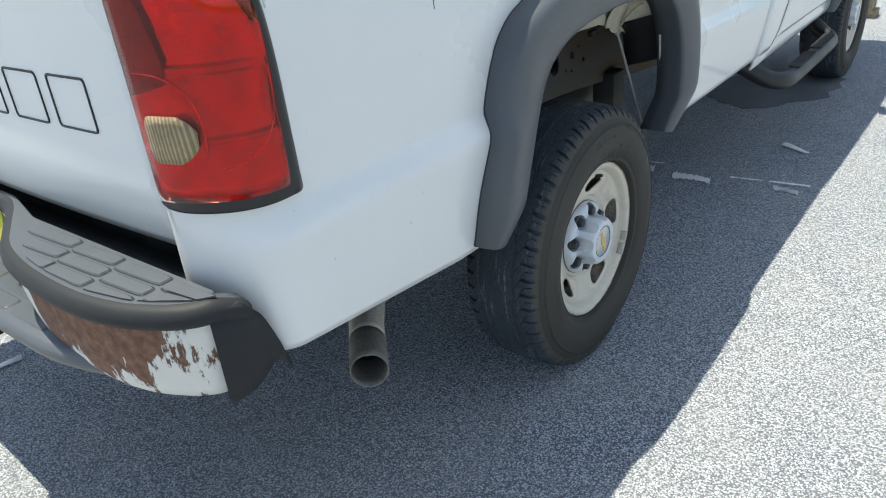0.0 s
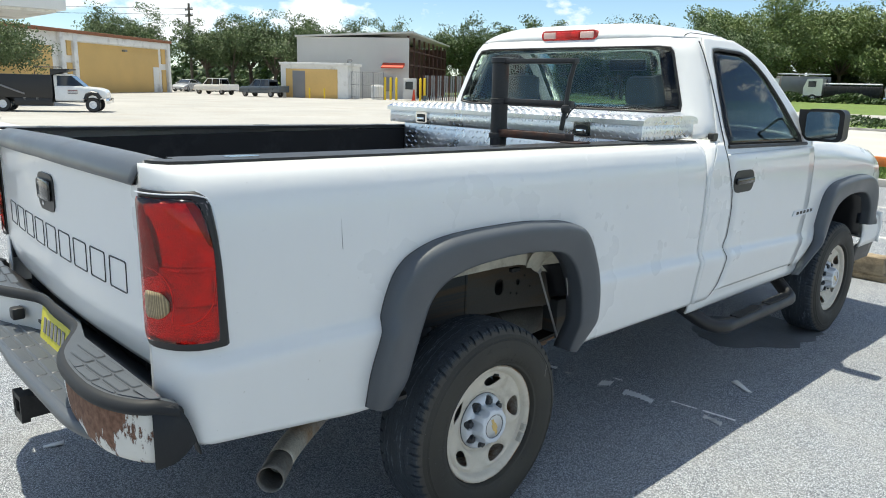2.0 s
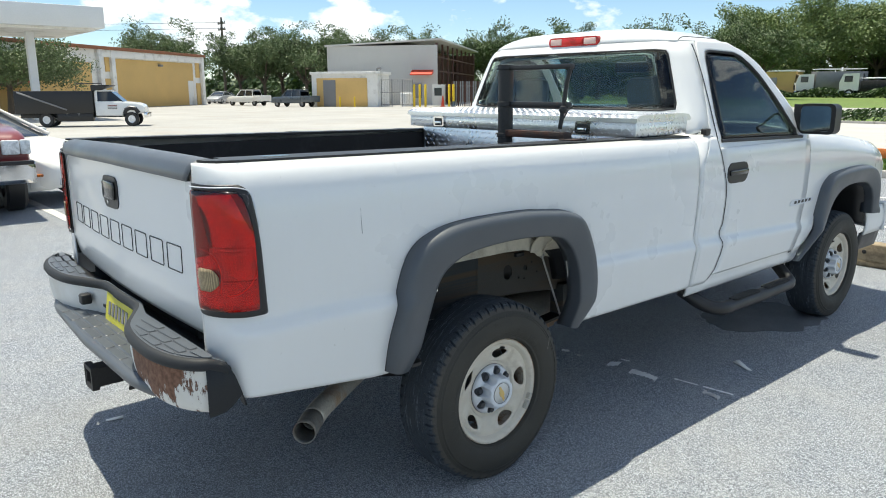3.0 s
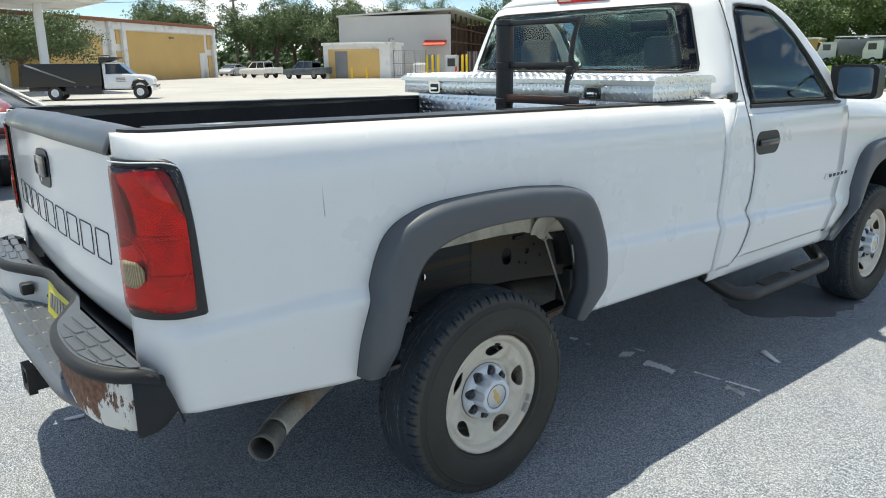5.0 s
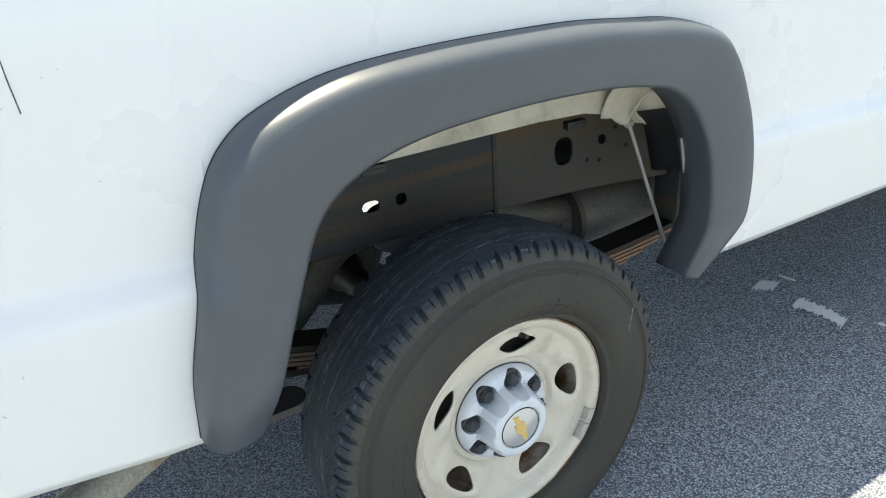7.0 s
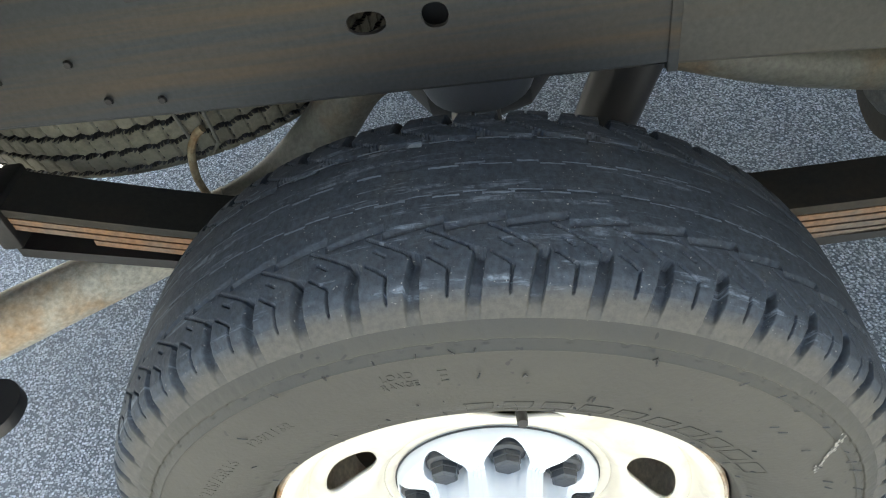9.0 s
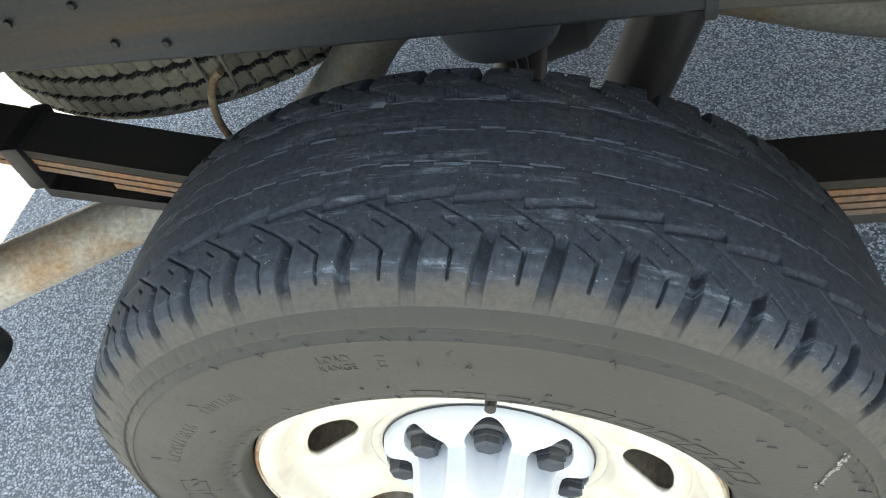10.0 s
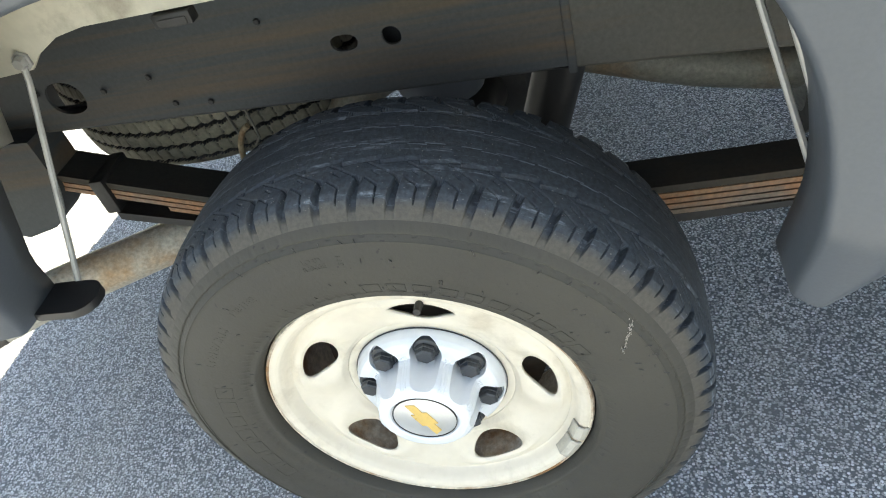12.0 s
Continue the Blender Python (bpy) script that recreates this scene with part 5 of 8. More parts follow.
LIP = [(-0.012, 0.8160), (-0.004, 0.8155), (0.004, 0.811), (0.009, 0.802), (0.010, 0.791), (0.006, 0.782), (-0.002, 0.778)]
FACE = [(-0.004, 0.786), (-0.003, 0.77), (-0.005, 0.73), (-0.010, 0.685), (-0.015, 0.655), (-0.022, 0.640), (-0.036, 0.633), (-0.065, 0.632)]
END = next(k for k in range(60, len(PLAN)) if PLAN[k][1] > -1.212)
bump = part("rear_bumper", Geo().box(-0.93, -1.15, 0.68, 0.93, -1.10, 0.775, 0.01), BLACK, truck, "white step bumper with peeling paint, rust and faded black pads")
for s in (1, -1):
    def face(k, j, s=s):
        p = plan_at(k, FACE[j][0])
        return (s * p[0], p[1] + skew(s, p[0]), FACE[j][1])
    part("bumper_face", Geo().grid(face, range(0, END + 1), range(len(FACE))), PEELED, bump, "white metal face with peeling paint and rust" if s > 0 else "white metal bumper face", angle=50)
    def end_cap(k, j, s=s):
        p = plan_at(k, [0.004, 0.0035, 0.003, -0.002, -0.03][j])
        top = lerp(PLAN[k][1], [(-1.17, 0.800), (-1.140, 0.762), (-1.120, 0.705), (-1.105, 0.648)])
        low = min(top - 0.004, lerp(PLAN[k][1], [(-1.21, 0.632), (-1.17, 0.640), (-1.14, 0.660), (-1.12, 0.682), (-1.105, 0.70)]))
        return (s * p[0], p[1] + skew(s, p[0]), top + (low - top) * [0, 0.5, 0.93, 1.0, 1.0][j])
    part("bumper_end_cap", Geo().grid(end_cap, range(END - 1, len(PLAN)), range(5)), BUMPER_TRIM, bump, "dark plastic bumper end cap", angle=50, thick=0.006)
    def pad(k, t, s=s):
        """Top of the pad: t runs from its back edge (0) to the start of the rolled lip (1)."""
        p = plan_at(k, LIP[0][0])
        q = (min(p[0], 0.925), lerp(p[0], [(0.20, -1.148), (0.36, -1.186)]))
        if k > END and p[1] > -1.19:
            q = (0.925, p[1] + 0.004)
        z = 0.816 - 0.020 * max(0.0, (k - END) / 10) ** 1.5
        return (s * (q[0] + (p[0] - q[0]) * t), q[1] + (p[1] + skew(s, p[0]) - q[1]) * t, z)
    def lip(k, j, s=s):
        p = plan_at(k, LIP[j][0])
        return (s * p[0], p[1] + skew(s, p[0]), LIP[j][1] - 0.020 * max(0.0, (k - END) / 10) ** 1.5)
    last = next(k for k in range(END, len(PLAN)) if PLAN[k][1] > -1.150)
    g = Geo().grid(pad, range(last), [0, 0.25, 0.5, 0.75, 1.0])
    p = part("step_pad", g, TRIM, bump, "faded black ribbed plastic step pad", angle=45)
    part("pad_lip", Geo().grid(lip, range(last), range(len(LIP))), BUMPER_TRIM, p, "dark rounded lip of the pad", angle=45)
    out_x = np.maximum.accumulate(PLAN[:, 0])
    TILES = (((0.420, 0.566), (0.578, 0.702), (0.714, 0.835), (0.846, 0.944)), ((0.470, 0.582), (0.594, 0.716), (0.728, 0.838), (0.850, 0.936)), ((0.530, 0.600), (0.606, 0.722), (0.734, 0.836), (0.846, 0.920)))
    for j, row in enumerate(TILES):
        y1 = -1.194 - 0.034 * j
        for x0, x1 in row:
            def on(a, b, h, x0=x0, x1=x1, y1=y1, s=s):
                x = x0 + (x1 - x0) * a
                y = y1 - 0.026 * (1 - b) - 0.006 * (1 - a)
                y = max(y, float(np.interp(x, out_x, PLAN[:, 1])) + 0.019)
                return (s * x, y + skew(s, x), 0.816 + h)
            loop = rounded(0, 0, 1, 1, 0.16, 3)
            small = [(0.5 + (a - 0.5) * 0.965, 0.5 + (b - 0.5) * 0.88) for a, b in loop]
            tile = Geo().strip([on(a, b, 0.0005) for a, b in loop], [on(a, b, 0.0032) for a, b in small], True)
            tile.add([on(a, b, 0.0032) for a, b in small], [tuple(range(len(small)))])
            part("tread_tile", tile, TRIM, p, angle=20)
            part("tread_groove", Geo().strip([on(0.5 + (a - 0.5) * 1.035, 0.5 + (b - 0.5) * 1.14, 0.0006) for a, b in loop], [on(a, b, 0.0007) for a, b in loop], True), BLACK, p)


def step_y(x):
    return -1.318 + 0.075 * max(0.0, (abs(x) - 0.50) / 0.30) ** 2 + skew(x, abs(x))


lower = part("centre_step", Geo().grid(lambda u, k: (0.80 * u, step_y(0.80 * u) * [0, 1, 1, 1, 1, 1, 1][k] + [-1.15, 0.012, 0.002, -0.003, 0.0, 0.014, 0.07][k], [0.668, 0.668, 0.664, 0.652, 0.636, 0.626, 0.626][k]), np.linspace(-1, 1, 33), range(7)), TRIM, bump, "faded black plastic lower step", angle=50)
for i in range(7):
    for j in range(3):
        x, y = -0.52 + i * 0.150, -1.296 + j * 0.044
        loop, small = rounded(x, y, x + 0.135, y + 0.036, 0.008, 3), rounded(x + 0.003, y + 0.003, x + 0.132, y + 0.033, 0.006, 3)
        tile = Geo().strip([(a, b, 0.6685) for a, b in loop], [(a, b, 0.671) for a, b in small], True)
        tile.add([(a, b, 0.671) for a, b in small], [tuple(range(len(small)))])
        part("tread_tile", tile, TRIM, lower, angle=20)
pm = pose(-0.015, -1.180, 0.668, -9, 0, 0)
plate = part("number_plate", Geo().prism(rounded(-0.152, 0.0, 0.152, 0.142, 0.012), -0.0015, 0.0015, "y", pm), PLATE, bump, "yellow number plate with plain dark bars")
for k in range(6):
    part("plate_bar", Geo().box(-0.115 + k * 0.040, -0.004, 0.030, -0.115 + k * 0.040 + 0.026, -0.0017, 0.085, 0, pm), GREY_DOOR, plate)
part("plate_bar", Geo().box(-0.07, -0.004, 0.112, 0.07, -0.0017, 0.128, 0, pm), GREY_DOOR, plate)
for s in (1, -1):
    part("square_boss", Geo().box(s * 0.30 - 0.024, -1.238, 0.712, s * 0.30 + 0.024, -1.195, 0.756, 0.008), BLACK, bump, "black square plug in the bumper")
# tow hitch
hitch = part("tow_hitch", Geo().box(-0.42, -1.12, 0.47, 0.42, -1.04, 0.55, 0.006), BLACK, truck, "black tow hitch receiver")
rec = Geo()
for x0, x1, z0, z1 in ((-0.038, -0.026, 0.46, 0.536), (0.026, 0.038, 0.46, 0.536), (-0.026, 0.026, 0.524, 0.536), (-0.026, 0.026, 0.46, 0.472)):
    rec.box(x0, -1.31, z0, x1, -1.08, z1)
for x0, x1, z0, z1 in ((-0.047, -0.038, 0.451, 0.545), (0.038, 0.047, 0.451, 0.545), (-0.038, 0.038, 0.536, 0.545), (-0.038, 0.038, 0.451, 0.46)):
    rec.box(x0, -1.312, z0, x1, -1.285, z1)
part("receiver_tube", rec, DARK_STEEL, hitch)
for s in (1, -1):
    part("chain_loop", Geo().tube([(s * 0.06, -1.08, 0.48), (s * 0.07, -1.18, 0.46), (s * 0.13, -1.20, 0.46), (s * 0.16, -1.08, 0.48)], 0.008, 8), DARK_STEEL, hitch)

# ---- chassis ----
def rail_z(y):
    return lerp(y, [(-1.3, 0.680), (-0.75, 0.667), (-0.17, 0.645), (0.22, 0.636), (0.51, 0.618), (0.70, 0.600), (1.0, 0.56), (1.5, 0.50), (4.2, 0.50)])


def rail(s, y0, y1, holes, h=0.216):
    """A channel that opens inwards; holes are (y, z, half length, half height, patch) through its web."""
    sec = [(0.50, 0.006), (0.50, 0.0), (0.578, 0.0), (0.585, 0.007)]
    g = Geo()
    ys = np.linspace(y0, y1, 30)
    g.grid(lambda y, k: (s * sec[k][0], y, rail_z(y) + sec[k][1]), ys, range(4))
    g.grid(lambda y, k: (s * sec[k][0], y, rail_z(y) + h - sec[k][1]), ys, range(4))
    web = lambda y, t: (s * 0.585, y, rail_z(y) + t)
    at = y0
    for y, z, a, b, w in sorted(holes):
        mid = z - rail_z(y)
        half = min(mid - 0.007, h - 0.007 - mid)
        if y - w > at + 1e-4:
            g.grid(web, np.linspace(at, y - w, 5), [0.007, h - 0.007])
        loop = [(a / w * math.copysign(abs(math.cos(t)) ** 0.85, math.cos(t)), b / half * math.copysign(abs(math.sin(t)) ** 0.85, math.sin(t))) for t in np.linspace(0, 2 * math.pi, 48, endpoint=False)]
        hole, edge = holed(lambda u, v: web(y + u * w, mid + v * half), [(-1, -1), (1, -1), (1, 1), (-1, 1)], loop, 48, 3)
        g.add(hole.v, hole.f)
        rim = [web(y + u * w, mid + v * half) for u, v in edge]
        g.strip(rim, [(q[0] - s * 0.006, q[1], q[2]) for q in rim], True)
        for t0, t1 in ((0.007, mid - half), (mid + half, h - 0.007)):
            if t1 - t0 > 0.002:
                g.grid(web, [y - w, y, y + w], [t0, t1])
        at = y + w
    g.grid(web, np.linspace(at, y1, 6), [0.007, h - 0.007])
    return g


for s in (1, -1):
    r = part("frame_rail", rail(s, -1.09, 0.235, [(-0.085, 0.734, 0.021, 0.013, 0.036), (-0.013, 0.733, 0.014, 0.014, 0.036), (-0.577, 0.722, 0.034, 0.029, 0.06), (-0.80, 0.75, 0.02, 0.02, 0.06)]), FRAME, truck, "dusty black chassis rail", angle=20)
    part("front_frame_rail", rail(s, 0.232, 4.2, [(0.437, 0.738, 0.029, 0.036, 0.06), (0.56, 0.742, 0.014, 0.013, 0.04)], 0.216), FRAME_RUST, truck, "rust-brown chassis rail", angle=20)
    part("rail_seam", Geo().box(min(s * 0.56, s * 0.5885), 0.226, rail_z(0.23) - 0.004, max(s * 0.56, s * 0.5885), 0.238, rail_z(0.23) + 0.216, 0.002), FRAME, truck)
    for y, z in ((-0.412, 0.735), (-0.50, 0.725), (-0.62, 0.74), (-0.39, 0.685), (-0.33, 0.678), (0.51, 0.70), (0.55, 0.69), (0.60, 0.765), (0.64, 0.71), (-0.20, 0.79)):
        part("rail_bolt", Geo().lathe([(0.0, 0.003), (0.004, 0.003), (0.0055, 0.0), (0.0, 0.0)], 8, pose(s * 0.588, y, z, 0, s * 90, 0)), DARK_STEEL, r)
for y in (-1.00, 0.40, 1.2, 2.4, 3.4):
    part("cross_member", Geo().box(-0.51, y - 0.05, rail_z(y) + 0.03, 0.51, y + 0.05, rail_z(y) + 0.16, 0.01), FRAME, truck)
for y in (-1.0, -0.60, -0.2, 0.2, 0.6, 1.0, 1.3):
    part("bed_sill", Geo().box(-0.58, y - 0.03, 0.872, 0.58, y + 0.03, 0.902), FRAME, truck)

# rear axle, springs, dampers
axle = part("rear_axle", Geo().lathe([(0.0, -0.74), (0.05, -0.74), (0.05, -0.60), (0.042, -0.56), (0.042, -0.2), (0.06, -0.16), (0.06, 0.16), (0.042, 0.2), (0.042, 0.56), (0.05, 0.60), (0.05, 0.74), (0.0, 0.74)], 24, pose(0, 0, 0.373, 0, 90, 0)), DARK_STEEL, truck, "greasy dark rear axle")
part("differential", Geo().lathe([(0.0, -0.17), (0.06, -0.16), (0.13, -0.10), (0.155, 0.0), (0.13, 0.09), (0.06, 0.15), (0.0, 0.16)], 28, pose(0.02, 0.0, 0.373, 90, 0, 0)), DARK_STEEL, axle)
part("drive_shaft", Geo().tube([(0.02, 0.15, 0.375), (0.0, 2.4, 0.46)], 0.04, 14), DARK_STEEL, truck)
for s in (1, -1):
    part("brake_drum", Geo().lathe([(0.0, 0.80), (0.16, 0.80), (0.165, 0.78), (0.165, 0.70), (0.14, 0.69), (0.0, 0.69)], 36, pose(0, 0, 0.373, 0, s * 90, 0)), FRAME_RUST, axle)
    line = spline([(0.84, 0.452), (0.70, 0.440), (0.55, 0.432), (0.30, 0.425), (0.10, 0.424), (-0.12, 0.436), (-0.36, 0.497), (-0.70, 0.610), (-0.86, 0.672)], 60)
    spring = part("leaf_spring", Geo().grid(lambda k, j: (s * [0.548, 0.622, 0.622, 0.548, 0.548][j], line[k][0], line[k][1] + [0.010, 0.010, -0.003, -0.003, 0.010][j]), range(60), range(5)), MAIN_LEAF, truck, "leaf spring pack with rusty edges", angle=50)
    for i in range(4):
        k0, k1 = 2 + i * 3, 56 - i * 4
        z0 = -0.006 - 0.0115 * i
        part("leaf", Geo().grid(lambda k, j: (s * [0.549, 0.621, 0.621, 0.549, 0.549][j], line[k][0], line[k][1] + z0 + [0.0, 0.0, -0.0085, -0.0085, 0.0][j]), range(k0, k1), range(5)), SPRING, spring, angle=50)
    part("overload_leaf", Geo().grid(lambda k, j: (s * [0.549, 0.621, 0.621, 0.549, 0.549][j], line[k][0] * 0.72, lerp(line[k][0] * 0.72, [(-0.62, 0.520), (-0.584, 0.508), (-0.36, 0.447), (-0.12, 0.393), (0.1, 0.378), (0.36, 0.376), (0.62, 0.392)]) + [0.0, 0.0, -0.016, -0.016, 0.0][j]), range(2, 58), range(5)), DARK_STEEL, spring, angle=50)
    for y in (-0.588,):
        z = float(np.interp(-y, -line[:, 0], line[:, 1]))
        part("spring_clip", Geo().box(min(s * 0.54, s * 0.63), y - 0.014, z - 0.056, max(s * 0.54, s * 0.63), y + 0.014, z + 0.014, 0.004), DARK_STEEL, spring)
    for y in (-0.07, 0.07):
        part("spring_bolt", Geo().tube([(s * 0.542, y, 0.32), (s * 0.542, y, 0.462), (s * 0.585, y, 0.474), (s * 0.628, y, 0.462), (s * 0.628, y, 0.32)], 0.008, 8), DARK_STEEL, spring)
    part("axle_perch", Geo().box(min(s * 0.535, s * 0.635), -0.10, 0.30, max(s * 0.535, s * 0.635), 0.10, 0.40, 0.01), DARK_STEEL, axle)
    part("spring_hanger", Geo().box(min(s * 0.54, s * 0.63), 0.80, 0.43, max(s * 0.54, s * 0.63), 0.90, 0.62, 0.01), FRAME, truck)
    part("shackle_bracket", Geo().prism([(-0.655, 0.585), (-0.675, 0.540), (-0.72, 0.502), (-0.79, 0.486), (-0.86, 0.515), (-0.97, 0.60), (-0.97, 0.70), (-0.655, 0.68)], s * 0.552, s * 0.632, "x"), FRAME, truck, "dark shackle bracket under the rail")
    part("spring_shackle", Geo().box(min(s * 0.54, s * 0.63), -0.90, 0.62, max(s * 0.54, s * 0.63), -0.83, 0.75, 0.01), FRAME, truck)
    part("bump_stop", Geo().lathe([(0.0, 0.0), (0.045, 0.002), (0.066, 0.014), (0.074, 0.035), (0.074, 0.09), (0.0, 0.09)], 26, pose(s * 0.500, 0.02, 0.578)), TRIM, truck)
    damper = part("damper", Geo().tube([(s * 0.50, 0.115, 0.34), (s * 0.497, 0.20, 0.56)], 0.032, 16), DAMPER, truck, "dusty damper")
    part("damper_sleeve", Geo().tube([(s * 0.4985, 0.16, 0.47), (s * 0.495, 0.235, 0.68)], 0.040, 16), BLACK, damper)

# exhaust
ex = spline([(0.40, 1.05, 0.45), (0.41, 0.78, 0.46), (0.42, 0.45, 0.515), (0.425, 0.18, 0.60), (0.43, -0.02, 0.615), (0.432, -0.13, 0.585), (0.438, -0.21, 0.50), (0.455, -0.31, 0.425), (0.52, -0.45, 0.400), (0.64, -0.600, 0.418), (0.755, -0.735, 0.436), (0.884, -0.866, 0.444)], 90)
joint = next(k for k, p in enumerate(ex) if p[1] < -0.36)
exhaust = part("exhaust_pipe", Geo().tube([tuple(p) for p in ex[:joint + 2]], 0.039, 24, caps=False), DAMPER, truck, "dark grey exhaust pipe over the axle", thick=0.003, offset=-1)
tip = next(k for k, p in enumerate(ex) if p[1] < -0.77)
part("tail_pipe", Geo().tube([tuple(p) for p in ex[joint:tip + 1]], 0.0405, 24, caps=False), PIPE, exhaust, "dusty tan tail pipe with orange rust", thick=0.003, offset=-1)
part("pipe_tip", Geo().tube([tuple(p) for p in ex[tip:]], 0.0410, 24, caps=False), PIPE_TIP, exhaust, "shaded grey end of the tail pipe", thick=0.003, offset=-1)
part("muffler", Geo().lathe([(0.0, -0.30), (0.04, -0.30), (0.075, -0.27), (0.088, -0.24), (0.088, 0.24), (0.075, 0.27), (0.04, 0.30), (0.0, 0.30)], 30, pose(0.40, 0.86, 0.46, 90, 0, 0)), PIPE_TIP, exhaust, "dull grey muffler")
part("muffler_flange", Geo().lathe([(0.0, -0.01), (0.10, -0.008), (0.10, 0.008), (0.0, 0.01)], 30, pose(0.40, 0.585, 0.465, 90, 0, 0)), FRAME_RUST, exhaust)
part("exhaust_hanger", Geo().tube([tuple(p) for p in spline([(0.50, -0.345, 0.575), (0.50, -0.358, 0.566), (0.50, -0.372, 0.545), (0.50, -0.380, 0.520), (0.50, -0.384, 0.490), (0.49, -0.384, 0.44)], 24)], 0.0055, 10), HOOK, exhaust, "tan rusty hanger hook")
for line_ in ([(0.50, -0.376, 0.640), (0.50, -0.373, 0.594), (0.50, -0.366, 0.556)], [(0.50, -0.336, 0.640), (0.50, -0.334, 0.593), (0.50, -0.332, 0.550), (0.50, -0.345, 0.535)]):
    part("hanger_wire", Geo().tube(line_, 0.0028, 6), DAMPER, exhaust)
part("fuel_tank", Geo().box(-0.48, 0.9, 0.36, -0.10, 2.3, 0.62, 0.05), BLACK, truck, "black fuel tank")
part("brake_hose", Geo().tube([tuple(p) for p in spline([(0.46, 0.02, 0.66), (0.47, -0.02, 0.60), (0.46, 0.03, 0.52), (0.44, 0.0, 0.43)], 20)], 0.008, 8), BLACK, truck)
part("gearbox", Geo().box(-0.2, 2.3, 0.38, 0.22, 3.1, 0.66, 0.06), DARK_STEEL, truck)

# front wheel arches, inner panels and splash shields
for s in (1, -1):
    c = spline([(2.84, 0.50), (2.93, 0.66), (3.02, 0.79), (3.12, 0.90), (3.24, 0.955), (3.40, 0.97), (3.58, 0.955), (3.70, 0.91), (3.79, 0.80), (3.82, 0.60)], 50)
    g = Geo().grid(lambda k, t: (s * (0.955 - 0.42 * t), c[k][0], c[k][1] + 0.012), range(50), [0, 0.2, 0.6, 1.0])
    part("arch_liner", g, BLACK, truck, "black plastic front arch liner", thick=0.003)
    part("inner_panel", Geo().box(min(s * 0.53, s * 0.54), 2.78, 0.55, max(s * 0.53, s * 0.54), 3.84, 1.02), BLACK, truck)
    part("bumper_valance", Geo().grid(lambda y, t: (s * (0.935 - 0.03 * t), y, 0.535 - 0.14 * t), np.linspace(3.84, 4.24, 6), [0, 0.5, 1]), BLACK, truck, "black plastic valance", thick=0.01)
# scratch and small dark specks in the paint of the bed
part("scratch", Geo().tube([(side_x(1.13, -0.65) + 0.0004, -0.664, 1.13), (side_x(1.17, -0.65) + 0.0001, -0.667, 1.17), (side_x(1.215, -0.65) + 0.0001, -0.668, 1.215)], 0.0009, 5), TRIM, truck, "thin dark scratch in the white paint")
part("hose_bracket", Geo().box(0.548, -0.040, 0.705, 0.556, 0.014, 0.765, 0.002), DARK_STEEL, truck)


# ---- wheels ----
TYRE_R, HUB_Z, WHEEL_X = 0.381, 0.373, 0.868
PITCHES = 55


def groove_depth(theta, w, rng_shift=0.0):
    """Depth of the worn tread pattern at an angle and a place across the tread, in metres."""
    s = theta * PITCHES / (2 * np.pi) + rng_shift
    aw = np.abs(w)
    side = np.sign(w)
    # the pattern leans over across the shoulder and kinks half-way
    lean = np.where(aw > 0.073, 0.16 * (aw - 0.073) / 0.03, (0.073 - aw) / 0.023 * 0.85)
    ph = (s + side * 0.25 - lean * side) % 1.0
    arc = 2 * np.pi * TYRE_R / PITCHES
    near = np.abs(ph - 0.5) * arc
    slot = 0.0100 * np.clip((np.interp(aw, [0.070, 0.075, 0.096], [0.0026, 0.0042, 0.0052]) - near) / 0.0012 + 0.5, 0, 1) * (aw > 0.0705)
    tail = 0.0040 * np.clip((0.0012 - near) / 0.0006 + 0.5, 0, 1) * ((aw > 0.050) & (aw <= 0.0715))
    d = np.maximum(slot, tail)
    # thin sipe between two slots: straight on the shoulder, then bent over and cut short
    lean2 = np.where(aw > 0.084, 0.08 * (aw - 0.084) / 0.02, (0.084 - aw) / 0.020 * 0.62)
    near2 = np.abs((s + 0.5 + side * 0.25 - lean2 * side) % 1.0 - 0.5) * arc
    d = np.maximum(d, 0.0050 * np.clip((0.0011 - near2) / 0.0005 + 0.5, 0, 1) * ((aw > 0.0735) & (aw < 0.099)))
    # a short nick further in
    near3 = np.abs((s + 0.78 + side * 0.25 - (0.078 - aw) / 0.026 * 0.80 * side) % 1.0 - 0.5) * arc
    d = np.maximum(d, 0.0030 * np.clip((0.0011 - near3) / 0.0005 + 0.5, 0, 1) * ((aw > 0.062) & (aw < 0.069)))
    # zigzag grooves round the tyre and two faint ones in the middle
    zig = 0.0072 * (((s + 0.2 * side) % 1.0) - 0.5)
    wear = 0.5 + 0.5 * np.sin(theta * 9.0 + w * 60) * np.sin(theta * 23.0 + 1.3)
    d = np.maximum(d, (0.0018 + 0.0026 * wear) * np.clip((0.0024 - np.abs(aw - 0.0475 - zig)) / 0.001 + 0.5, 0, 1))
    d = np.maximum(d, (0.0004 + 0.0010 * wear) * np.clip((0.0012 - np.abs(aw - 0.0170 - 0.4 * zig)) / 0.001 + 0.5, 0, 1))
    return d


def fast_mesh(name, verts, quads, mat):
    me = bpy.data.meshes.new(name)
    me.vertices.add(len(verts))
    me.vertices.foreach_set("co", verts.astype(np.float32).ravel())
    n = len(quads)
    me.loops.add(4 * n)
    me.polygons.add(n)
    me.loops.foreach_set("vertex_index", quads.astype(np.int32).ravel())
    me.polygons.foreach_set("loop_start", np.arange(n, dtype=np.int32) * 4)
    me.update(calc_edges=True)
    me.materials.append(mat)
    me.shade_smooth()
    return me


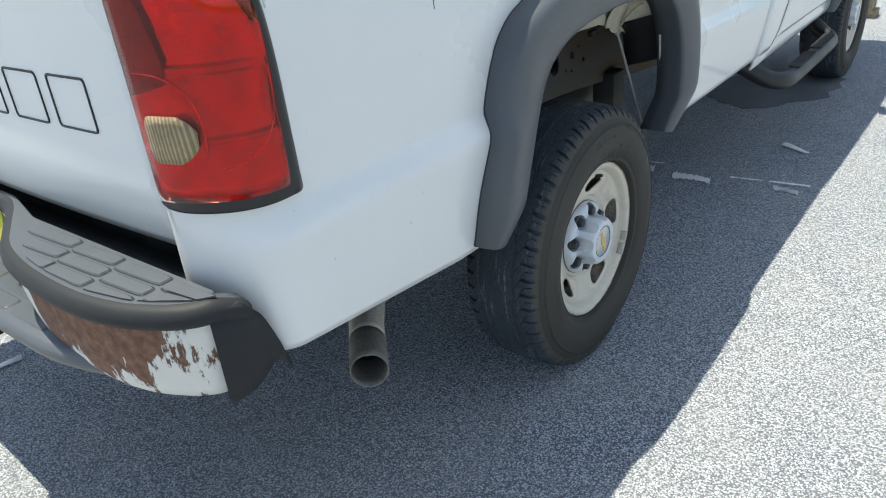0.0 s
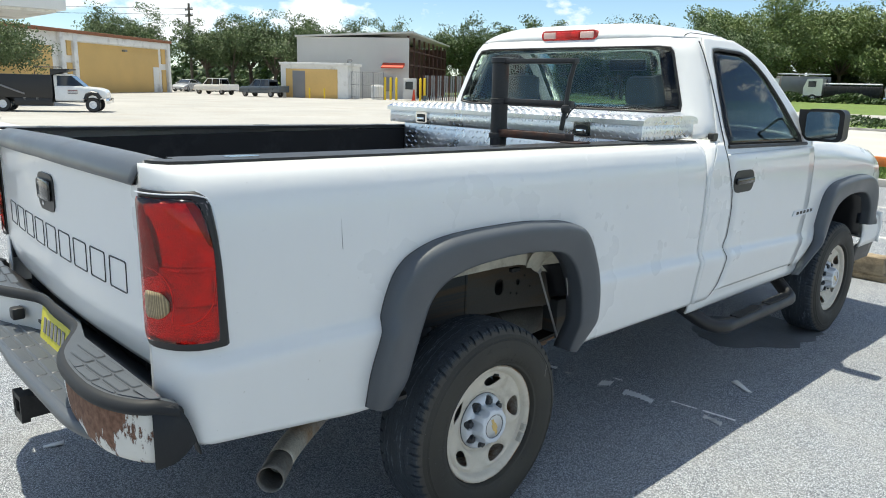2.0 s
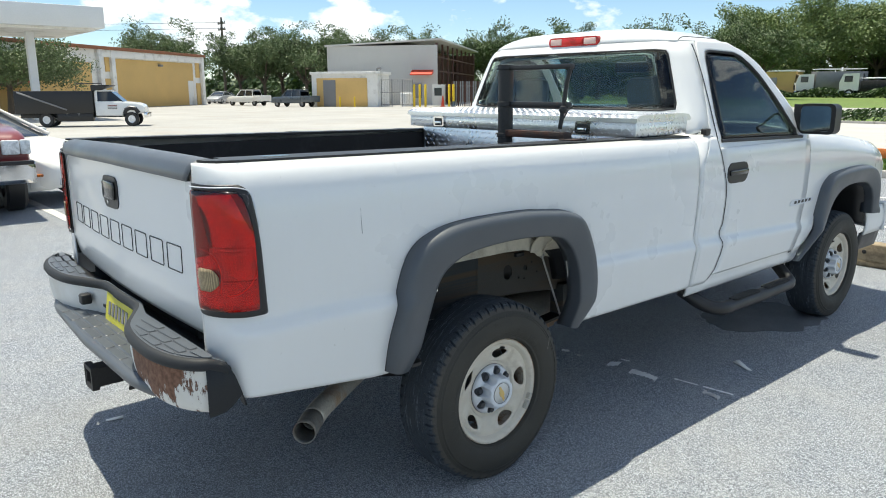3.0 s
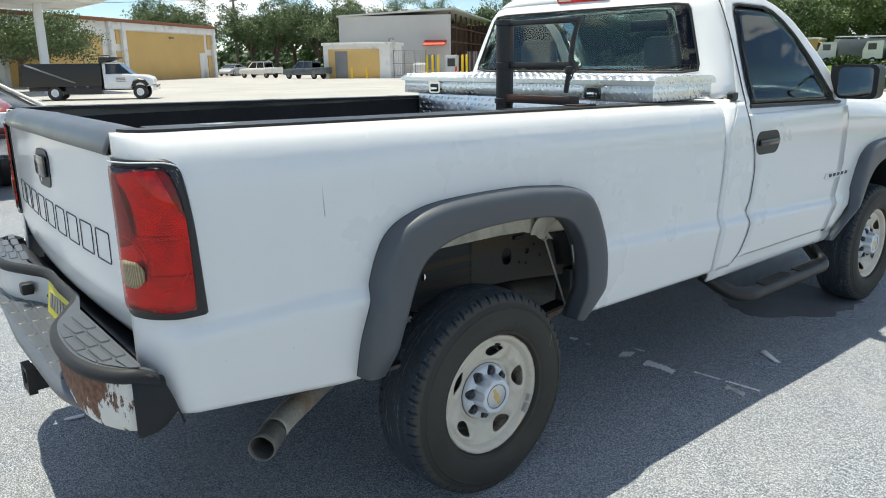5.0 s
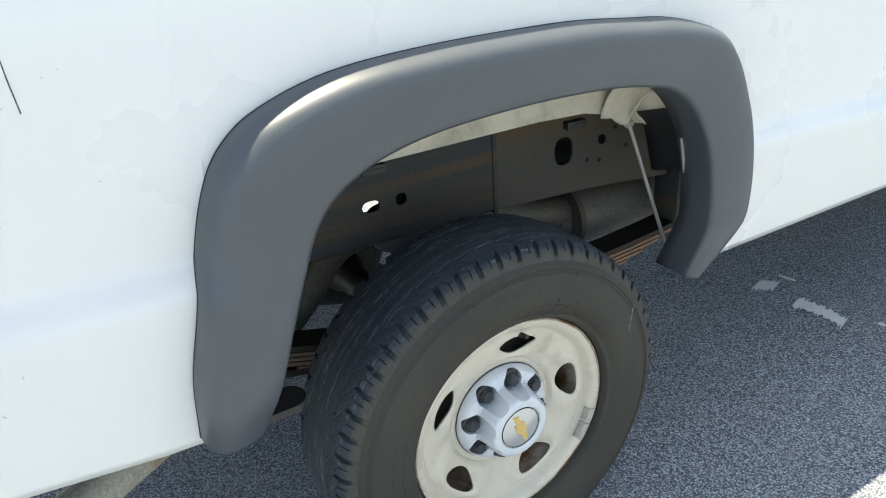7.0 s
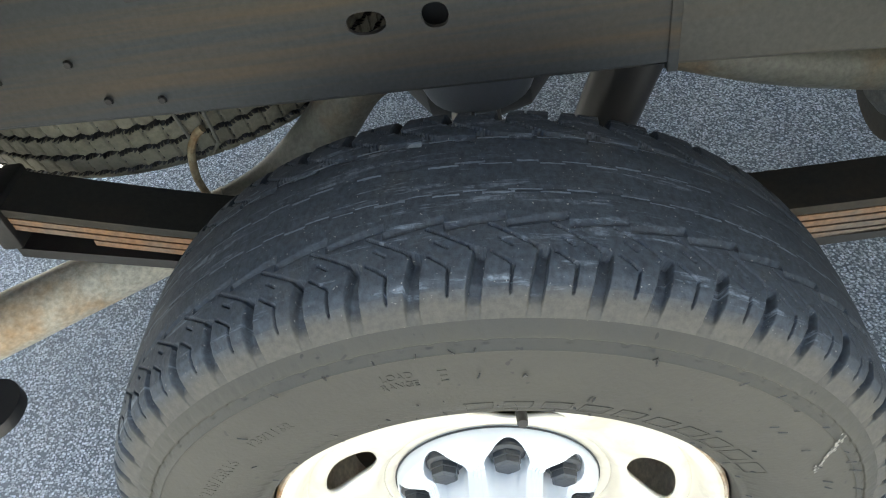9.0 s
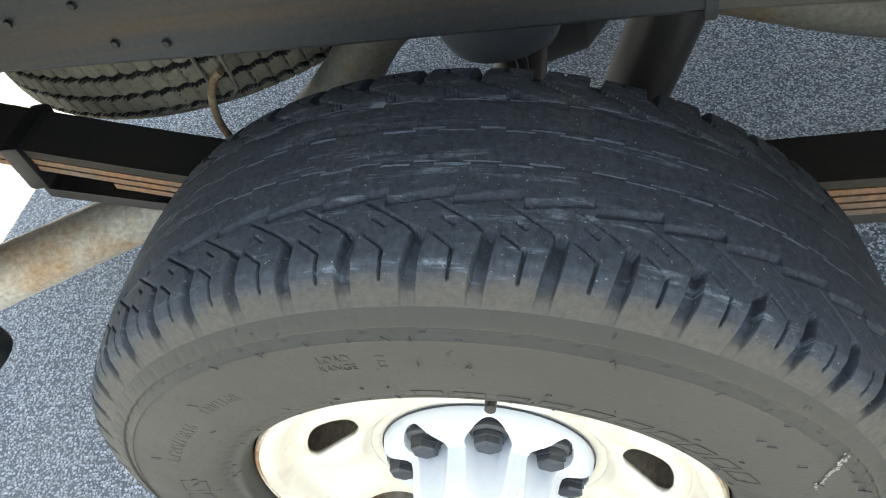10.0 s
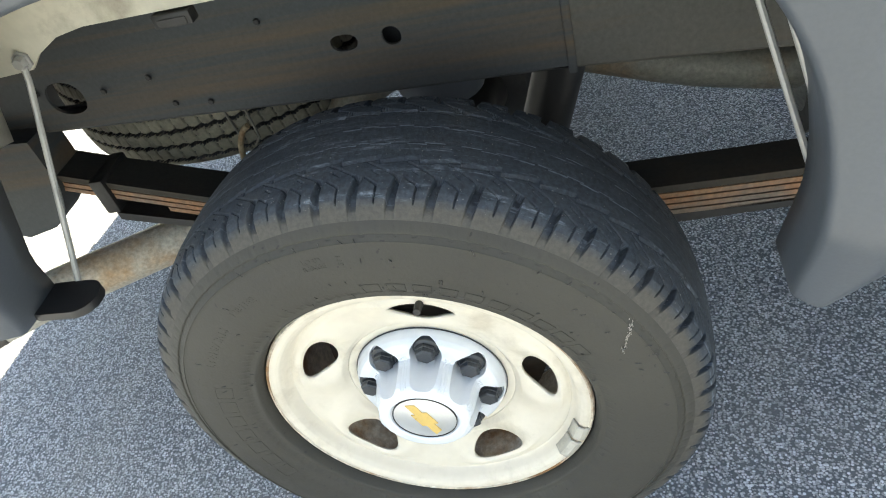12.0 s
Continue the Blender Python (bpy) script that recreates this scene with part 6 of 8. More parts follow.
def ring_mesh(name, thetas, prof_r, prof_x, mat, depth=None, flat=True):
    """A surface of revolution about the x axis through the hub; depth sinks it inwards. Its foot is flattened on the ground."""
    th, k = np.meshgrid(thetas, np.arange(len(prof_r)), indexing="ij")
    r, x = np.array(prof_r)[k], np.array(prof_x)[k]
    if depth is not None:
        r = r - depth(th, x)
    y, z = r * np.cos(th), r * np.sin(th)
    if flat:
        floor_z = 0.002 - HUB_Z
        x = x + np.where(z < floor_z + 0.05, np.sign(x) * 0.010 * np.clip((floor_z + 0.05 - z) / 0.06, 0, 1) * (np.abs(x) > 0.08), 0)
        z = np.maximum(z, floor_z)
    n, m = len(thetas), len(prof_r)
    a = (np.arange(n)[:, None] * m + np.arange(m - 1)[None]).ravel()
    b = (((np.arange(n) + 1) % n)[:, None] * m + np.arange(m - 1)[None]).ravel()
    return fast_mesh(name, np.stack([x, y, z], -1).reshape(-1, 3), np.stack([a, a + 1, b + 1, b], -1), mat)


def shoulder_r(w):
    aw = np.abs(w)
    return np.interp(aw, [0, 0.03, 0.06, 0.08, 0.09, 0.097, 0.103, 0.108], [TYRE_R, TYRE_R - 0.0005, TYRE_R - 0.003, TYRE_R - 0.006, TYRE_R - 0.009, TYRE_R - 0.0145, TYRE_R - 0.0235, TYRE_R - 0.0345])


def sidewall_depth(th, x):
    """Shallow radial ribs below the shoulder."""
    ph = (th * PITCHES * 2 / (2 * np.pi)) % 1.0
    return np.where((np.abs(x) > 0.1092) & (np.abs(x) < 0.1150), 0.0011 * (np.abs(ph - 0.5) < 0.09), 0.0)


def shoulder_depth(th, w):
    """The side grooves run out over the shoulder."""
    return groove_depth(th, w) * np.interp(np.abs(w), [0.0972, 0.1020, 0.1065, 0.108], [0.9, 0.45, 0.12, 0.0])


def tyre_parts(parent, detailed):
    if detailed:
        top = np.linspace(radians(-14), radians(214), 2900, endpoint=False)
        low = np.linspace(radians(214), radians(346), 420, endpoint=False)
        thetas, ws = np.r_[top, low], np.r_[np.linspace(-0.0972, -0.06, 22), np.linspace(-0.058, 0.044, 52), np.linspace(0.0455, 0.0972, 48)]
    else:
        thetas, ws = np.linspace(0, 2 * np.pi, 792, endpoint=False), np.linspace(-0.0972, 0.0972, 54)
    part("tread", ring_mesh("tread", thetas, shoulder_r(ws), ws, TREAD, groove_depth), TREAD, parent, "worn black tread with side grooves and sipes")
    side = spline([(TYRE_R - 0.0345, 0.108), (TYRE_R - 0.041, 0.1125), (TYRE_R - 0.046, 0.1150), (TYRE_R - 0.0475, 0.1135), (TYRE_R - 0.050, 0.1150), (TYRE_R - 0.054, 0.1180), (TYRE_R - 0.0555, 0.1192), (TYRE_R - 0.058, 0.1185), (0.300, 0.1218), (0.280, 0.1215), (0.262, 0.1185), (0.250, 0.1145), (0.240, 0.1090), (0.233, 0.1080), (0.230, 0.1030), (0.2270, 0.0935), (0.2260, 0.0850), (0.2260, 0.070)], 70 if detailed else 40)
    th2 = np.linspace(0, 2 * np.pi, 924 if detailed else 264, endpoint=False)
    for s in (1, -1):
        sw = np.linspace(0.0972, 0.108, 10) * s
        part("shoulder", ring_mesh("shoulder", thetas, shoulder_r(sw), sw, TREAD, shoulder_depth), TREAD, parent, "dusty brown-grey tyre shoulder")
        part("sidewall", ring_mesh("sidewall", th2, side[:, 0], s * side[:, 1], SIDEWALL, sidewall_depth if detailed else None), SIDEWALL, parent, "dusty brown-grey sidewall")


def sidewall_x(r):
    return lerp(r, [(0.217, 0.0905), (0.233, 0.1085), (0.25, 0.115), (0.262, 0.119), (0.28, 0.122), (0.30, 0.1222), (0.323, 0.119)])


def arc_text(words, r, angle, size, parent, name, label=""):
    v, f = text_mesh(words, size, 0.00025)
    pts = []
    for x, y, h in v:
        rr = r + y
        a = radians(angle) - x / r
        pts.append((sidewall_x(rr) - 0.0001 + h, rr * math.cos(a), rr * math.sin(a)))
    g = Geo()
    g.add(pts, f)
    return part(name, g, SIDEWALL, parent, label, recalc=False)


def arc_bar(r0, r1, a0, a1, parent, name="sidewall_bar"):
    """A raised outlined bar that follows the sidewall."""
    g, t = Geo(), 0.0011
    ring = lambda d: [(r0 + d, a) for a in np.linspace(a0 + d * 200, a1 - d * 200, 14)] + [(r1 - d, a) for a in np.linspace(a1 - d * 200, a0 + d * 200, 14)]
    at = lambda r, a: (sidewall_x(r) + 0.0002, r * math.cos(radians(a)), r * math.sin(radians(a)))
    g.strip([at(*p) for p in ring(0)], [at(*p) for p in ring(t)], True)
    part(name, g, SIDEWALL, parent, thick=0.0003)


def disc_x(r, th, slots):
    """Outer face of the pressed steel wheel: a dish with a swollen lip round each slot."""
    base = np.interp(r, [0.0, 0.100, 0.110, 0.118, 0.126, 0.150, 0.180, 0.190, 0.196, 0.1985, 0.203, 0.207, 0.2115, 0.216, 0.2205, 0.2235],
                     [0.040, 0.042, 0.0455, 0.047, 0.048, 0.0570, 0.0675, 0.0695, 0.0695, 0.0735, 0.0835, 0.0890, 0.0918, 0.0930, 0.0922, 0.0870])
    swell = np.zeros_like(r)
    for a in slots:
        d = np.angle(np.exp(1j * (th - a)))
        u, v = d * r / 0.056, (r - 0.157) / 0.034
        q = np.sqrt(u * u + v * v)
        swell += 0.0075 * np.exp(-((q - 1.05) / 0.42) ** 2)
    return base + swell * np.clip((0.194 - r) / 0.012, 0, 1) * np.clip((r - 0.1185) / 0.008, 0, 1)


def wheel_parts(parent, turn, fine):
    slots = [radians(turn + 90 + 72 * k) for k in range(5)]
    face = lambda r, a: (float(disc_x(np.array(r), np.array(a), slots)), r * math.cos(a), r * math.sin(a))
    g = Geo()
    n, rings = (160, 18) if fine else (64, 8)
    hole = []
    for k in range(96):
        t = 2 * math.pi * k / 96
        u, v = math.copysign(abs(math.cos(t)) ** 0.83, math.cos(t)), math.copysign(abs(math.sin(t)) ** 0.83, math.sin(t))
        hole.append((u * (0.375 + 0.135 * v), v * 0.58))
    for a0 in slots:
        sector, _ = holed(lambda u, v: face(0.1565 + 0.038 * v, a0 - u * radians(36)), [(-1, -1), (1, -1), (1, 1), (-1, 1)], hole, n, rings)
        g.add(sector.v, sector.f)
    m = 400 if fine else 160
    th = np.linspace(0, 2 * math.pi, m, endpoint=False)
    g.grid(lambda a, r: face(r, a), th, np.linspace(0.085, 0.1185, 12 if fine else 6), True)
    g.grid(lambda a, r: face(r, a), th, np.linspace(0.1945, 0.2235, 34 if fine else 14), True)
    ob = part("steel_wheel", g, WHEEL, parent, "cream-white pressed steel wheel with five slots", angle=60)
    sol = ob.modifiers.new("thickness", "SOLIDIFY")
    sol.thickness, sol.offset = 0.005, -1
    part("rim_barrel", Geo().lathe([(0.2185, 0.083), (0.212, 0.080), (0.203, 0.064), (0.1985, 0.04), (0.199, -0.06), (0.206, -0.075), (0.222, -0.082)], 96, pose(0, 0, 0, 0, 90, 0)), RIM_RUST, parent, "rust-edged rim")
    part("hub", Geo().lathe([(0.16, -0.06), (0.16, 0.0), (0.11, 0.012), (0.095, 0.030), (0.0, 0.030)], 40, pose(0, 0, 0, 0, 90, 0)), FRAME_RUST, parent, "rusty brake drum behind the wheel")
    part("rim_edge", Geo().lathe([(0.2195, 0.0915), (0.2205, 0.0940), (0.2225, 0.0938), (0.2245, 0.0912), (0.2248, 0.084)], 120, pose(0, 0, 0, 0, 90, 0)), RIM_RUST, parent, "rusty edge of the rim")
    # hub cap: bell with eight flutes
    bolts = [radians(turn + 90 + 45 * k) for k in range(8)]
    n2, r2 = (1152, np.r_[np.linspace(0.0, 0.045, 12), np.linspace(0.0455, 0.076, 84), np.linspace(0.0765, 0.1065, 60)]) if fine else (192, np.linspace(0.0, 0.1065, 36))
    t2 = np.linspace(0, 2 * np.pi, n2, endpoint=False)
    T2, R2 = np.meshgrid(t2, r2, indexing="ij")
    CAP_R = [0, 0.0455, 0.0465, 0.049, 0.0580, 0.0625, 0.0660, 0.0685, 0.0705, 0.0730, 0.0755, 0.080, 0.086, 0.093, 0.098, 0.102, 0.105, 0.1065]
    CAP_H = [0.1125, 0.1125, 0.1155, 0.1170, 0.1168, 0.1150, 0.1115, 0.1060, 0.0960, 0.0800, 0.0725, 0.0705, 0.0702, 0.0690, 0.0660, 0.0605, 0.0530, 0.0430]
    h = np.interp(R2, CAP_R, CAP_H)
    for k in bolts:
        d = np.angle(np.exp(1j * (T2 - k))) * R2
        rad = np.sqrt(d * d + (R2 - 0.0826) ** 2)
        pocket = np.clip((0.0203 - rad) / 0.0030 + 0.5, 0, 1)
        h = h * (1 - pocket) + 0.0535 * pocket
        across = np.clip(1 - (d / 0.0142) ** 2, 0, 1) ** 0.35
        foot = 0.0722 - 0.0105 * across
        channel = np.interp((R2 - foot) / 0.0012, [0, 1], [0.120, 0.052])
        h = np.where((across > 0) & (R2 < 0.0826) & (R2 > 0.048), np.minimum(h, channel), h)
        rib = np.abs(np.angle(np.exp(1j * (T2 - k - np.pi / 8)))) * R2
        h = h + 0.0012 * (np.cos(rib / 0.0019 * np.pi) > 0.3) * (rib < 0.0060) * (R2 > 0.0640) * (R2 < 0.079)
    V2 = np.stack([h, R2 * np.cos(T2), R2 * np.sin(T2)], -1).reshape(-1, 3)
    m2 = len(r2)
    i, j = np.meshgrid(np.arange(n2), np.arange(m2 - 1), indexing="ij")
    a, b = i * m2 + j, ((i + 1) % n2) * m2 + j
    me = fast_mesh("hub_cap", V2, np.stack([a, b, b + 1, a + 1], -1).reshape(-1, 4), CAP)
    me.set_sharp_from_angle(angle=radians(40))
    cap = part("hub_cap", me, CAP, parent, "silver plastic hub cap with eight fluted nut pockets")
    part("cap_gap", Geo().lathe([(0.1063, 0.0455), (0.1067, 0.0478), (0.1073, 0.0478), (0.1077, 0.0460)], 90, pose(0, 0, 0, 0, 90, 0)), NUT, cap)
    part("emblem", Geo().lathe([(0.0, 0.1152), (0.0415, 0.1148), (0.0432, 0.1138)], 40, pose(0, 0, 0, 0, 90, 0)), EMBLEM, cap, "round silver emblem")
    part("emblem_ring", Geo().lathe([(0.0430, 0.1130), (0.0433, 0.1150), (0.0441, 0.1150), (0.0445, 0.1130)], 40, pose(0, 0, 0, 0, 90, 0)), BLACK, cap)
    ca, sa = math.cos(radians(turn - 57)), math.sin(radians(turn - 57))
    cross = [(-0.030, -0.0065), (-0.011, -0.0065), (-0.013, -0.0125), (0.009, -0.0125), (0.011, -0.0065), (0.030, -0.0065), (0.026, 0.0065), (0.011, 0.0065), (0.013, 0.0125), (-0.009, 0.0125), (-0.011, 0.0065), (-0.026, 0.0065)]
    part("emblem_shape", Geo().prism([(u * 1.2 * ca - v * 0.92 * sa, u * 1.2 * sa + v * 0.92 * ca) for u, v in cross], 0.1146, 0.1164, "x"), GOLD, cap, "plain gold cross shape")
    for k in bolts:
        mtx = pose(0.0, 0.0826 * math.cos(k), 0.0826 * math.sin(k)) @ pose(0, 0, 0, 0, 90, 0)
        part("lug_nut", Geo().lathe([(0.0165, 0.043), (0.0172, 0.0560), (0.0185, 0.0600), (0.0182, 0.0620), (0.0150, 0.0640), (0.0100, 0.0640)], 24, mtx).lathe([(0.0150, 0.0630), (0.0150, 0.0690), (0.0136, 0.0695), (0.0136, 0.0755), (0.0112, 0.0775), (0.0, 0.0778)], 6, mtx), NUT, cap, angle=20)
    va = radians(turn + 90)
    part("valve", Geo().tube([(0.055, 0.178 * math.cos(va), 0.178 * math.sin(va)), (0.078, 0.184 * math.cos(va), 0.184 * math.sin(va)), (0.092, 0.1875 * math.cos(va), 0.1875 * math.sin(va))], 0.005, 12, radii=[0.0052, 0.0052, 0.0046]), DARK_STEEL, parent, "rubber tyre valve")
    return cap


def road_wheel(name, s, y, turn, fine):
    w = thing(name, "", "")
    w.parent = truck
    w.matrix_basis = pose(s * WHEEL_X, y, HUB_Z, 0, 0, 0 if s > 0 else 180)
    tyre_parts(w, fine)
    wheel_parts(w, turn, fine)
    return w


rear_right = road_wheel("rear_wheel", 1, 0.0, -11, True)
front_right = road_wheel("front_wheel", 1, 3.378, 20, False)
for base, y in ((front_right, 0.0), (front_right, 3.378)):
    c = copy_thing(base, pose(-WHEEL_X, y, HUB_Z, 0, 0, 180))
tagged(rear_right, "black all-terrain tyre on a cream-white steel wheel")
tagged(front_right, "black tyre on a cream-white steel wheel")
arc_text("LOAD\nRANGE", 0.3055, 98.6, 0.0088, rear_right, "sidewall_words", "raised words on the sidewall")
arc_text("E", 0.3045, 92.6, 0.0170, rear_right, "sidewall_letter")
arc_text("LT245/75R16", 0.2880, 142.0, 0.0165, rear_right, "sidewall_size", "raised tyre size on the sidewall")
arc_text("120/116R", 0.2925, 122.5, 0.0130, rear_right, "sidewall_rating")
for a in (91, 84.5, 78, 71.5, 65, 58.5, 52, 45.5, 39, 32.5):
    arc_bar(0.245, 0.264, a - 4.8, a, rear_right)
for a in (160, 167, 174, 181, 188, 195, 202):
    arc_bar(0.262, 0.286, a, a + 5.2, rear_right)
WORN = plain("pale_chafed_rubber", (0.135, 0.160, 0.190), 0.85, 0, 0.5, 40.0, 220.0, 0.5)
rng = random.Random(21)
for w0, keep in ((0.020, 0.90), (-0.012, 0.75), (-0.045, 0.6)):
    worn = Geo()
    for k in range(int(PITCHES * 2.2)):
        a0 = radians(38) + k * math.pi / (PITCHES * 1.1) * 1.0
        if a0 > radians(158) or rng.random() > keep:
            continue
        a1 = a0 + math.pi / PITCHES * rng.uniform(0.7, 1.15)
        step, half = 0.0026 * ((k % 2) - 0.5), rng.uniform(0.0006, 0.0013)
        rows_ = [[(w0 + step + e * half * rng.uniform(0.5, 1.3), a) for a in np.linspace(a0, a1, 7)] for e in (-1, 1)]
        lift_ = lambda w, a: (w, (float(shoulder_r(w)) + 0.0006) * math.cos(a), (float(shoulder_r(w)) + 0.0006) * math.sin(a))
        worn.strip([lift_(*p) for p in rows_[0]], [lift_(*p) for p in rows_[1]])
    tagged(part("worn_rib_edge", worn, WORN, rear_right, "pale chafed edge of a tread rib"), kind="stuff")
SCUFF = plain("grey_scuff", (0.30, 0.28, 0.25), 0.9, 0, 0.3, 60.0, 300.0, 0.4)
# rubber hairs left by the mould, and pale scuffs near the shoulder
hairs = Geo()
rng = random.Random(7)
for k in range(70):
    a, r = radians(rng.uniform(10, 190)), rng.choice((0.232, 0.236, 0.252, 0.270, 0.3225, 0.3255, 0.300))
    d = rng.uniform(-0.4, 0.4)
    x = sidewall_x(min(r, 0.323))
    l = rng.uniform(0.003, 0.009)
    p = Vector((x, r * math.cos(a), r * math.sin(a)))
    hairs.tube([p, p + Vector((0.002, l * math.cos(a + d), l * math.sin(a + d)))], 0.00055, 4)
tagged(part("rubber_hairs", hairs, BLACK, rear_right), kind="stuff")
scuff = Geo()
for k in range(46):
    u = rng.random()
    r0, a0 = 0.296 + 0.036 * u + rng.gauss(0, 0.0012), radians(25.2 + 6.6 * u + rng.gauss(0, 0.35))
    dr, da = rng.uniform(0.0015, 0.0045), radians(rng.uniform(0.1, 0.42))
    spot = [(r0, a0), (r0 + dr * 0.5, a0 + da), (r0 + dr, a0 + da * 1.5), (r0 + dr * 0.7, a0 + da * 0.3)]
    scuff.add([(sidewall_x(min(0.323, r)) + 0.0008, r * math.cos(a), r * math.sin(a)) for r, a in spot], [(0, 1, 2, 3)])
part("scuff", scuff, SCUFF, rear_right, "pale scuff on the tyre", thick=0.0003)
WEIGHT = plain("dull_lead_weight", (0.40, 0.38, 0.33), 0.6, 0, 0.25, 30.0, 120.0, 0.3)
# wheel weights clipped on the rim's edge
for a0, a1 in ((-37, -26.5), (-24.5, -17)):
    g = Geo().grid(lambda a, k: ([0.0870, 0.0938, 0.0962, 0.0945, 0.082][k], [0.2245, 0.2205, 0.214, 0.206, 0.200][k] * math.cos(radians(a)), [0.2245, 0.2205, 0.214, 0.206, 0.200][k] * math.sin(radians(a))), np.linspace(a0, a1, 10), range(5))
    part("wheel_weight", g, WEIGHT, rear_right, "dull pale wheel balance weight", thick=0.003)
speck = Geo().tube([(0.012, 0.2105, 0.3135), (0.014, 0.214, 0.3118), (0.011, 0.2195, 0.3085)], 0.0008, 4)
part("grass_bit", speck, PAPER, rear_right)

# spare wheel slung under the bed
spare = thing("spare_wheel", "", "")
spare.parent = truck
spare.matrix_basis = pose(0.135, -0.485, 0.612, 0, 90, 0)
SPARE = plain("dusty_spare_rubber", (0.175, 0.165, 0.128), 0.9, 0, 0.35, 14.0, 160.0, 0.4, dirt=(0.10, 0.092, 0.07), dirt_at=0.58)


def spare_depth(th, w):
    """Five ribs with zigzag grooves and cross sipes, hardly worn."""
    s = th * 96 / (2 * np.pi)
    zig = 0.0045 * np.abs(((s % 1.0) - 0.5) * 2)
    d = np.zeros_like(w)
    for c in (-0.080, -0.048, -0.016, 0.016, 0.048, 0.080):
        d = np.maximum(d, 0.012 * np.clip((0.0028 - np.abs(w - c - zig)) / 0.0015 + 0.5, 0, 1))
    cut = np.abs(((s + w * 6) % 1.0) - 0.5) * (2 * np.pi * TYRE_R / 96)
    d = np.maximum(d, 0.005 * np.clip((0.0011 - cut) / 0.001 + 0.5, 0, 1) * (np.abs(w % 0.032 - 0.016) > 0.003))
    return d


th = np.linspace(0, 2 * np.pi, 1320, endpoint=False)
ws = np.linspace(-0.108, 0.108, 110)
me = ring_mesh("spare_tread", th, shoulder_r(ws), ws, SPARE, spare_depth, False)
# dusty rubber on the ribs; groove faces painted black, deepening the shade in them
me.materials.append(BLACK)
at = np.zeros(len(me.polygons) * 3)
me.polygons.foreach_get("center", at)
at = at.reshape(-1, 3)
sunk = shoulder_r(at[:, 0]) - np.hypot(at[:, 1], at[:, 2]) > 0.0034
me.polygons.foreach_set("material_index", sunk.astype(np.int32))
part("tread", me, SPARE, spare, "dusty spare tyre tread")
sd = spline([(TYRE_R - 0.0345, 0.108), (0.32, 0.119), (0.29, 0.122), (0.25, 0.114), (0.21, 0.088)], 20)
for s in (1, -1):
    part("sidewall", ring_mesh("spare_sidewall", np.linspace(0, 2 * np.pi, 160, endpoint=False), sd[:, 0], s * sd[:, 1], SIDEWALL, None, False), SIDEWALL, spare)
part("steel_wheel", Geo().lathe([(0.22, 0.085), (0.205, 0.06), (0.19, 0.0), (0.10, 0.02), (0.05, 0.02), (0.0, 0.02)], 60, pose(0, 0, 0, 0, 90, 0)), FRAME_RUST, spare, "rusty spare wheel disc")
tagged(spare, "dusty spare wheel slung under the bed")


# ---- toolbox across the bed ----
def lozenges(at, w, h, pitch=0.030):
    """Raised lens-shaped bars of tread plate over a w by h sheet; at maps sheet places and heights to the world."""
    g = Geo()
    for i in range(int(w / pitch)):
        for j in range(int(h / pitch)):
            u, v = (i + 0.5) * pitch, (j + 0.5) * pitch
            a = radians(45 if (i + j) % 2 else -45)
            c, s = math.cos(a), math.sin(a)
            q = pitch / 0.030
            pts = [(0.0135 * q, 0), (0, 0.0044 * q), (-0.0135 * q, 0), (0, -0.0044 * q)]
            k = len(g.v)
            g.v += [at(u + x * c - y * s, v + x * s + y * c, 0.0002) for x, y in pts] + [at(u + x * 0.5 * c, v + x * 0.5 * s, 0.0030) for x in (0.0135 * q, -0.0135 * q)]
            g.f += [(k, k + 1, k + 4), (k + 1, k + 5, k + 4), (k + 1, k + 2, k + 5), (k + 2, k + 3, k + 5), (k + 3, k + 4, k + 5), (k + 3, k, k + 4)]
    return g


box = thing("toolbox", "bright aluminium tread-plate toolbox across the truck bed", "toolbox")
part("body", Geo().box(-0.755, 1.022, 1.04, 0.755, 1.405, 1.366, 0.004), ALU, box)
lid_z = lambda y: lerp(y, [(0.995, 1.456), (1.030, 1.470), (1.40, 1.474), (1.450, 1.468), (1.468, 1.456)])
lid = part("lid", Geo().prism([(0.995, 1.436), (0.995, 1.456), (1.030, 1.470), (1.40, 1.474), (1.450, 1.468), (1.468, 1.456), (1.468, 1.436)], -0.885, 0.885, "x"), ALU, box, "aluminium lid")
part("upper_tray", Geo().box(-0.872, 1.008, 1.366, 0.872, 1.458, 1.4365, 0.003), ALU, box)
tagged(part("lid_tread", lozenges(lambda u, v, h: (-0.880 + u, 0.998 + v, lid_z(0.998 + v) + h), 1.76, 0.465, 0.024), ALU, lid, recalc=False, angle=10), kind="stuff")
tagged(part("lid_edge_tread", lozenges(lambda u, v, h: (0.885 + h, 0.998 + u, 1.437 + v), 0.465, 0.026, 0.024), ALU, lid, recalc=False, angle=10), kind="stuff")
tagged(part("tray_tread", lozenges(lambda u, v, h: (-0.868 + u, 1.008 - h, 1.368 + v), 1.735, 0.068, 0.0225), ALU, box, recalc=False, angle=10), kind="stuff")
tagged(part("end_tread", lozenges(lambda u, v, h: (0.872 + h, 1.012 + u, 1.368 + v), 0.44, 0.068, 0.0225), ALU, box, recalc=False, angle=10), kind="stuff")
tagged(part("front_tread", lozenges(lambda u, v, h: (-0.75 + u, 1.022 - h, 1.05 + v), 1.50, 0.31, 0.028), ALU, box, recalc=False, angle=10), kind="stuff")
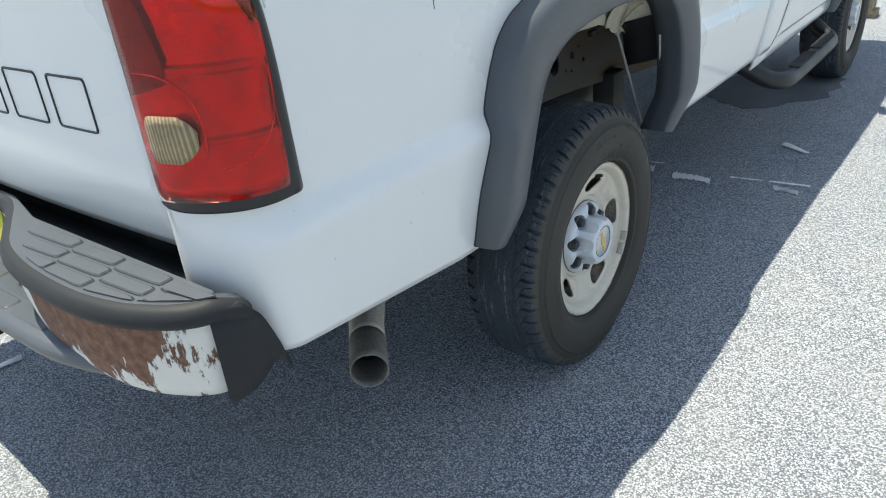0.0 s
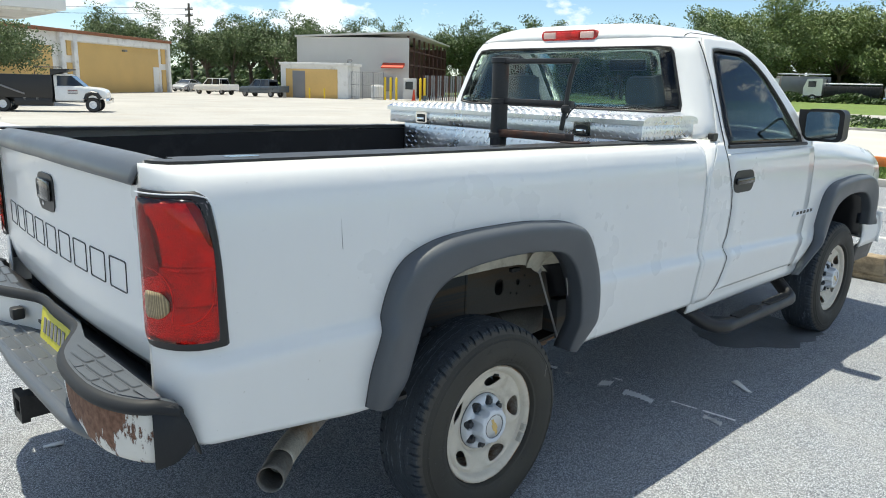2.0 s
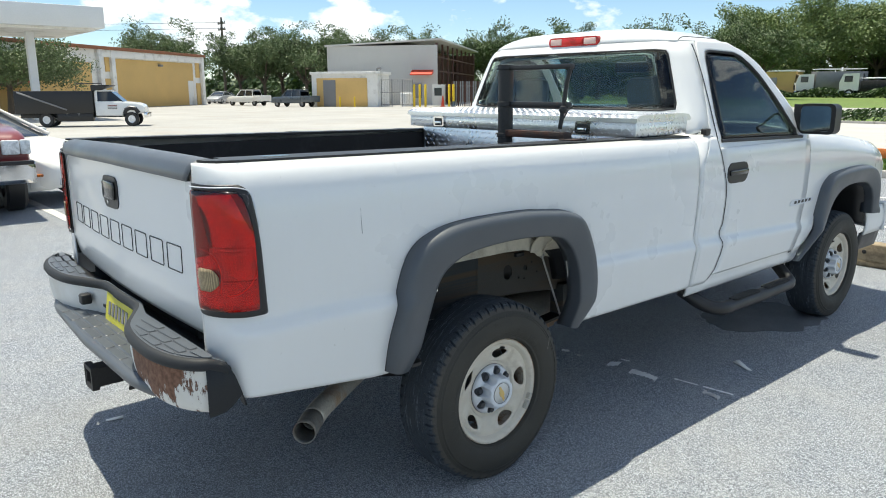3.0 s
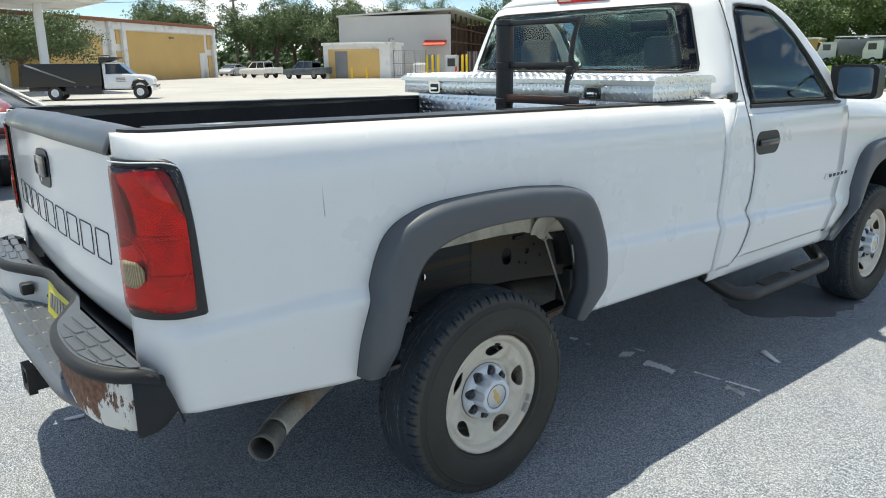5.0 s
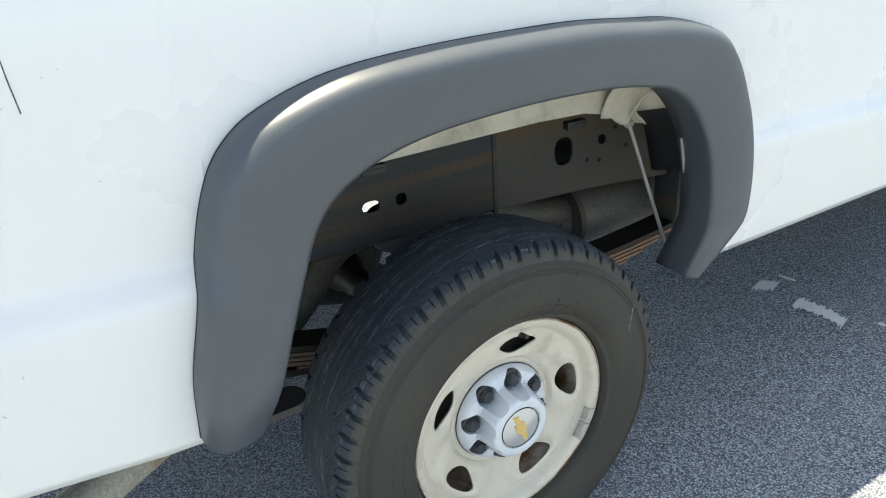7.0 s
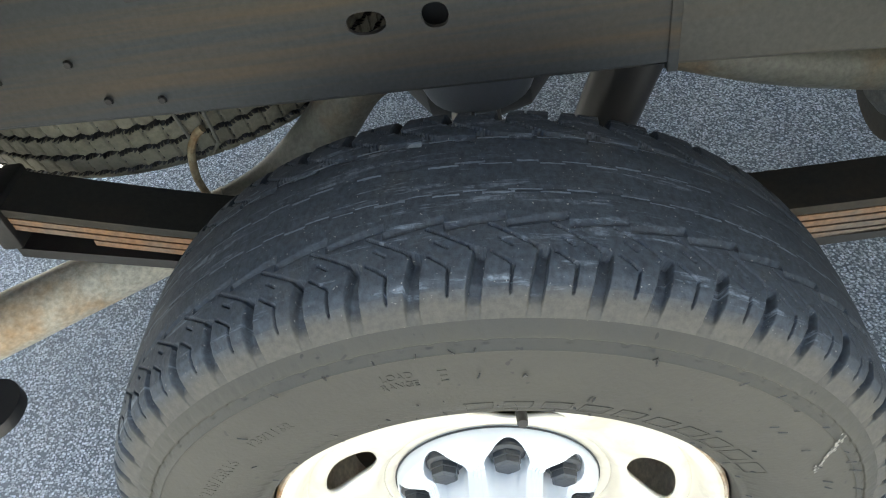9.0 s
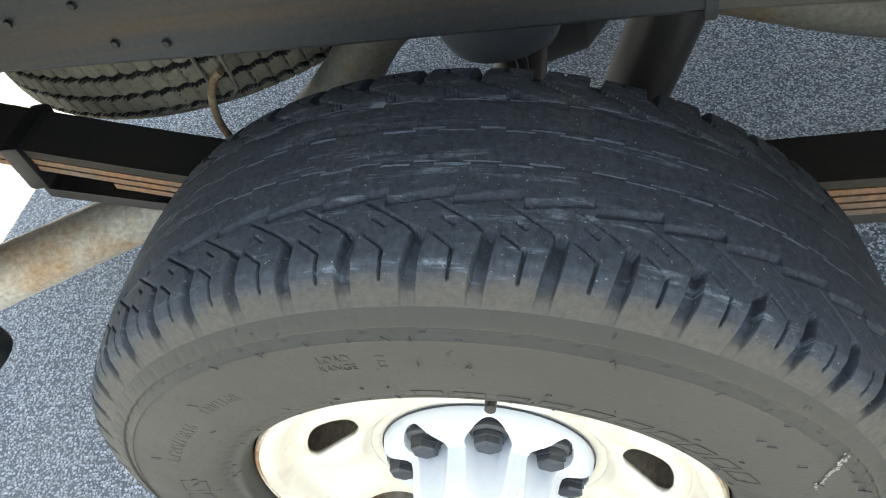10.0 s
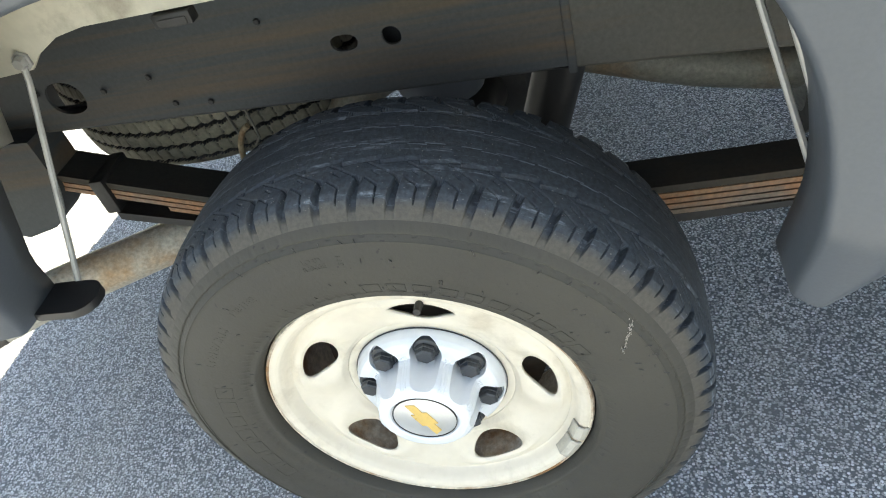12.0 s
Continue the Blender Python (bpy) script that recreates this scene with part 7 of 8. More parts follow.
for x in (-0.58, 0.555):
    latch = part("latch", Geo().prism(rounded(x - 0.048, 1.370, x + 0.048, 1.434, 0.010), 1.000, 1.012, "y"), CHROME, box, "chrome paddle latch")
    part("latch_bowl", Geo().prism(rounded(x - 0.034, 1.377, x + 0.034, 1.420, 0.008), 0.9985, 1.001, "y"), BLACK, latch)
    part("paddle", Geo().box(x - 0.028, 0.992, 1.382, x + 0.028, 0.999, 1.402, 0.002), CHROME, latch)

# ---- welded holder frame on the bed rail ----
rack = thing("pipe_holder", "black welded steel holder frame with rust, standing at the bed rail", "rack")
ry = 0.60
part("post", Geo().tube([(0.395, ry, 1.20), (0.395, ry, 1.705)], 0.037, 18), RACK, rack)
for z in (1.375, 1.525, 1.700):
    part("collar", Geo().lathe([(0.036, -0.012), (0.043, -0.010), (0.043, 0.010), (0.036, 0.012)], 20, pose(0.395, ry, z)), RACK, rack)
part("top_bar", Geo().box(0.37, ry - 0.016, 1.685, 0.805, ry + 0.016, 1.706, 0.003), RACK, rack)
part("middle_bar", Geo().box(0.42, ry - 0.014, 1.512, 0.795, ry + 0.014, 1.538, 0.003), RACK, rack)
part("bottom_bar", Geo().box(0.42, ry - 0.030, 1.371, 0.790, ry + 0.030, 1.404, 0.003), RACK_RUST, rack, "rusty angle iron")
part("strap", Geo().tube([(0.795, ry, 1.69), (0.785, ry - 0.01, 1.63), (0.77, ry - 0.005, 1.56), (0.775, ry - 0.02, 1.50), (0.76, ry - 0.02, 1.42)], 0.010, 8), BLACK, rack, "black rubber strap")
part("foot_plate", Geo().box(0.780, ry - 0.05, 1.3700, 0.86, ry + 0.05, 1.3765, 0.002), RACK_RUST, rack)
part("wire_end", Geo().tube([tuple(p) for p in spline([(0.775, ry - 0.02, 1.50), (0.79, ry - 0.03, 1.47), (0.81, ry - 0.03, 1.50), (0.84, ry - 0.02, 1.525)], 14)], 0.003, 6), BLACK, rack)
part("knot", Geo().lathe([(0.0, -0.02), (0.016, -0.014), (0.02, 0.0), (0.016, 0.014), (0.0, 0.02)], 12, pose(0.775, ry - 0.018, 1.505)), BLACK, rack)


# ---- other vehicles ----
def far_wheel(parent, x, y, r, s, rim=STEEL_FAR, width=0.22, name="wheel"):
    m = pose(x, y, r, 90 * s, 0, 0)
    w = part(name, Geo().lathe([(r * 0.50, 0.0), (r * 0.9, 0.012), (r, -0.03), (r, -width + 0.03), (r * 0.9, -width), (r * 0.5, -width)], 30, m), BLACK, parent, "black tyre")
    part("rim", Geo().lathe([(0.0, 0.004), (r * 0.16, 0.004), (r * 0.20, -0.015), (r * 0.34, -0.03), (r * 0.42, -0.004), (r * 0.52, 0.005)], 30, m), rim, w)


def loft_body(parent, name, mat, stations, half, thickness=0.0):
    """A car body from (x, bottom, belt, top, half width at belt, half width at top) stations along x."""
    def ring(st):
        x, zb, zm, zt, wm, wt = st
        right = [(wm * 0.90, zb), (wm * 0.985, zb + 0.08), (wm, (zb + zm) / 2), (wm * 0.975, zm - 0.04), (wm * 0.955, zm), (wt, zt - 0.05 * (zt - zm > 0.1)), (wt * 0.9, zt), (0, zt + 0.015)]
        left = [(-y, z) for y, z in right[::-1][1:]]
        return [(x, y, z) for y, z in right + left]
    rings = [ring(s) for s in stations]
    g = Geo()
    g.grid(lambda i, j: rings[i][j], range(len(rings)), range(len(rings[0])))
    g.add(rings[0], [tuple(range(len(rings[0])))])
    g.add(rings[-1], [tuple(range(len(rings[-1])))])
    return part(name, g, mat, parent, angle=38)


def sedan(at, mat, label, group=""):
    """A saloon seen nose on, its nose towards +x."""
    c = thing("parked_car", label, "car", group, at=at)
    loft_body(c, "body", mat, [(-4.4, 0.38, 0.80, 0.86, 0.78, 0.74), (-4.2, 0.25, 0.88, 0.98, 0.85, 0.78), (-3.6, 0.22, 0.93, 1.02, 0.88, 0.80), (-2.2, 0.20, 0.93, 0.96, 0.89, 0.80), (-1.45, 0.20, 0.92, 0.95, 0.88, 0.78), (-0.9, 0.20, 0.84, 0.86, 0.88, 0.70), (-0.35, 0.22, 0.72, 0.74, 0.85, 0.62), (-0.08, 0.25, 0.60, 0.62, 0.74, 0.55), (0.0, 0.30, 0.52, 0.54, 0.62, 0.45)], 0.88)
    g = Geo()
    st = [(-3.75, 0.98, 0.76, 0.60), (-3.0, 1.33, 0.76, 0.58), (-2.2, 1.38, 0.77, 0.58), (-1.85, 1.32, 0.77, 0.60), (-1.15, 0.93, 0.78, 0.72)]
    prof = lambda s: [(s[0], s[2], 0.90), (s[0], (s[2] + s[3]) / 2 + 0.03, (0.90 + s[1]) / 2), (s[0], s[3], s[1] - 0.03), (s[0], 0, s[1]), (s[0], -s[3], s[1] - 0.03), (s[0], -(s[2] + s[3]) / 2 - 0.03, (0.90 + s[1]) / 2), (s[0], -s[2], 0.90)]
    part("cabin_glass", Geo().grid(lambda i, j: prof(st[i])[j], range(5), range(7)), FAR_GLASS, c, "dark car windows", angle=30)
    part("roof", Geo().grid(lambda i, j: [(-3.1, 1.31), (-2.9, 1.345), (-2.2, 1.392), (-1.86, 1.335)][i][:1] + ([-0.58, 0.0, 0.58][j], [(-3.1, 1.31), (-2.9, 1.345), (-2.2, 1.392), (-1.86, 1.335)][i][1] - 0.02 * (j != 1)), range(4), range(3)), mat, c, thick=0.03)
    for s in (1, -1):
        part("pillar", Geo().tube([(-1.12, s * 0.765, 0.93), (-1.88, s * 0.60, 1.33), (-3.0, s * 0.60, 1.32), (-3.8, s * 0.765, 0.95)], 0.028, 8), mat, c)
        lamp = [(-0.13, 0.46 * 1.0, 0.585), (-0.30, 0.66, 0.62), (-0.52, 0.80, 0.655), (-0.45, 0.835, 0.56), (-0.22, 0.75, 0.51), (-0.10, 0.56, 0.50)]
        g = Geo()
        g.add([(x + 0.03, s * y * 1.02, z + 0.012) for x, y, z in lamp], [tuple(range(6))])
        part("head_lamp", g, HEADLAMP, c, "clear head lamp", thick=0.03)
        part("indicator", Geo().box(-0.30, min(s * 0.70, s * 0.82), 0.44, -0.12, max(s * 0.70, s * 0.82), 0.475, 0.01), AMBER, c, "amber indicator")
        part("fog_lamp", Geo().prism(rounded(s * 0.50 - 0.09, 0.30, s * 0.50 + 0.09, 0.39, 0.03), -0.06, 0.012, "x"), HEADLAMP, c)
        part("door_mirror", Geo().box(-1.45, min(s * 0.86, s * 1.0), 0.92, -1.32, max(s * 0.86, s * 1.0), 1.02, 0.03), mat, c)
        for x in (-0.80, -3.45):
            far_wheel(c, x, s * 0.87, 0.31, s * -1)
    part("bumper", Geo().grid(lambda u, t: (0.03 - 0.30 * abs(u) ** 2.6, 0.84 * u, 0.26 + 0.22 * t), np.linspace(-1, 1, 18), [0, 0.2, 0.8, 1]), mat, c, thick=0.05)
    part("air_intake", Geo().prism(rounded(-0.30, 0.30, 0.30, 0.40, 0.03), 0.02, 0.045, "x"), BLACK, c)
    return c


def old_pickup(at, mat, label):
    c = thing("parked_pickup", label, "pickup truck", at=at)
    loft_body(c, "front_body", mat, [(-2.1, 0.45, 1.10, 1.14, 0.98, 0.90), (-1.0, 0.45, 1.09, 1.13, 0.98, 0.90), (-0.3, 0.45, 1.06, 1.10, 0.97, 0.88), (-0.1, 0.48, 1.02, 1.05, 0.95, 0.86), (-0.06, 0.55, 0.98, 1.0, 0.93, 0.84)], 0.98)
    loft_body(c, "cab", mat, [(-3.9, 0.45, 1.12, 1.14, 0.98, 0.9), (-2.1, 0.45, 1.12, 1.14, 0.98, 0.9)], 0.98)
    part("cab_glass", Geo().grid(lambda i, j: (lambda st: [(st[0], 0.88, 1.12), (st[0], 0.74, st[1]), (st[0], -0.74, st[1]), (st[0], -0.88, 1.12)][j])([(-3.7, 1.66), (-3.5, 1.74), (-2.5, 1.74), (-1.9, 1.14)][i]), range(4), range(4)), FAR_GLASS, c, "dark cab windows", angle=20)
    part("roof", Geo().box(-3.55, -0.76, 1.72, -2.45, 0.76, 1.79, 0.04), mat, c)
    bed = part("bed", Geo().box(-6.0, -0.98, 0.50, -3.95, 0.98, 1.18, 0.03), mat, c)
    part("front_bumper", Geo().grid(lambda u, k: (0.12 - 0.10 * abs(u) ** 4 - [0.02, 0.0, 0.0, 0.05][k], 0.98 * u, [0.72, 0.70, 0.52, 0.47][k]), np.linspace(-1, 1, 16), range(4)), CHROME, c, "chrome front bumper", thick=0.03)
    part("bumper_strip", Geo().box(0.06, -0.96, 0.70, 0.14, 0.96, 0.75, 0.01), BLACK, c)
    gr = part("grille", Geo().box(-0.06, -0.62, 0.80, 0.0, 0.62, 1.02, 0.01), BLACK, c, "black grille with chrome bars")
    for k in range(4):
        part("grille_bar", Geo().box(-0.01, -0.60, 0.83 + k * 0.05, 0.015, 0.60, 0.842 + k * 0.05), CHROME, gr)
    for s in (1, -1):
        part("head_lamp", Geo().box(-0.06, min(s * 0.64, s * 0.84), 0.82, 0.01, max(s * 0.64, s * 0.84), 1.0, 0.02), HEADLAMP, c, "square clear head lamp")
        part("indicator", Geo().box(-0.16, min(s * 0.845, s * 0.96), 0.82, -0.0, max(s * 0.845, s * 0.96), 1.0, 0.02), HEADLAMP, c, "pale corner lamp")
        for x in (-0.95, -4.7):
            far_wheel(c, x, s * 0.95, 0.37, s * -1, CHROME, 0.24)
    return c


def utility_pickup(at, mat, label, group="parked pickups"):
    """A pickup some way off, its nose towards +x."""
    c = thing("far_pickup", label, "pickup truck", group, at=at)
    c.scale = (0.80, 0.80, 0.84)
    loft_body(c, "nose", mat, [(-1.7, 0.42, 1.10, 1.14, 0.97, 0.9), (-0.5, 0.42, 1.06, 1.10, 0.96, 0.88), (-0.1, 0.46, 0.98, 1.02, 0.92, 0.84), (0, 0.5, 0.9, 0.92, 0.9, 0.8)], 0.97)
    loft_body(c, "cab", mat, [(-4.45, 0.42, 1.14, 1.18, 0.97, 0.9), (-1.7, 0.42, 1.12, 1.15, 0.97, 0.9)], 0.97)
    part("cab_glass", Geo().grid(lambda i, j: (lambda st: [(st[0], 0.86, 1.12), (st[0], 0.72, st[1]), (st[0], -0.72, st[1]), (st[0], -0.86, 1.12)][j])([(-4.38, 1.70), (-4.18, 1.84), (-2.3, 1.84), (-1.5, 1.13)][i]), range(4), range(4)), FAR_GLASS, c, "dark cab windows", angle=20)
    part("roof", Geo().box(-4.25, -0.74, 1.81, -2.20, 0.74, 1.90, 0.04), mat, c)
    part("bed", Geo().box(-5.8, -0.97, 0.55, -4.47, 0.97, 1.22, 0.04), mat, c)
    part("grille", Geo().box(-0.02, -0.6, 0.62, 0.03, 0.6, 0.9, 0.02), BLACK, c)
    part("bumper", Geo().box(-0.05, -0.95, 0.42, 0.12, 0.95, 0.60, 0.03), CHROME, c)
    for s in (1, -1):
        part("head_lamp", Geo().box(-0.05, min(s * 0.62, s * 0.88), 0.72, 0.02, max(s * 0.62, s * 0.88), 0.9, 0.03), HEADLAMP, c)
        for y0, y1 in ((-1.55, -2.25), (-3.05, -3.10), (-4.36, -4.20)):
            part("pillar", Geo().tube([(y0, s * 0.865, 1.13), (y1, s * 0.735, 1.83)], 0.045, 6), mat, c)
        for x in (-0.85, -4.6):
            far_wheel(c, x, s * 0.94, 0.38, s * -1)
    return c


car = sedan(pose(-8.62, 1.05, 0, 0, 0, 40), CAR_WHITE, "cream-white saloon car parked nose out")
old = old_pickup(pose(-7.45, -0.85, 0, 0, 0, -3), MAROON, "maroon old pickup with a chrome bumper")
# dump truck with a black body and white cab
dump = thing("dump_truck", "black tipper truck with a white cab", "truck", at=pose(-31.9, 10.1, 0, 0, 0, 63))
dump.scale = (0.69, 0.69, 0.74)
loft_body(dump, "cab_nose", WHITE, [(-1.35, 0.75, 1.42, 1.48, 1.0, 0.92), (-0.5, 0.75, 1.36, 1.42, 1.0, 0.9), (-0.12, 0.78, 1.25, 1.3, 0.96, 0.86), (0, 0.85, 1.1, 1.15, 0.92, 0.8)], 1.0)
loft_body(dump, "cab", WHITE, [(-2.95, 0.62, 1.45, 1.50, 1.0, 0.92), (-1.35, 0.62, 1.45, 1.50, 1.0, 0.92)], 1.0)
part("cab_glass", Geo().grid(lambda i, j: (lambda st: [(st[0], 0.92, 1.46), (st[0], 0.80, st[1]), (st[0], -0.80, st[1]), (st[0], -0.92, 1.46)][j])([(-2.85, 2.05), (-2.7, 2.12), (-2.0, 2.12), (-1.25, 1.47)][i]), range(4), range(4)), FAR_GLASS, dump, "dark cab windows", angle=20)
part("cab_roof", Geo().box(-2.95, -0.84, 2.08, -1.95, 0.84, 2.18, 0.05), WHITE, dump)
part("cab_back", Geo().box(-3.0, -0.92, 1.4, -2.80, 0.92, 2.12, 0.05), WHITE, dump)
part("tipper_body", Geo().box(-7.6, -1.15, 0.80, -3.05, 1.15, 2.12, 0.03), BLACK, dump, "black steel tipper body")
part("cab_guard", Geo().prism([(-3.1, 2.10), (-2.0, 2.42), (-2.0, 2.47), (-3.1, 2.47)], -1.12, 1.12, "y"), BLACK, dump)
part("tarp_frame", Geo().tube([(-4.4, 0.9, 2.12), (-4.4, 0.9, 2.55), (-2.8, 0.9, 2.58), (-2.8, 0.9, 2.46)], 0.03, 8), RACK, dump)
part("tarp_arm", Geo().tube([(-4.6, -1.19, 1.02), (-7.4, -1.19, 2.05)], 0.05, 8), STEEL_FAR, dump, "grey tarpaulin arm")
part("chassis", Geo().box(-7.5, -0.5, 0.55, -0.6, 0.5, 0.80, 0.02), BLACK, dump)
part("tool_locker", Geo().box(-5.2, -1.14, 0.36, -3.1, -0.6, 0.80, 0.02), BLACK, dump, "black side locker")
for x in (-4.7, -4.0):
    part("locker_latch", Geo().box(x, -1.14, 0.68, x + 0.14, -1.115, 0.86, 0.01), GALV, dump)
sign = part("door_sign", Geo().box(-2.25, -1.012, 1.0, -1.60, -1.003, 1.32), WHITE_WALL, dump, "white door sign with dark bars")
for k in range(3):
    part("sign_bar", Geo().box(-2.2, -1.017, 1.05 + k * 0.09, -1.65, -1.0125, 1.10 + k * 0.09), MAROON if k == 2 else GREY_DOOR, sign)
part("bumper", Geo().box(-0.05, -1.0, 0.52, 0.16, 1.0, 0.82, 0.04), CHROME, dump)
for s in (1, -1):
    part("wheel_arch", Geo().tube([(-1.22, s * 1.0, 0.75), (-1.12, s * 1.0, 1.0), (-0.85, s * 1.0, 1.12), (-0.55, s * 1.0, 1.06), (-0.36, s * 1.0, 0.80)], 0.13, 10), BLACK, dump)
    for x in (-0.82, -5.9):
        far_wheel(dump, x, s * 1.0, 0.44, s * -1, CANOPY, 0.26)
utility_pickup(pose(-70.0, 32.2, 0, 0, 0, 200), CAR_WHITE, "white pickup parked in the far lot")
utility_pickup(pose(-61.3, 32.6, 0, 0, 0, 200), BLUE_GREY, "slate blue pickup parked beside the small shed")
for k, (x, y, mt, lb) in enumerate(((-80.0, 34.4, SILVER, "silver car parked far off by the trees"), (-84.0, 37.0, BLUE_GREY, "dark car parked far off by the trees"), (-80.5, 39.5, CAR_WHITE, "white car parked far off by the trees"))):
    sedan(pose(x, y, 0, 0, 0, -50 + 8 * k), mt, lb, "far parked cars")
# lorries behind the hedge
def lorry(at, cab_mat, body_mat, high, label):
    """A work lorry some way off, its nose towards +x."""
    t = thing("far_lorry", label, "lorry", "lorries behind the hedge", at=at)
    t.scale = (1.35, 1.35, 1.4)
    cab = part("cab", Geo().prism([(0, 0.8), (2.1, 0.8), (2.15, 1.7), (1.75, 2.75), (0, 2.8)], -1.15, 1.15, "y"), cab_mat, t)
    part("windscreen", Geo().prism([(1.82, 1.78), (2.16, 1.78), (1.80, 2.68), (1.6, 2.68)], -1.0, 1.0, "y"), FAR_GLASS, cab)
    for q in (1, -1):
        part("side_window", Geo().box(0.7, min(q * 1.13, q * 1.17), 1.8, 1.6, max(q * 1.13, q * 1.17), 2.5), FAR_GLASS, cab)
    part("grille", Geo().box(2.1, -0.7, 0.9, 2.19, 0.7, 1.5, 0.02), BLACK, t)
    part("bumper", Geo().box(2.0, -1.15, 0.45, 2.3, 1.15, 0.75, 0.04), CHROME, t)
    part("chassis", Geo().box(-6.2, -0.5, 0.7, 0.0, 0.5, 0.95), BLACK, t)
    part("body", Geo().box(-6.3, -1.2, 0.95, -0.2, 1.2, high, 0.04), body_mat, t)
    for k in range(6):
        part("side_post", Geo().box(-6.2 + k * 1.15, -1.25, 0.95, -6.1 + k * 1.15, -1.2, high + 0.1), STEEL_FAR, t)
    for q in (1, -1):
        part("top_rail", Geo().tube([(-6.2, q * 1.1, high + 0.3), (-0.3, q * 1.1, high + 0.3)], 0.05, 6), CANOPY, t)
        for x in (1.0, -3.9, -5.1):
            far_wheel(t, x, q * 1.15, 0.5, -q, CANOPY, 0.3)


lorry(pose(-54.5, 133.6, 0, 0, 0, 218), CAR_WHITE, STEEL_FAR, 3.1, "white lorry with a grey body behind the hedge")
lorry(pose(-46.9, 136.3, 0, 0, 0, 196), BLACK, BLACK, 2.0, "black lorry with pale rails behind the hedge")
lorry(pose(-45.4, 130.9, 0, 0, 0, 190), CAR_WHITE, LINER, 1.9, "white lorry with a black body behind the hedge")
lorry(pose(-33.9, 133.6, 0, 0, 0, 200), CAR_WHITE, CAR_WHITE, 2.5, "white lorry with a white body behind the hedge")


# ---- buildings ----
def frame_at(x, y, deg):
    return pose(x, y, 0, 0, 0, deg)


# long ochre building; local x runs along its lit face, y into it
yb = thing("ochre_building", "long ochre building with white trim and a flat roof", "building", at=frame_at(-76.6, 32.3, -51.5))
part("wall", Geo().box(0, -16.0, 0, 30.0, -0.35, 5.05), WHITE_WALL, yb, "white stucco wall")
part("coping", Geo().box(-0.12, -16.2, 5.05, 30.1, 0.12, 5.32, 0.03), TILE, yb, "terracotta roof coping")
for x0, x1, z0, z1 in ((2.0, 15.6, 0.02, 4.35), (0.7, 1.5, 2.9, 4.8), (0.7, 1.5, 0.02, 2.3), (16.2, 17.0, 3.2, 4.8), (16.4, 17.2, 0.02, 2.6), (19.0, 29.5, 0.02, 3.9)):
    part("stucco_panel", Geo().box(x0, -0.42, z0, x1, -0.25 if x0 != 2.0 else -0.32, z1, 0.02), YELLOW_WALL, yb, "ochre stucco panel")
for x in (0.1, 15.9, 17.6):
    part("pilaster", Geo().box(x, -0.4, 0, x + 0.55, 0.0, 5.05, 0.02), WHITE_WALL, yb)
part("cornice_band", Geo().box(0, -0.4, 4.42, 18.2, -0.05, 5.05, 0.02), WHITE_WALL, yb)
part("service_door", Geo().box(2.1, -0.40, 0.0, 3.2, -0.28, 2.55, 0.02), WHITE_WALL, yb, "white door")
part("wall_lamp", Geo().box(8.2, -0.42, 3.85, 8.7, -0.02, 4.05, 0.04), STEEL_FAR, yb, "grey wall lamp")
part("awning", Geo().prism([(0.0, 2.6), (1.1, 2.2), (1.1, 2.1), (0.0, 2.35)], 27.2, 29.6, "x"), RED_PAINT, yb, "red awning")
# small ochre shed
sh = thing("ochre_shed", "small ochre shed with white edges and a grey door", "shed", at=frame_at(-58.35, 34.75, 38.5))
part("wall", Geo().box(0, 0.02, 0, 6.4, 4.2, 2.95), WHITE_WALL, sh)
part("front_panel", Geo().box(0.5, -0.05, 0.0, 5.4, 0.05, 2.62, 0.01), YELLOW_WALL, sh, "ochre stucco panel")
part("roof_edge", Geo().box(-0.12, -0.15, 2.95, 6.6, 4.35, 3.20, 0.03), WHITE_WALL, sh)
part("door", Geo().box(1.15, -0.10, 0.02, 2.35, -0.02, 2.45, 0.02), GREY_DOOR, sh, "grey steel door")
for x in (3.0, 4.4):
    part("guard_post", Geo().lathe([(0.0, 0.95), (0.06, 0.93), (0.08, 0.88), (0.08, 0.0)], 12, pose(x, -0.8, 0)), YELLOW, sh, "yellow guard post")
part("roof_vent", Geo().tube([(6.1, 1.0, 3.2), (6.1, 1.0, 3.5), (6.4, 1.0, 3.55), (6.5, 1.0, 3.4)], 0.10, 8), STEEL_FAR, sh)
# grey warehouse with an open side
gw = thing("grey_warehouse", "pale grey metal warehouse with an open brown-red side", "warehouse", at=frame_at(-63.35, 39.7, 38.5))
part("front_wall", Geo().box(0, 0, 0, 11.5, 0.2, 5.9), GREY_WALL, gw)
part("left_wall", Geo().box(0, 0.2, 0, 0.2, 26, 5.9), GREY_WALL, gw)
part("back_wall", Geo().box(0.2, 25.8, 0, 11.5, 26, 5.9), BROWN_WALL, gw)
part("inner_wall", Geo().box(8.6, 0.25, 0, 8.75, 25.8, 5.8), BROWN_WALL, gw, "dark brown-red inner wall")
part("roof", Geo().prism([(-0.15, 5.85), (11.9, 6.35), (11.9, 6.52), (-0.15, 6.0)], -0.25, 26.4, "y"), GREY_WALL, gw, "pale metal roof edge")
for k in range(9):
    y = 0.1 + k * 3.1
    part("steel_post", Geo().box(11.3, y, 0, 11.5, y + 0.18, 6.1), BROWN_WALL, gw)
for z in (1.9, 3.3, 4.7):
    part("girt", Geo().box(11.36, 0.2, z, 11.46, 25.9, z + 0.14), BROWN_WALL, gw)
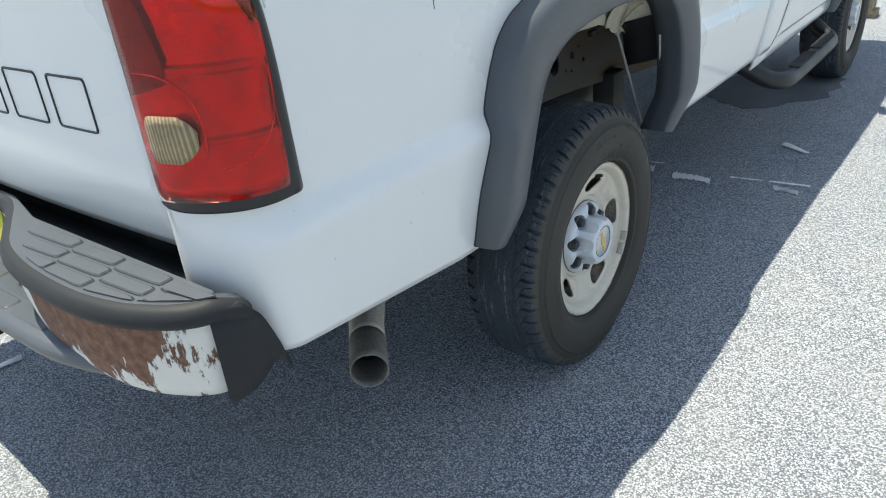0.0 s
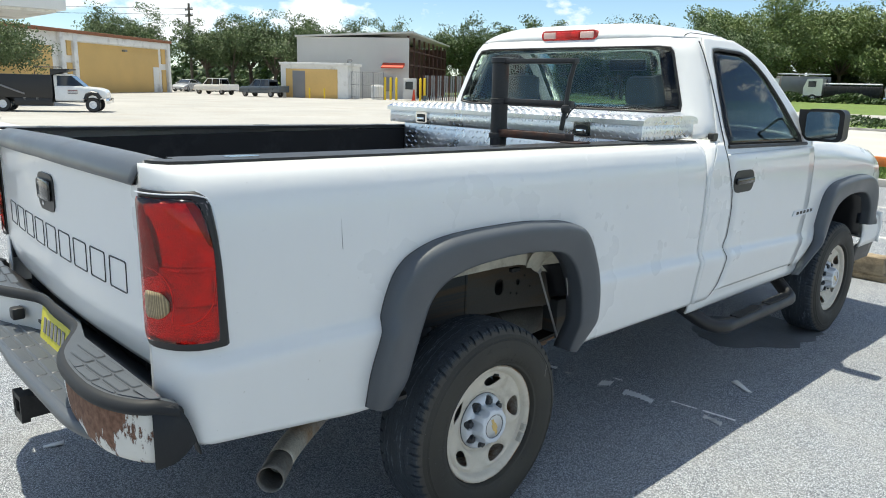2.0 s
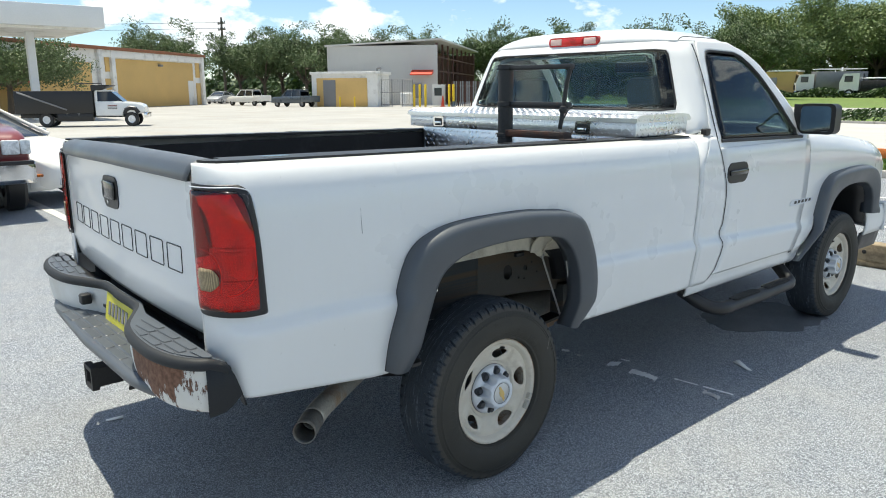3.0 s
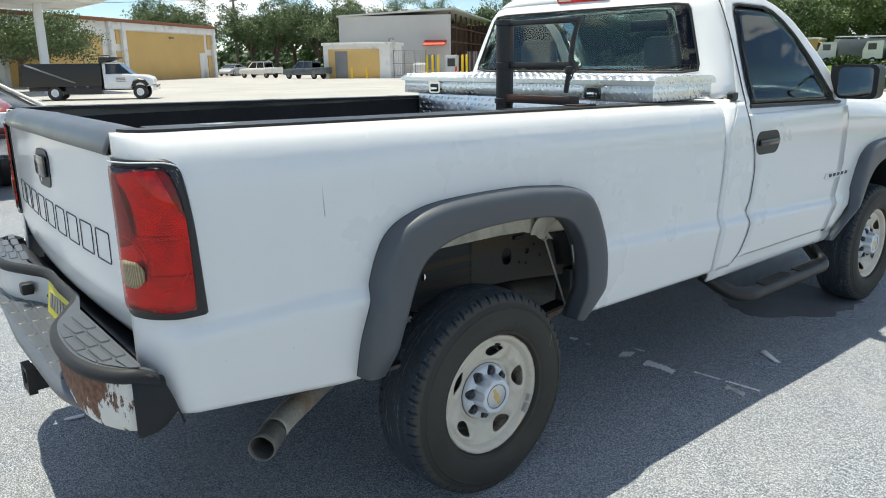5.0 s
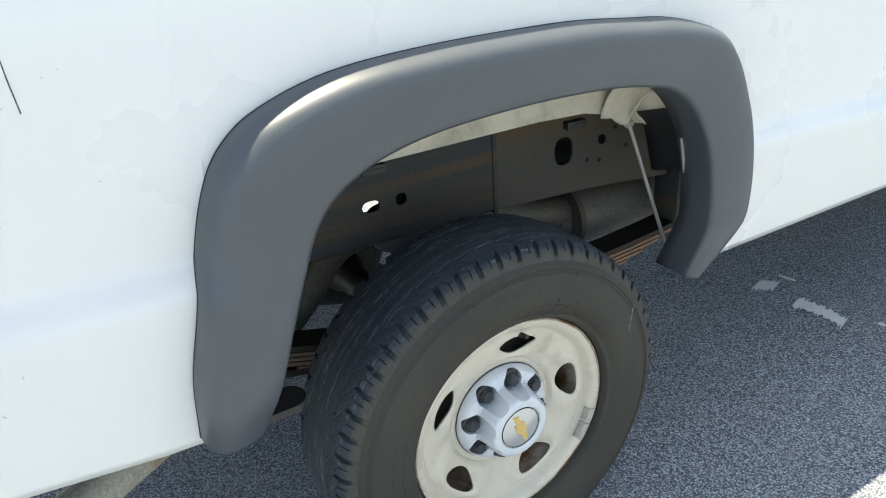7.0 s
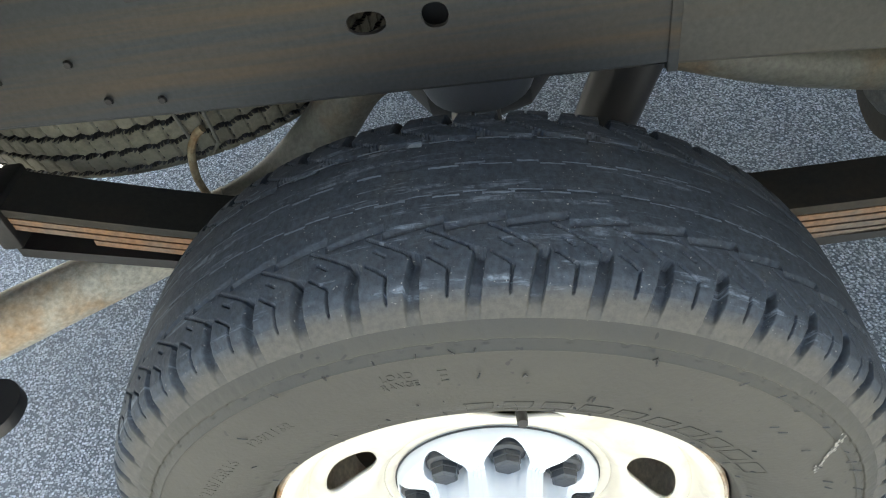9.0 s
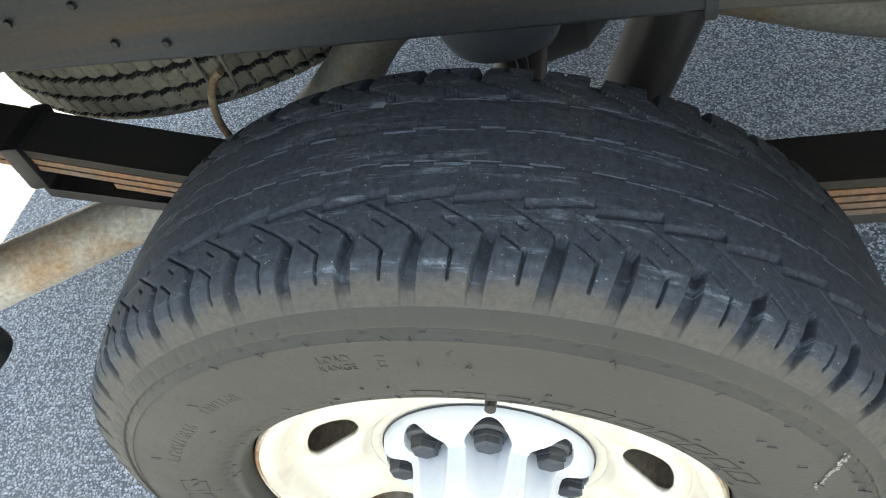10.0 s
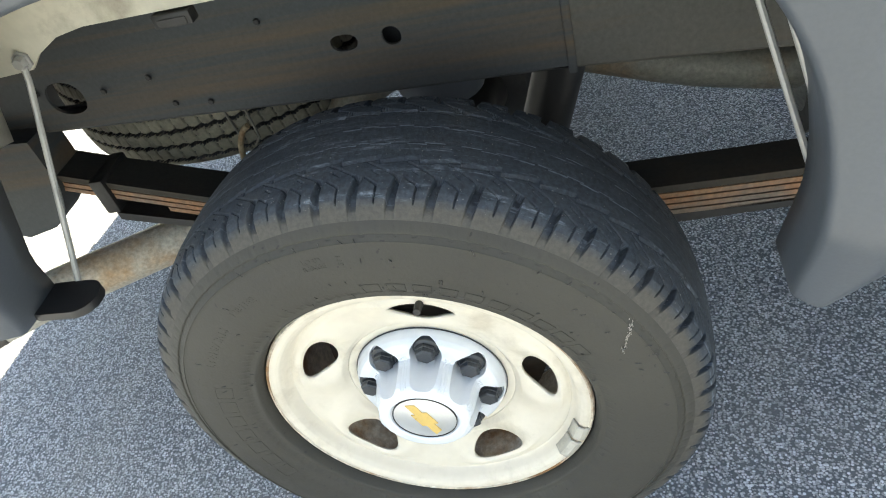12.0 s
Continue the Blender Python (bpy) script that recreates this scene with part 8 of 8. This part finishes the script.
for k in range(23):
    part("siding_rib", Geo().box(0.3 + k * 0.49, -0.007, 0.05, 0.33 + k * 0.49, 0.0, 5.88), GREY_WALL, gw)
part("awning", Geo().prism([(0.0, 3.5), (-1.0, 3.05), (-1.0, 2.95), (0.0, 3.2)], 8.9, 11.1, "x"), RED_PAINT, gw, "red metal awning")
part("electric_box", Geo().box(9.0, -0.3, 0.7, 9.9, 0.0, 2.1, 0.03), STEEL_FAR, gw, "grey electric cabinet")
# fence, tank and posts between shed and warehouse
fy = thing("yard_fence", "grey chain-link yard fence with steel posts", "fence", at=frame_at(-54.6, 38.9, 38.5))
for k in range(5):
    part("post", Geo().tube([(k * 1.0, 0, 0), (k * 1.0, 0, 2.5)], 0.035, 8), STEEL_FAR, fy)
for z in (0.2, 1.3, 2.45):
    part("rail", Geo().tube([(0, 0, z), (4.0, 0, z)], 0.025, 6), STEEL_FAR, fy)
for k in range(26):
    part("wire", Geo().tube([(k * 0.16, 0, 0.1), (k * 0.16, 0, 2.4)], 0.008, 4), STEEL_FAR, fy)
single("water_tank", Geo().lathe([(0.0, 1.35), (0.5, 1.33), (0.62, 1.2), (0.62, 0.0), (0.0, 0.0)], 24, pose(-52.9, 41.8, 0)), CANOPY, "white plastic tank behind the fence", "tank")
post = thing("guard_post", "yellow steel guard post", "guard post", "yellow guard posts", at=pose(-51.4, 41.5, 0))
part("pipe", Geo().lathe([(0.0, 2.05), (0.07, 2.03), (0.11, 1.95), (0.11, 0.0)], 14), YELLOW, post)
for dx, dy in ((0.42, 0.33), (0.84, 0.66), (2.6, 2.05), (2.9, 2.3)):
    copy_thing(post, pose(-51.4 + dx, 41.5 + dy, 0))
cab_ = thing("ice_cabinet", "beige steel cabinet with a dark window", "cabinet", at=frame_at(-50.1, 42.6, 38.5))
part("body", Geo().box(0, 0, 0.1, 1.1, 0.8, 2.0, 0.03), GREY_WALL, cab_)
part("window", Geo().box(0.2, -0.02, 1.0, 0.9, 0.0, 1.7), FAR_GLASS, cab_)
df = thing("dark_fence", "dark slatted yard fence", "fence", at=frame_at(-48.9, 43.9, 38.5))
for k in range(30):
    part("slat", Geo().box(k * 0.2, 0, 0.05, k * 0.2 + 0.13, 0.04, 2.3), GREY_DOOR if k % 3 else BROWN_WALL, df)
for k, c in enumerate((RED_PAINT, BLUE_GREY)):
    single("traffic_cone", Geo().lathe([(0.0, 1.0), (0.05, 1.0), (0.16, 0.06), (0.24, 0.05), (0.24, 0.0)], 14, pose(-49.3 + k * 0.8, 43.2 + k * 0.6, 0)), c, "bright cone beside the fence", "cone")

# filling-station canopy
cn = thing("station_canopy", "white filling station canopy on a white column", "canopy", at=frame_at(-40.0, 11.2, 0))
part("fascia", Geo().box(-8.4, -18, 4.85, 0.0, -0.1, 5.95, 0.03), CANOPY, cn, "white canopy fascia")
part("soffit", Geo().box(-8.0, -17.6, 4.72, -0.4, -0.5, 4.85), WHITE_WALL, cn)
for x, y in ((-2.9, -3.20), (-3.6, -14.4)):
    part("column", Geo().box(x - 0.20, y - 0.20, 0, x + 0.20, y + 0.20, 4.73, 0.02), CANOPY, cn, "white column")

# utility pole
up = thing("utility_pole", "weathered wooden utility pole with cross arms", "utility pole", at=pose(-96.0, 43.5, 0))
part("mast", Geo().tube([(0, 0, 0), (0, 0, 11.3)], 0.2, 10, radii=[0.22, 0.14]), POLE, up)
for z in (10.4, 9.6):
    part("cross_arm", Geo().box(-1.1, -0.08, z, 1.1, 0.08, z + 0.16), POLE, up)
    for x in (-0.95, -0.4, 0.4, 0.95):
        part("insulator", Geo().lathe([(0.0, 0.25), (0.06, 0.22), (0.08, 0.1), (0.04, 0.0)], 8, pose(x, 0, z + 0.16)), STEEL_FAR, up)
part("transformer", Geo().lathe([(0.0, 1.1), (0.26, 1.0), (0.3, 0.9), (0.3, 0.1), (0.0, 0.0)], 14, pose(0.45, 0, 7.4)), STEEL_FAR, up)
single("power_line", Geo().tube([tuple(p) for p in spline([(-96.0, 43.5, 10.6), (-100, 20, 9.6), (-104, -10, 10.6)], 24)], 0.025, 5), CHAIN, "dark overhead power line", "cable")
single("power_line", Geo().tube([tuple(p) for p in spline([(-95.2, 43.5, 9.8), (-99.2, 20, 8.8), (-103, -10, 9.8)], 24)], 0.025, 5), CHAIN, "dark overhead power line", "cable")

# tan building and fence behind the grass
tb = thing("tan_building", "tan building behind the field", "building", at=frame_at(-59.0, 131.0, 15))
part("wall", Geo().box(-6, 0, 0, 2.6, 8, 4.4), YELLOW_WALL, tb)
part("roof", Geo().box(-6.2, -0.2, 4.4, 2.8, 8.2, 4.7, 0.03), WHITE_WALL, tb)
part("grey_gate", Geo().box(-2.6, -0.15, 0, -0.4, 0.0, 3.4, 0.02), STEEL_FAR, tb, "grey gate")

# orange rail with chain at the edge of the grass, and a timber wheel stop
rl = thing("orange_rail", "orange painted timber rail along the grass", "rail")
part("beam", Geo().box(-9.0, 13.45, 0.28, 16.0, 13.55, 0.46, 0.01), ORANGE, rl)
for x in np.arange(-8.5, 16, 2.4):
    part("post", Geo().box(x - 0.06, 13.55, 0.0, x + 0.06, 13.66, 0.42, 0.01), ORANGE, rl)
stop = thing("wheel_stop", "weathered timber wheel stop on the asphalt", "wheel stop")
part("beam", Geo().box(-0.75, 5.12, 0.06, 0.80, 5.30, 0.215, 0.012), TIMBER, stop)
part("beam", Geo().box(-0.74, 5.14, 0.0, 0.83, 5.29, 0.061, 0.006), TIMBER, stop)
for x in (-0.5, 0.55):
    part("bolt_head", Geo().lathe([(0.0, 0.012), (0.016, 0.010), (0.02, 0.0), (0.0, 0.0)], 10, pose(x, 5.12, 0.14, 90, 0, 0)), DARK_STEEL, stop)


# ---- plants ----
def tree(name, x, y, height, spread, seed, leaf, label, clumps=60, per=70, size=0.16, trunk=0.22, low=0.35, group="trees", droop=0.35):
    """A trunk that forks into limbs, with leaf clumps gathered round the limbs' ends."""
    r = random.Random(seed)
    t = thing(name, label, "tree", group, at=pose(x, y, 0, 0, 0, r.uniform(0, 360)))
    g = Geo()
    fork = height * low
    lean = Vector((r.uniform(-0.3, 0.3), r.uniform(-0.3, 0.3), 0))
    g.tube([Vector((0, 0, -0.1)), Vector((0, 0, 0.3)), lean * 0.5 + Vector((0, 0, fork * 0.6)), lean + Vector((0, 0, fork))], trunk, 12, radii=[trunk * 1.5, trunk * 1.1, trunk * 0.95, trunk * 0.8])
    ends = []
    for k in range(9):
        a, el = 2 * math.pi * k / 9 + r.uniform(-0.3, 0.3), r.uniform(droop, 1.2)
        ln = height * (1 - low) * r.uniform(0.55, 0.95)
        d = Vector((math.cos(a) * math.cos(el) * spread / height * 1.5, math.sin(a) * math.cos(el) * spread / height * 1.5, math.sin(el) * 0.9))
        p0 = lean + Vector((0, 0, fork))
        mid, end = p0 + d * ln * 0.5 + Vector((0, 0, 0.1 * ln)), p0 + d * ln
        g.tube([p0, mid, end], 0.1, 7, radii=[trunk * 0.55, trunk * 0.32, trunk * 0.10])
        ends += [p0 + d * ln * f + Vector((0, 0, 0.1 * ln)) for f in (0.45, 0.7, 0.9, 1.0)]
        for q in range(2):
            e2 = mid + Vector((r.uniform(-1, 1), r.uniform(-1, 1), r.uniform(0.0, 0.9))) * ln * 0.4
            g.tube([mid, (mid + e2) / 2 + Vector((0, 0, 0.1)), e2], 0.05, 5, radii=[trunk * 0.28, trunk * 0.16, trunk * 0.05])
            ends += [e2, (mid + e2) / 2]
    part("trunk", g, BARK, t, "grey-brown trunk and limbs")
    verts, faces = [], []
    for k in range(clumps):
        c = Vector(r.choice(ends)) + Vector((r.gauss(0, 1), r.gauss(0, 1), r.gauss(0, 0.7))) * spread * 0.10
        cr = spread * r.uniform(0.10, 0.21)
        for q in range(per):
            v = Vector((r.gauss(0, 1), r.gauss(0, 1), r.gauss(0, 1))).normalized() * cr * r.random() ** 0.4
            v.z *= 0.7
            p = c + v
            n = Vector((r.gauss(0, 1), r.gauss(0, 1), r.gauss(0.6, 1))).normalized()
            u = n.orthogonal().normalized()
            w = n.cross(u)
            s1, s2 = size * r.uniform(0.6, 1.3), size * r.uniform(0.35, 0.7)
            i = len(verts)
            verts += [p - u * s1, p + w * s2 + n * s2 * 0.3, p + u * s1, p - w * s2 + n * s2 * 0.3]
            faces += [(i, i + 1, i + 2), (i, i + 2, i + 3)]
    me = bpy.data.meshes.new("crown")
    me.from_pydata(verts, [], faces)
    me.materials.append(leaf)
    part("crown", me, leaf, t, "crown of small green leaves")
    return t


# row behind the buildings
ROW = [(-93.0, 44.5, 10.4, 5.8), (-90.0, 46.5, 11.4, 7.0), (-86.0, 50.5, 11.0, 7.0), (-88.5, 54.0, 9.4, 5.5), (-82.0, 56.5, 8.6, 5.5), (-84.0, 63.5, 9.0, 5.5), (-76.0, 62.0, 7.6, 4.5), (-80.0, 72.0, 8.6, 5.0),
       (-74.0, 75.5, 9.6, 6.0), (-70.0, 83.0, 10.4, 6.5), (-66.0, 88.0, 10.0, 6.0), (-62.0, 94.0, 9.4, 6.0), (-58.0, 90.0, 9.6, 6.0), (-54.0, 97.0, 9.8, 6.0), (-95.0, 34.8, 9.2, 5.0), (-95.0, 52.0, 9.6, 6.0), (-92.0, 60.0, 9.2, 6.0), (-88.0, 70.0, 9.6, 6.0), (-78.0, 82.0, 9.8, 6.0), (-72.0, 92.0, 10.5, 6.0), (-64.0, 101.0, 11.0, 6.0), (-48.0, 102.0, 11.0, 6.0)]
protos = [tree("oak_tree", *ROW[0], 11, LEAF, "leafy oak tree with a rounded dark green crown", 240, 85, 0.14, 0.25, 0.25, "trees behind the buildings")]
for k in (1, 2):
    protos.append(tree("oak_tree", *ROW[k], 11 + k, LEAF, "leafy oak tree with a rounded dark green crown", 260, 85, 0.145, 0.25, 0.20, "trees behind the buildings"))
for k, (x, y, h, sp) in enumerate(ROW[3:]):
    p = protos[k % 3]
    f = 1.22 * h / ROW[k % 3][2]
    c = copy_thing(p, pose(x, y, 0, 0, 0, 47 * k))
    c.scale = (f, f, f)
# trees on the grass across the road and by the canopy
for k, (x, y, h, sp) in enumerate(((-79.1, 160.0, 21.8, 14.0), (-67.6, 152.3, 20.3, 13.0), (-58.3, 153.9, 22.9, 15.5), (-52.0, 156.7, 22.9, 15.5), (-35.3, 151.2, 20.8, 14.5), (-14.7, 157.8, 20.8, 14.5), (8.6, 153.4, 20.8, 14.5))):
    tree("oak_tree", x, y, h, sp, 41 + k, LEAF_SUNLIT, "broad oak tree with sunlit green leaves behind the field hedge", 300, 110, 0.27, 0.40, 0.22, "oaks behind the field", 0.02)
tree("oak_tree", -56.5, 9.3, 6.6, 7.0, 46, LEAF, "dark leafy tree beside the filling station", 240, 100, 0.10, 0.2, 0.28, "trees by the station")
tree("oak_tree", -57.0, 2.8, 6.4, 5.8, 47, LEAF, "dark leafy tree beside the filling station", 240, 100, 0.10, 0.2, 0.28, "trees by the station")


def hedge(name, x0, y0, x1, y1, h, w, seed, n, size, label):
    r = random.Random(seed)
    verts, faces = [], []
    for k in range(n):
        t = r.random()
        d = Vector((x1 - x0, y1 - y0, 0)).normalized()
        p = Vector((x0 + (x1 - x0) * t, y0 + (y1 - y0) * t, 0)) + Vector((-d.y, d.x, 0)) * r.gauss(0, w * 0.4) + Vector((0, 0, h * r.random() ** 0.6 * (0.75 + 0.35 * math.sin(t * 60 + seed))))
        nn = Vector((r.gauss(0, 1), r.gauss(0, 1), r.gauss(0.5, 1))).normalized()
        u = nn.orthogonal().normalized()
        v = nn.cross(u)
        s1 = size * r.uniform(0.5, 1.3)
        i = len(verts)
        verts += [p - u * s1, p + v * s1 * 0.5, p + u * s1, p - v * s1 * 0.5]
        faces += [(i, i + 1, i + 2), (i, i + 2, i + 3)]
    me = bpy.data.meshes.new(name)
    me.from_pydata(verts, [], faces)
    me.materials.append(HEDGE)
    tagged(new(name, me), label, "hedge", kind="stuff")


hedge("field_hedge", -75, 129.5, 20, 129.5, 1.5, 2.0, 5, 16000, 0.28, "dark green hedge at the far end of the field")
hedge("road_hedge", -12.5, 36.4, 60, 36.4, 0.55, 1.6, 6, 16000, 0.12, "low dark shrubs beyond the road")
hedge("far_woods", -95, 165, 30, 166, 7.5, 4.0, 14, 26000, 0.5, "dark bushes behind the lorries")
hedge("far_woods", -140, 170, 60, 190, 11.0, 12.0, 8, 80000, 0.5, "far dark woods behind the field")
hedge("far_woods", -135, 60, -75, 130, 7.0, 8.0, 9, 40000, 0.42, "far dark woods behind the lot")
hedge("far_woods", -110, 20, -112, 60, 3.0, 5.0, 10, 5000, 0.5, "low dark bushes behind the parked cars")

# grass blades on the strip nearest the lot
r = random.Random(12)
verts, faces = [], []
for k in range(22000):
    x, y = r.uniform(-9, 4), r.uniform(12.8, 18.9)
    a, h = r.uniform(0, 6.28), r.uniform(0.03, 0.09)
    i = len(verts)
    verts += [(x - 0.012 * math.cos(a), y - 0.012 * math.sin(a), -0.04), (x + 0.012 * math.cos(a), y + 0.012 * math.sin(a), -0.04), (x + r.uniform(-0.03, 0.03), y + r.uniform(-0.03, 0.03), h)]
    faces.append((i, i + 1, i + 2))
me = bpy.data.meshes.new("grass_blades")
me.from_pydata(verts, [], faces)
me.materials.append(leaf_mat("grass_blade_green", (0.09, 0.16, 0.03), (0.19, 0.27, 0.06)))
tagged(new("grass_blades", me), "mown green grass on the strip beside the lot", "grass", kind="stuff")
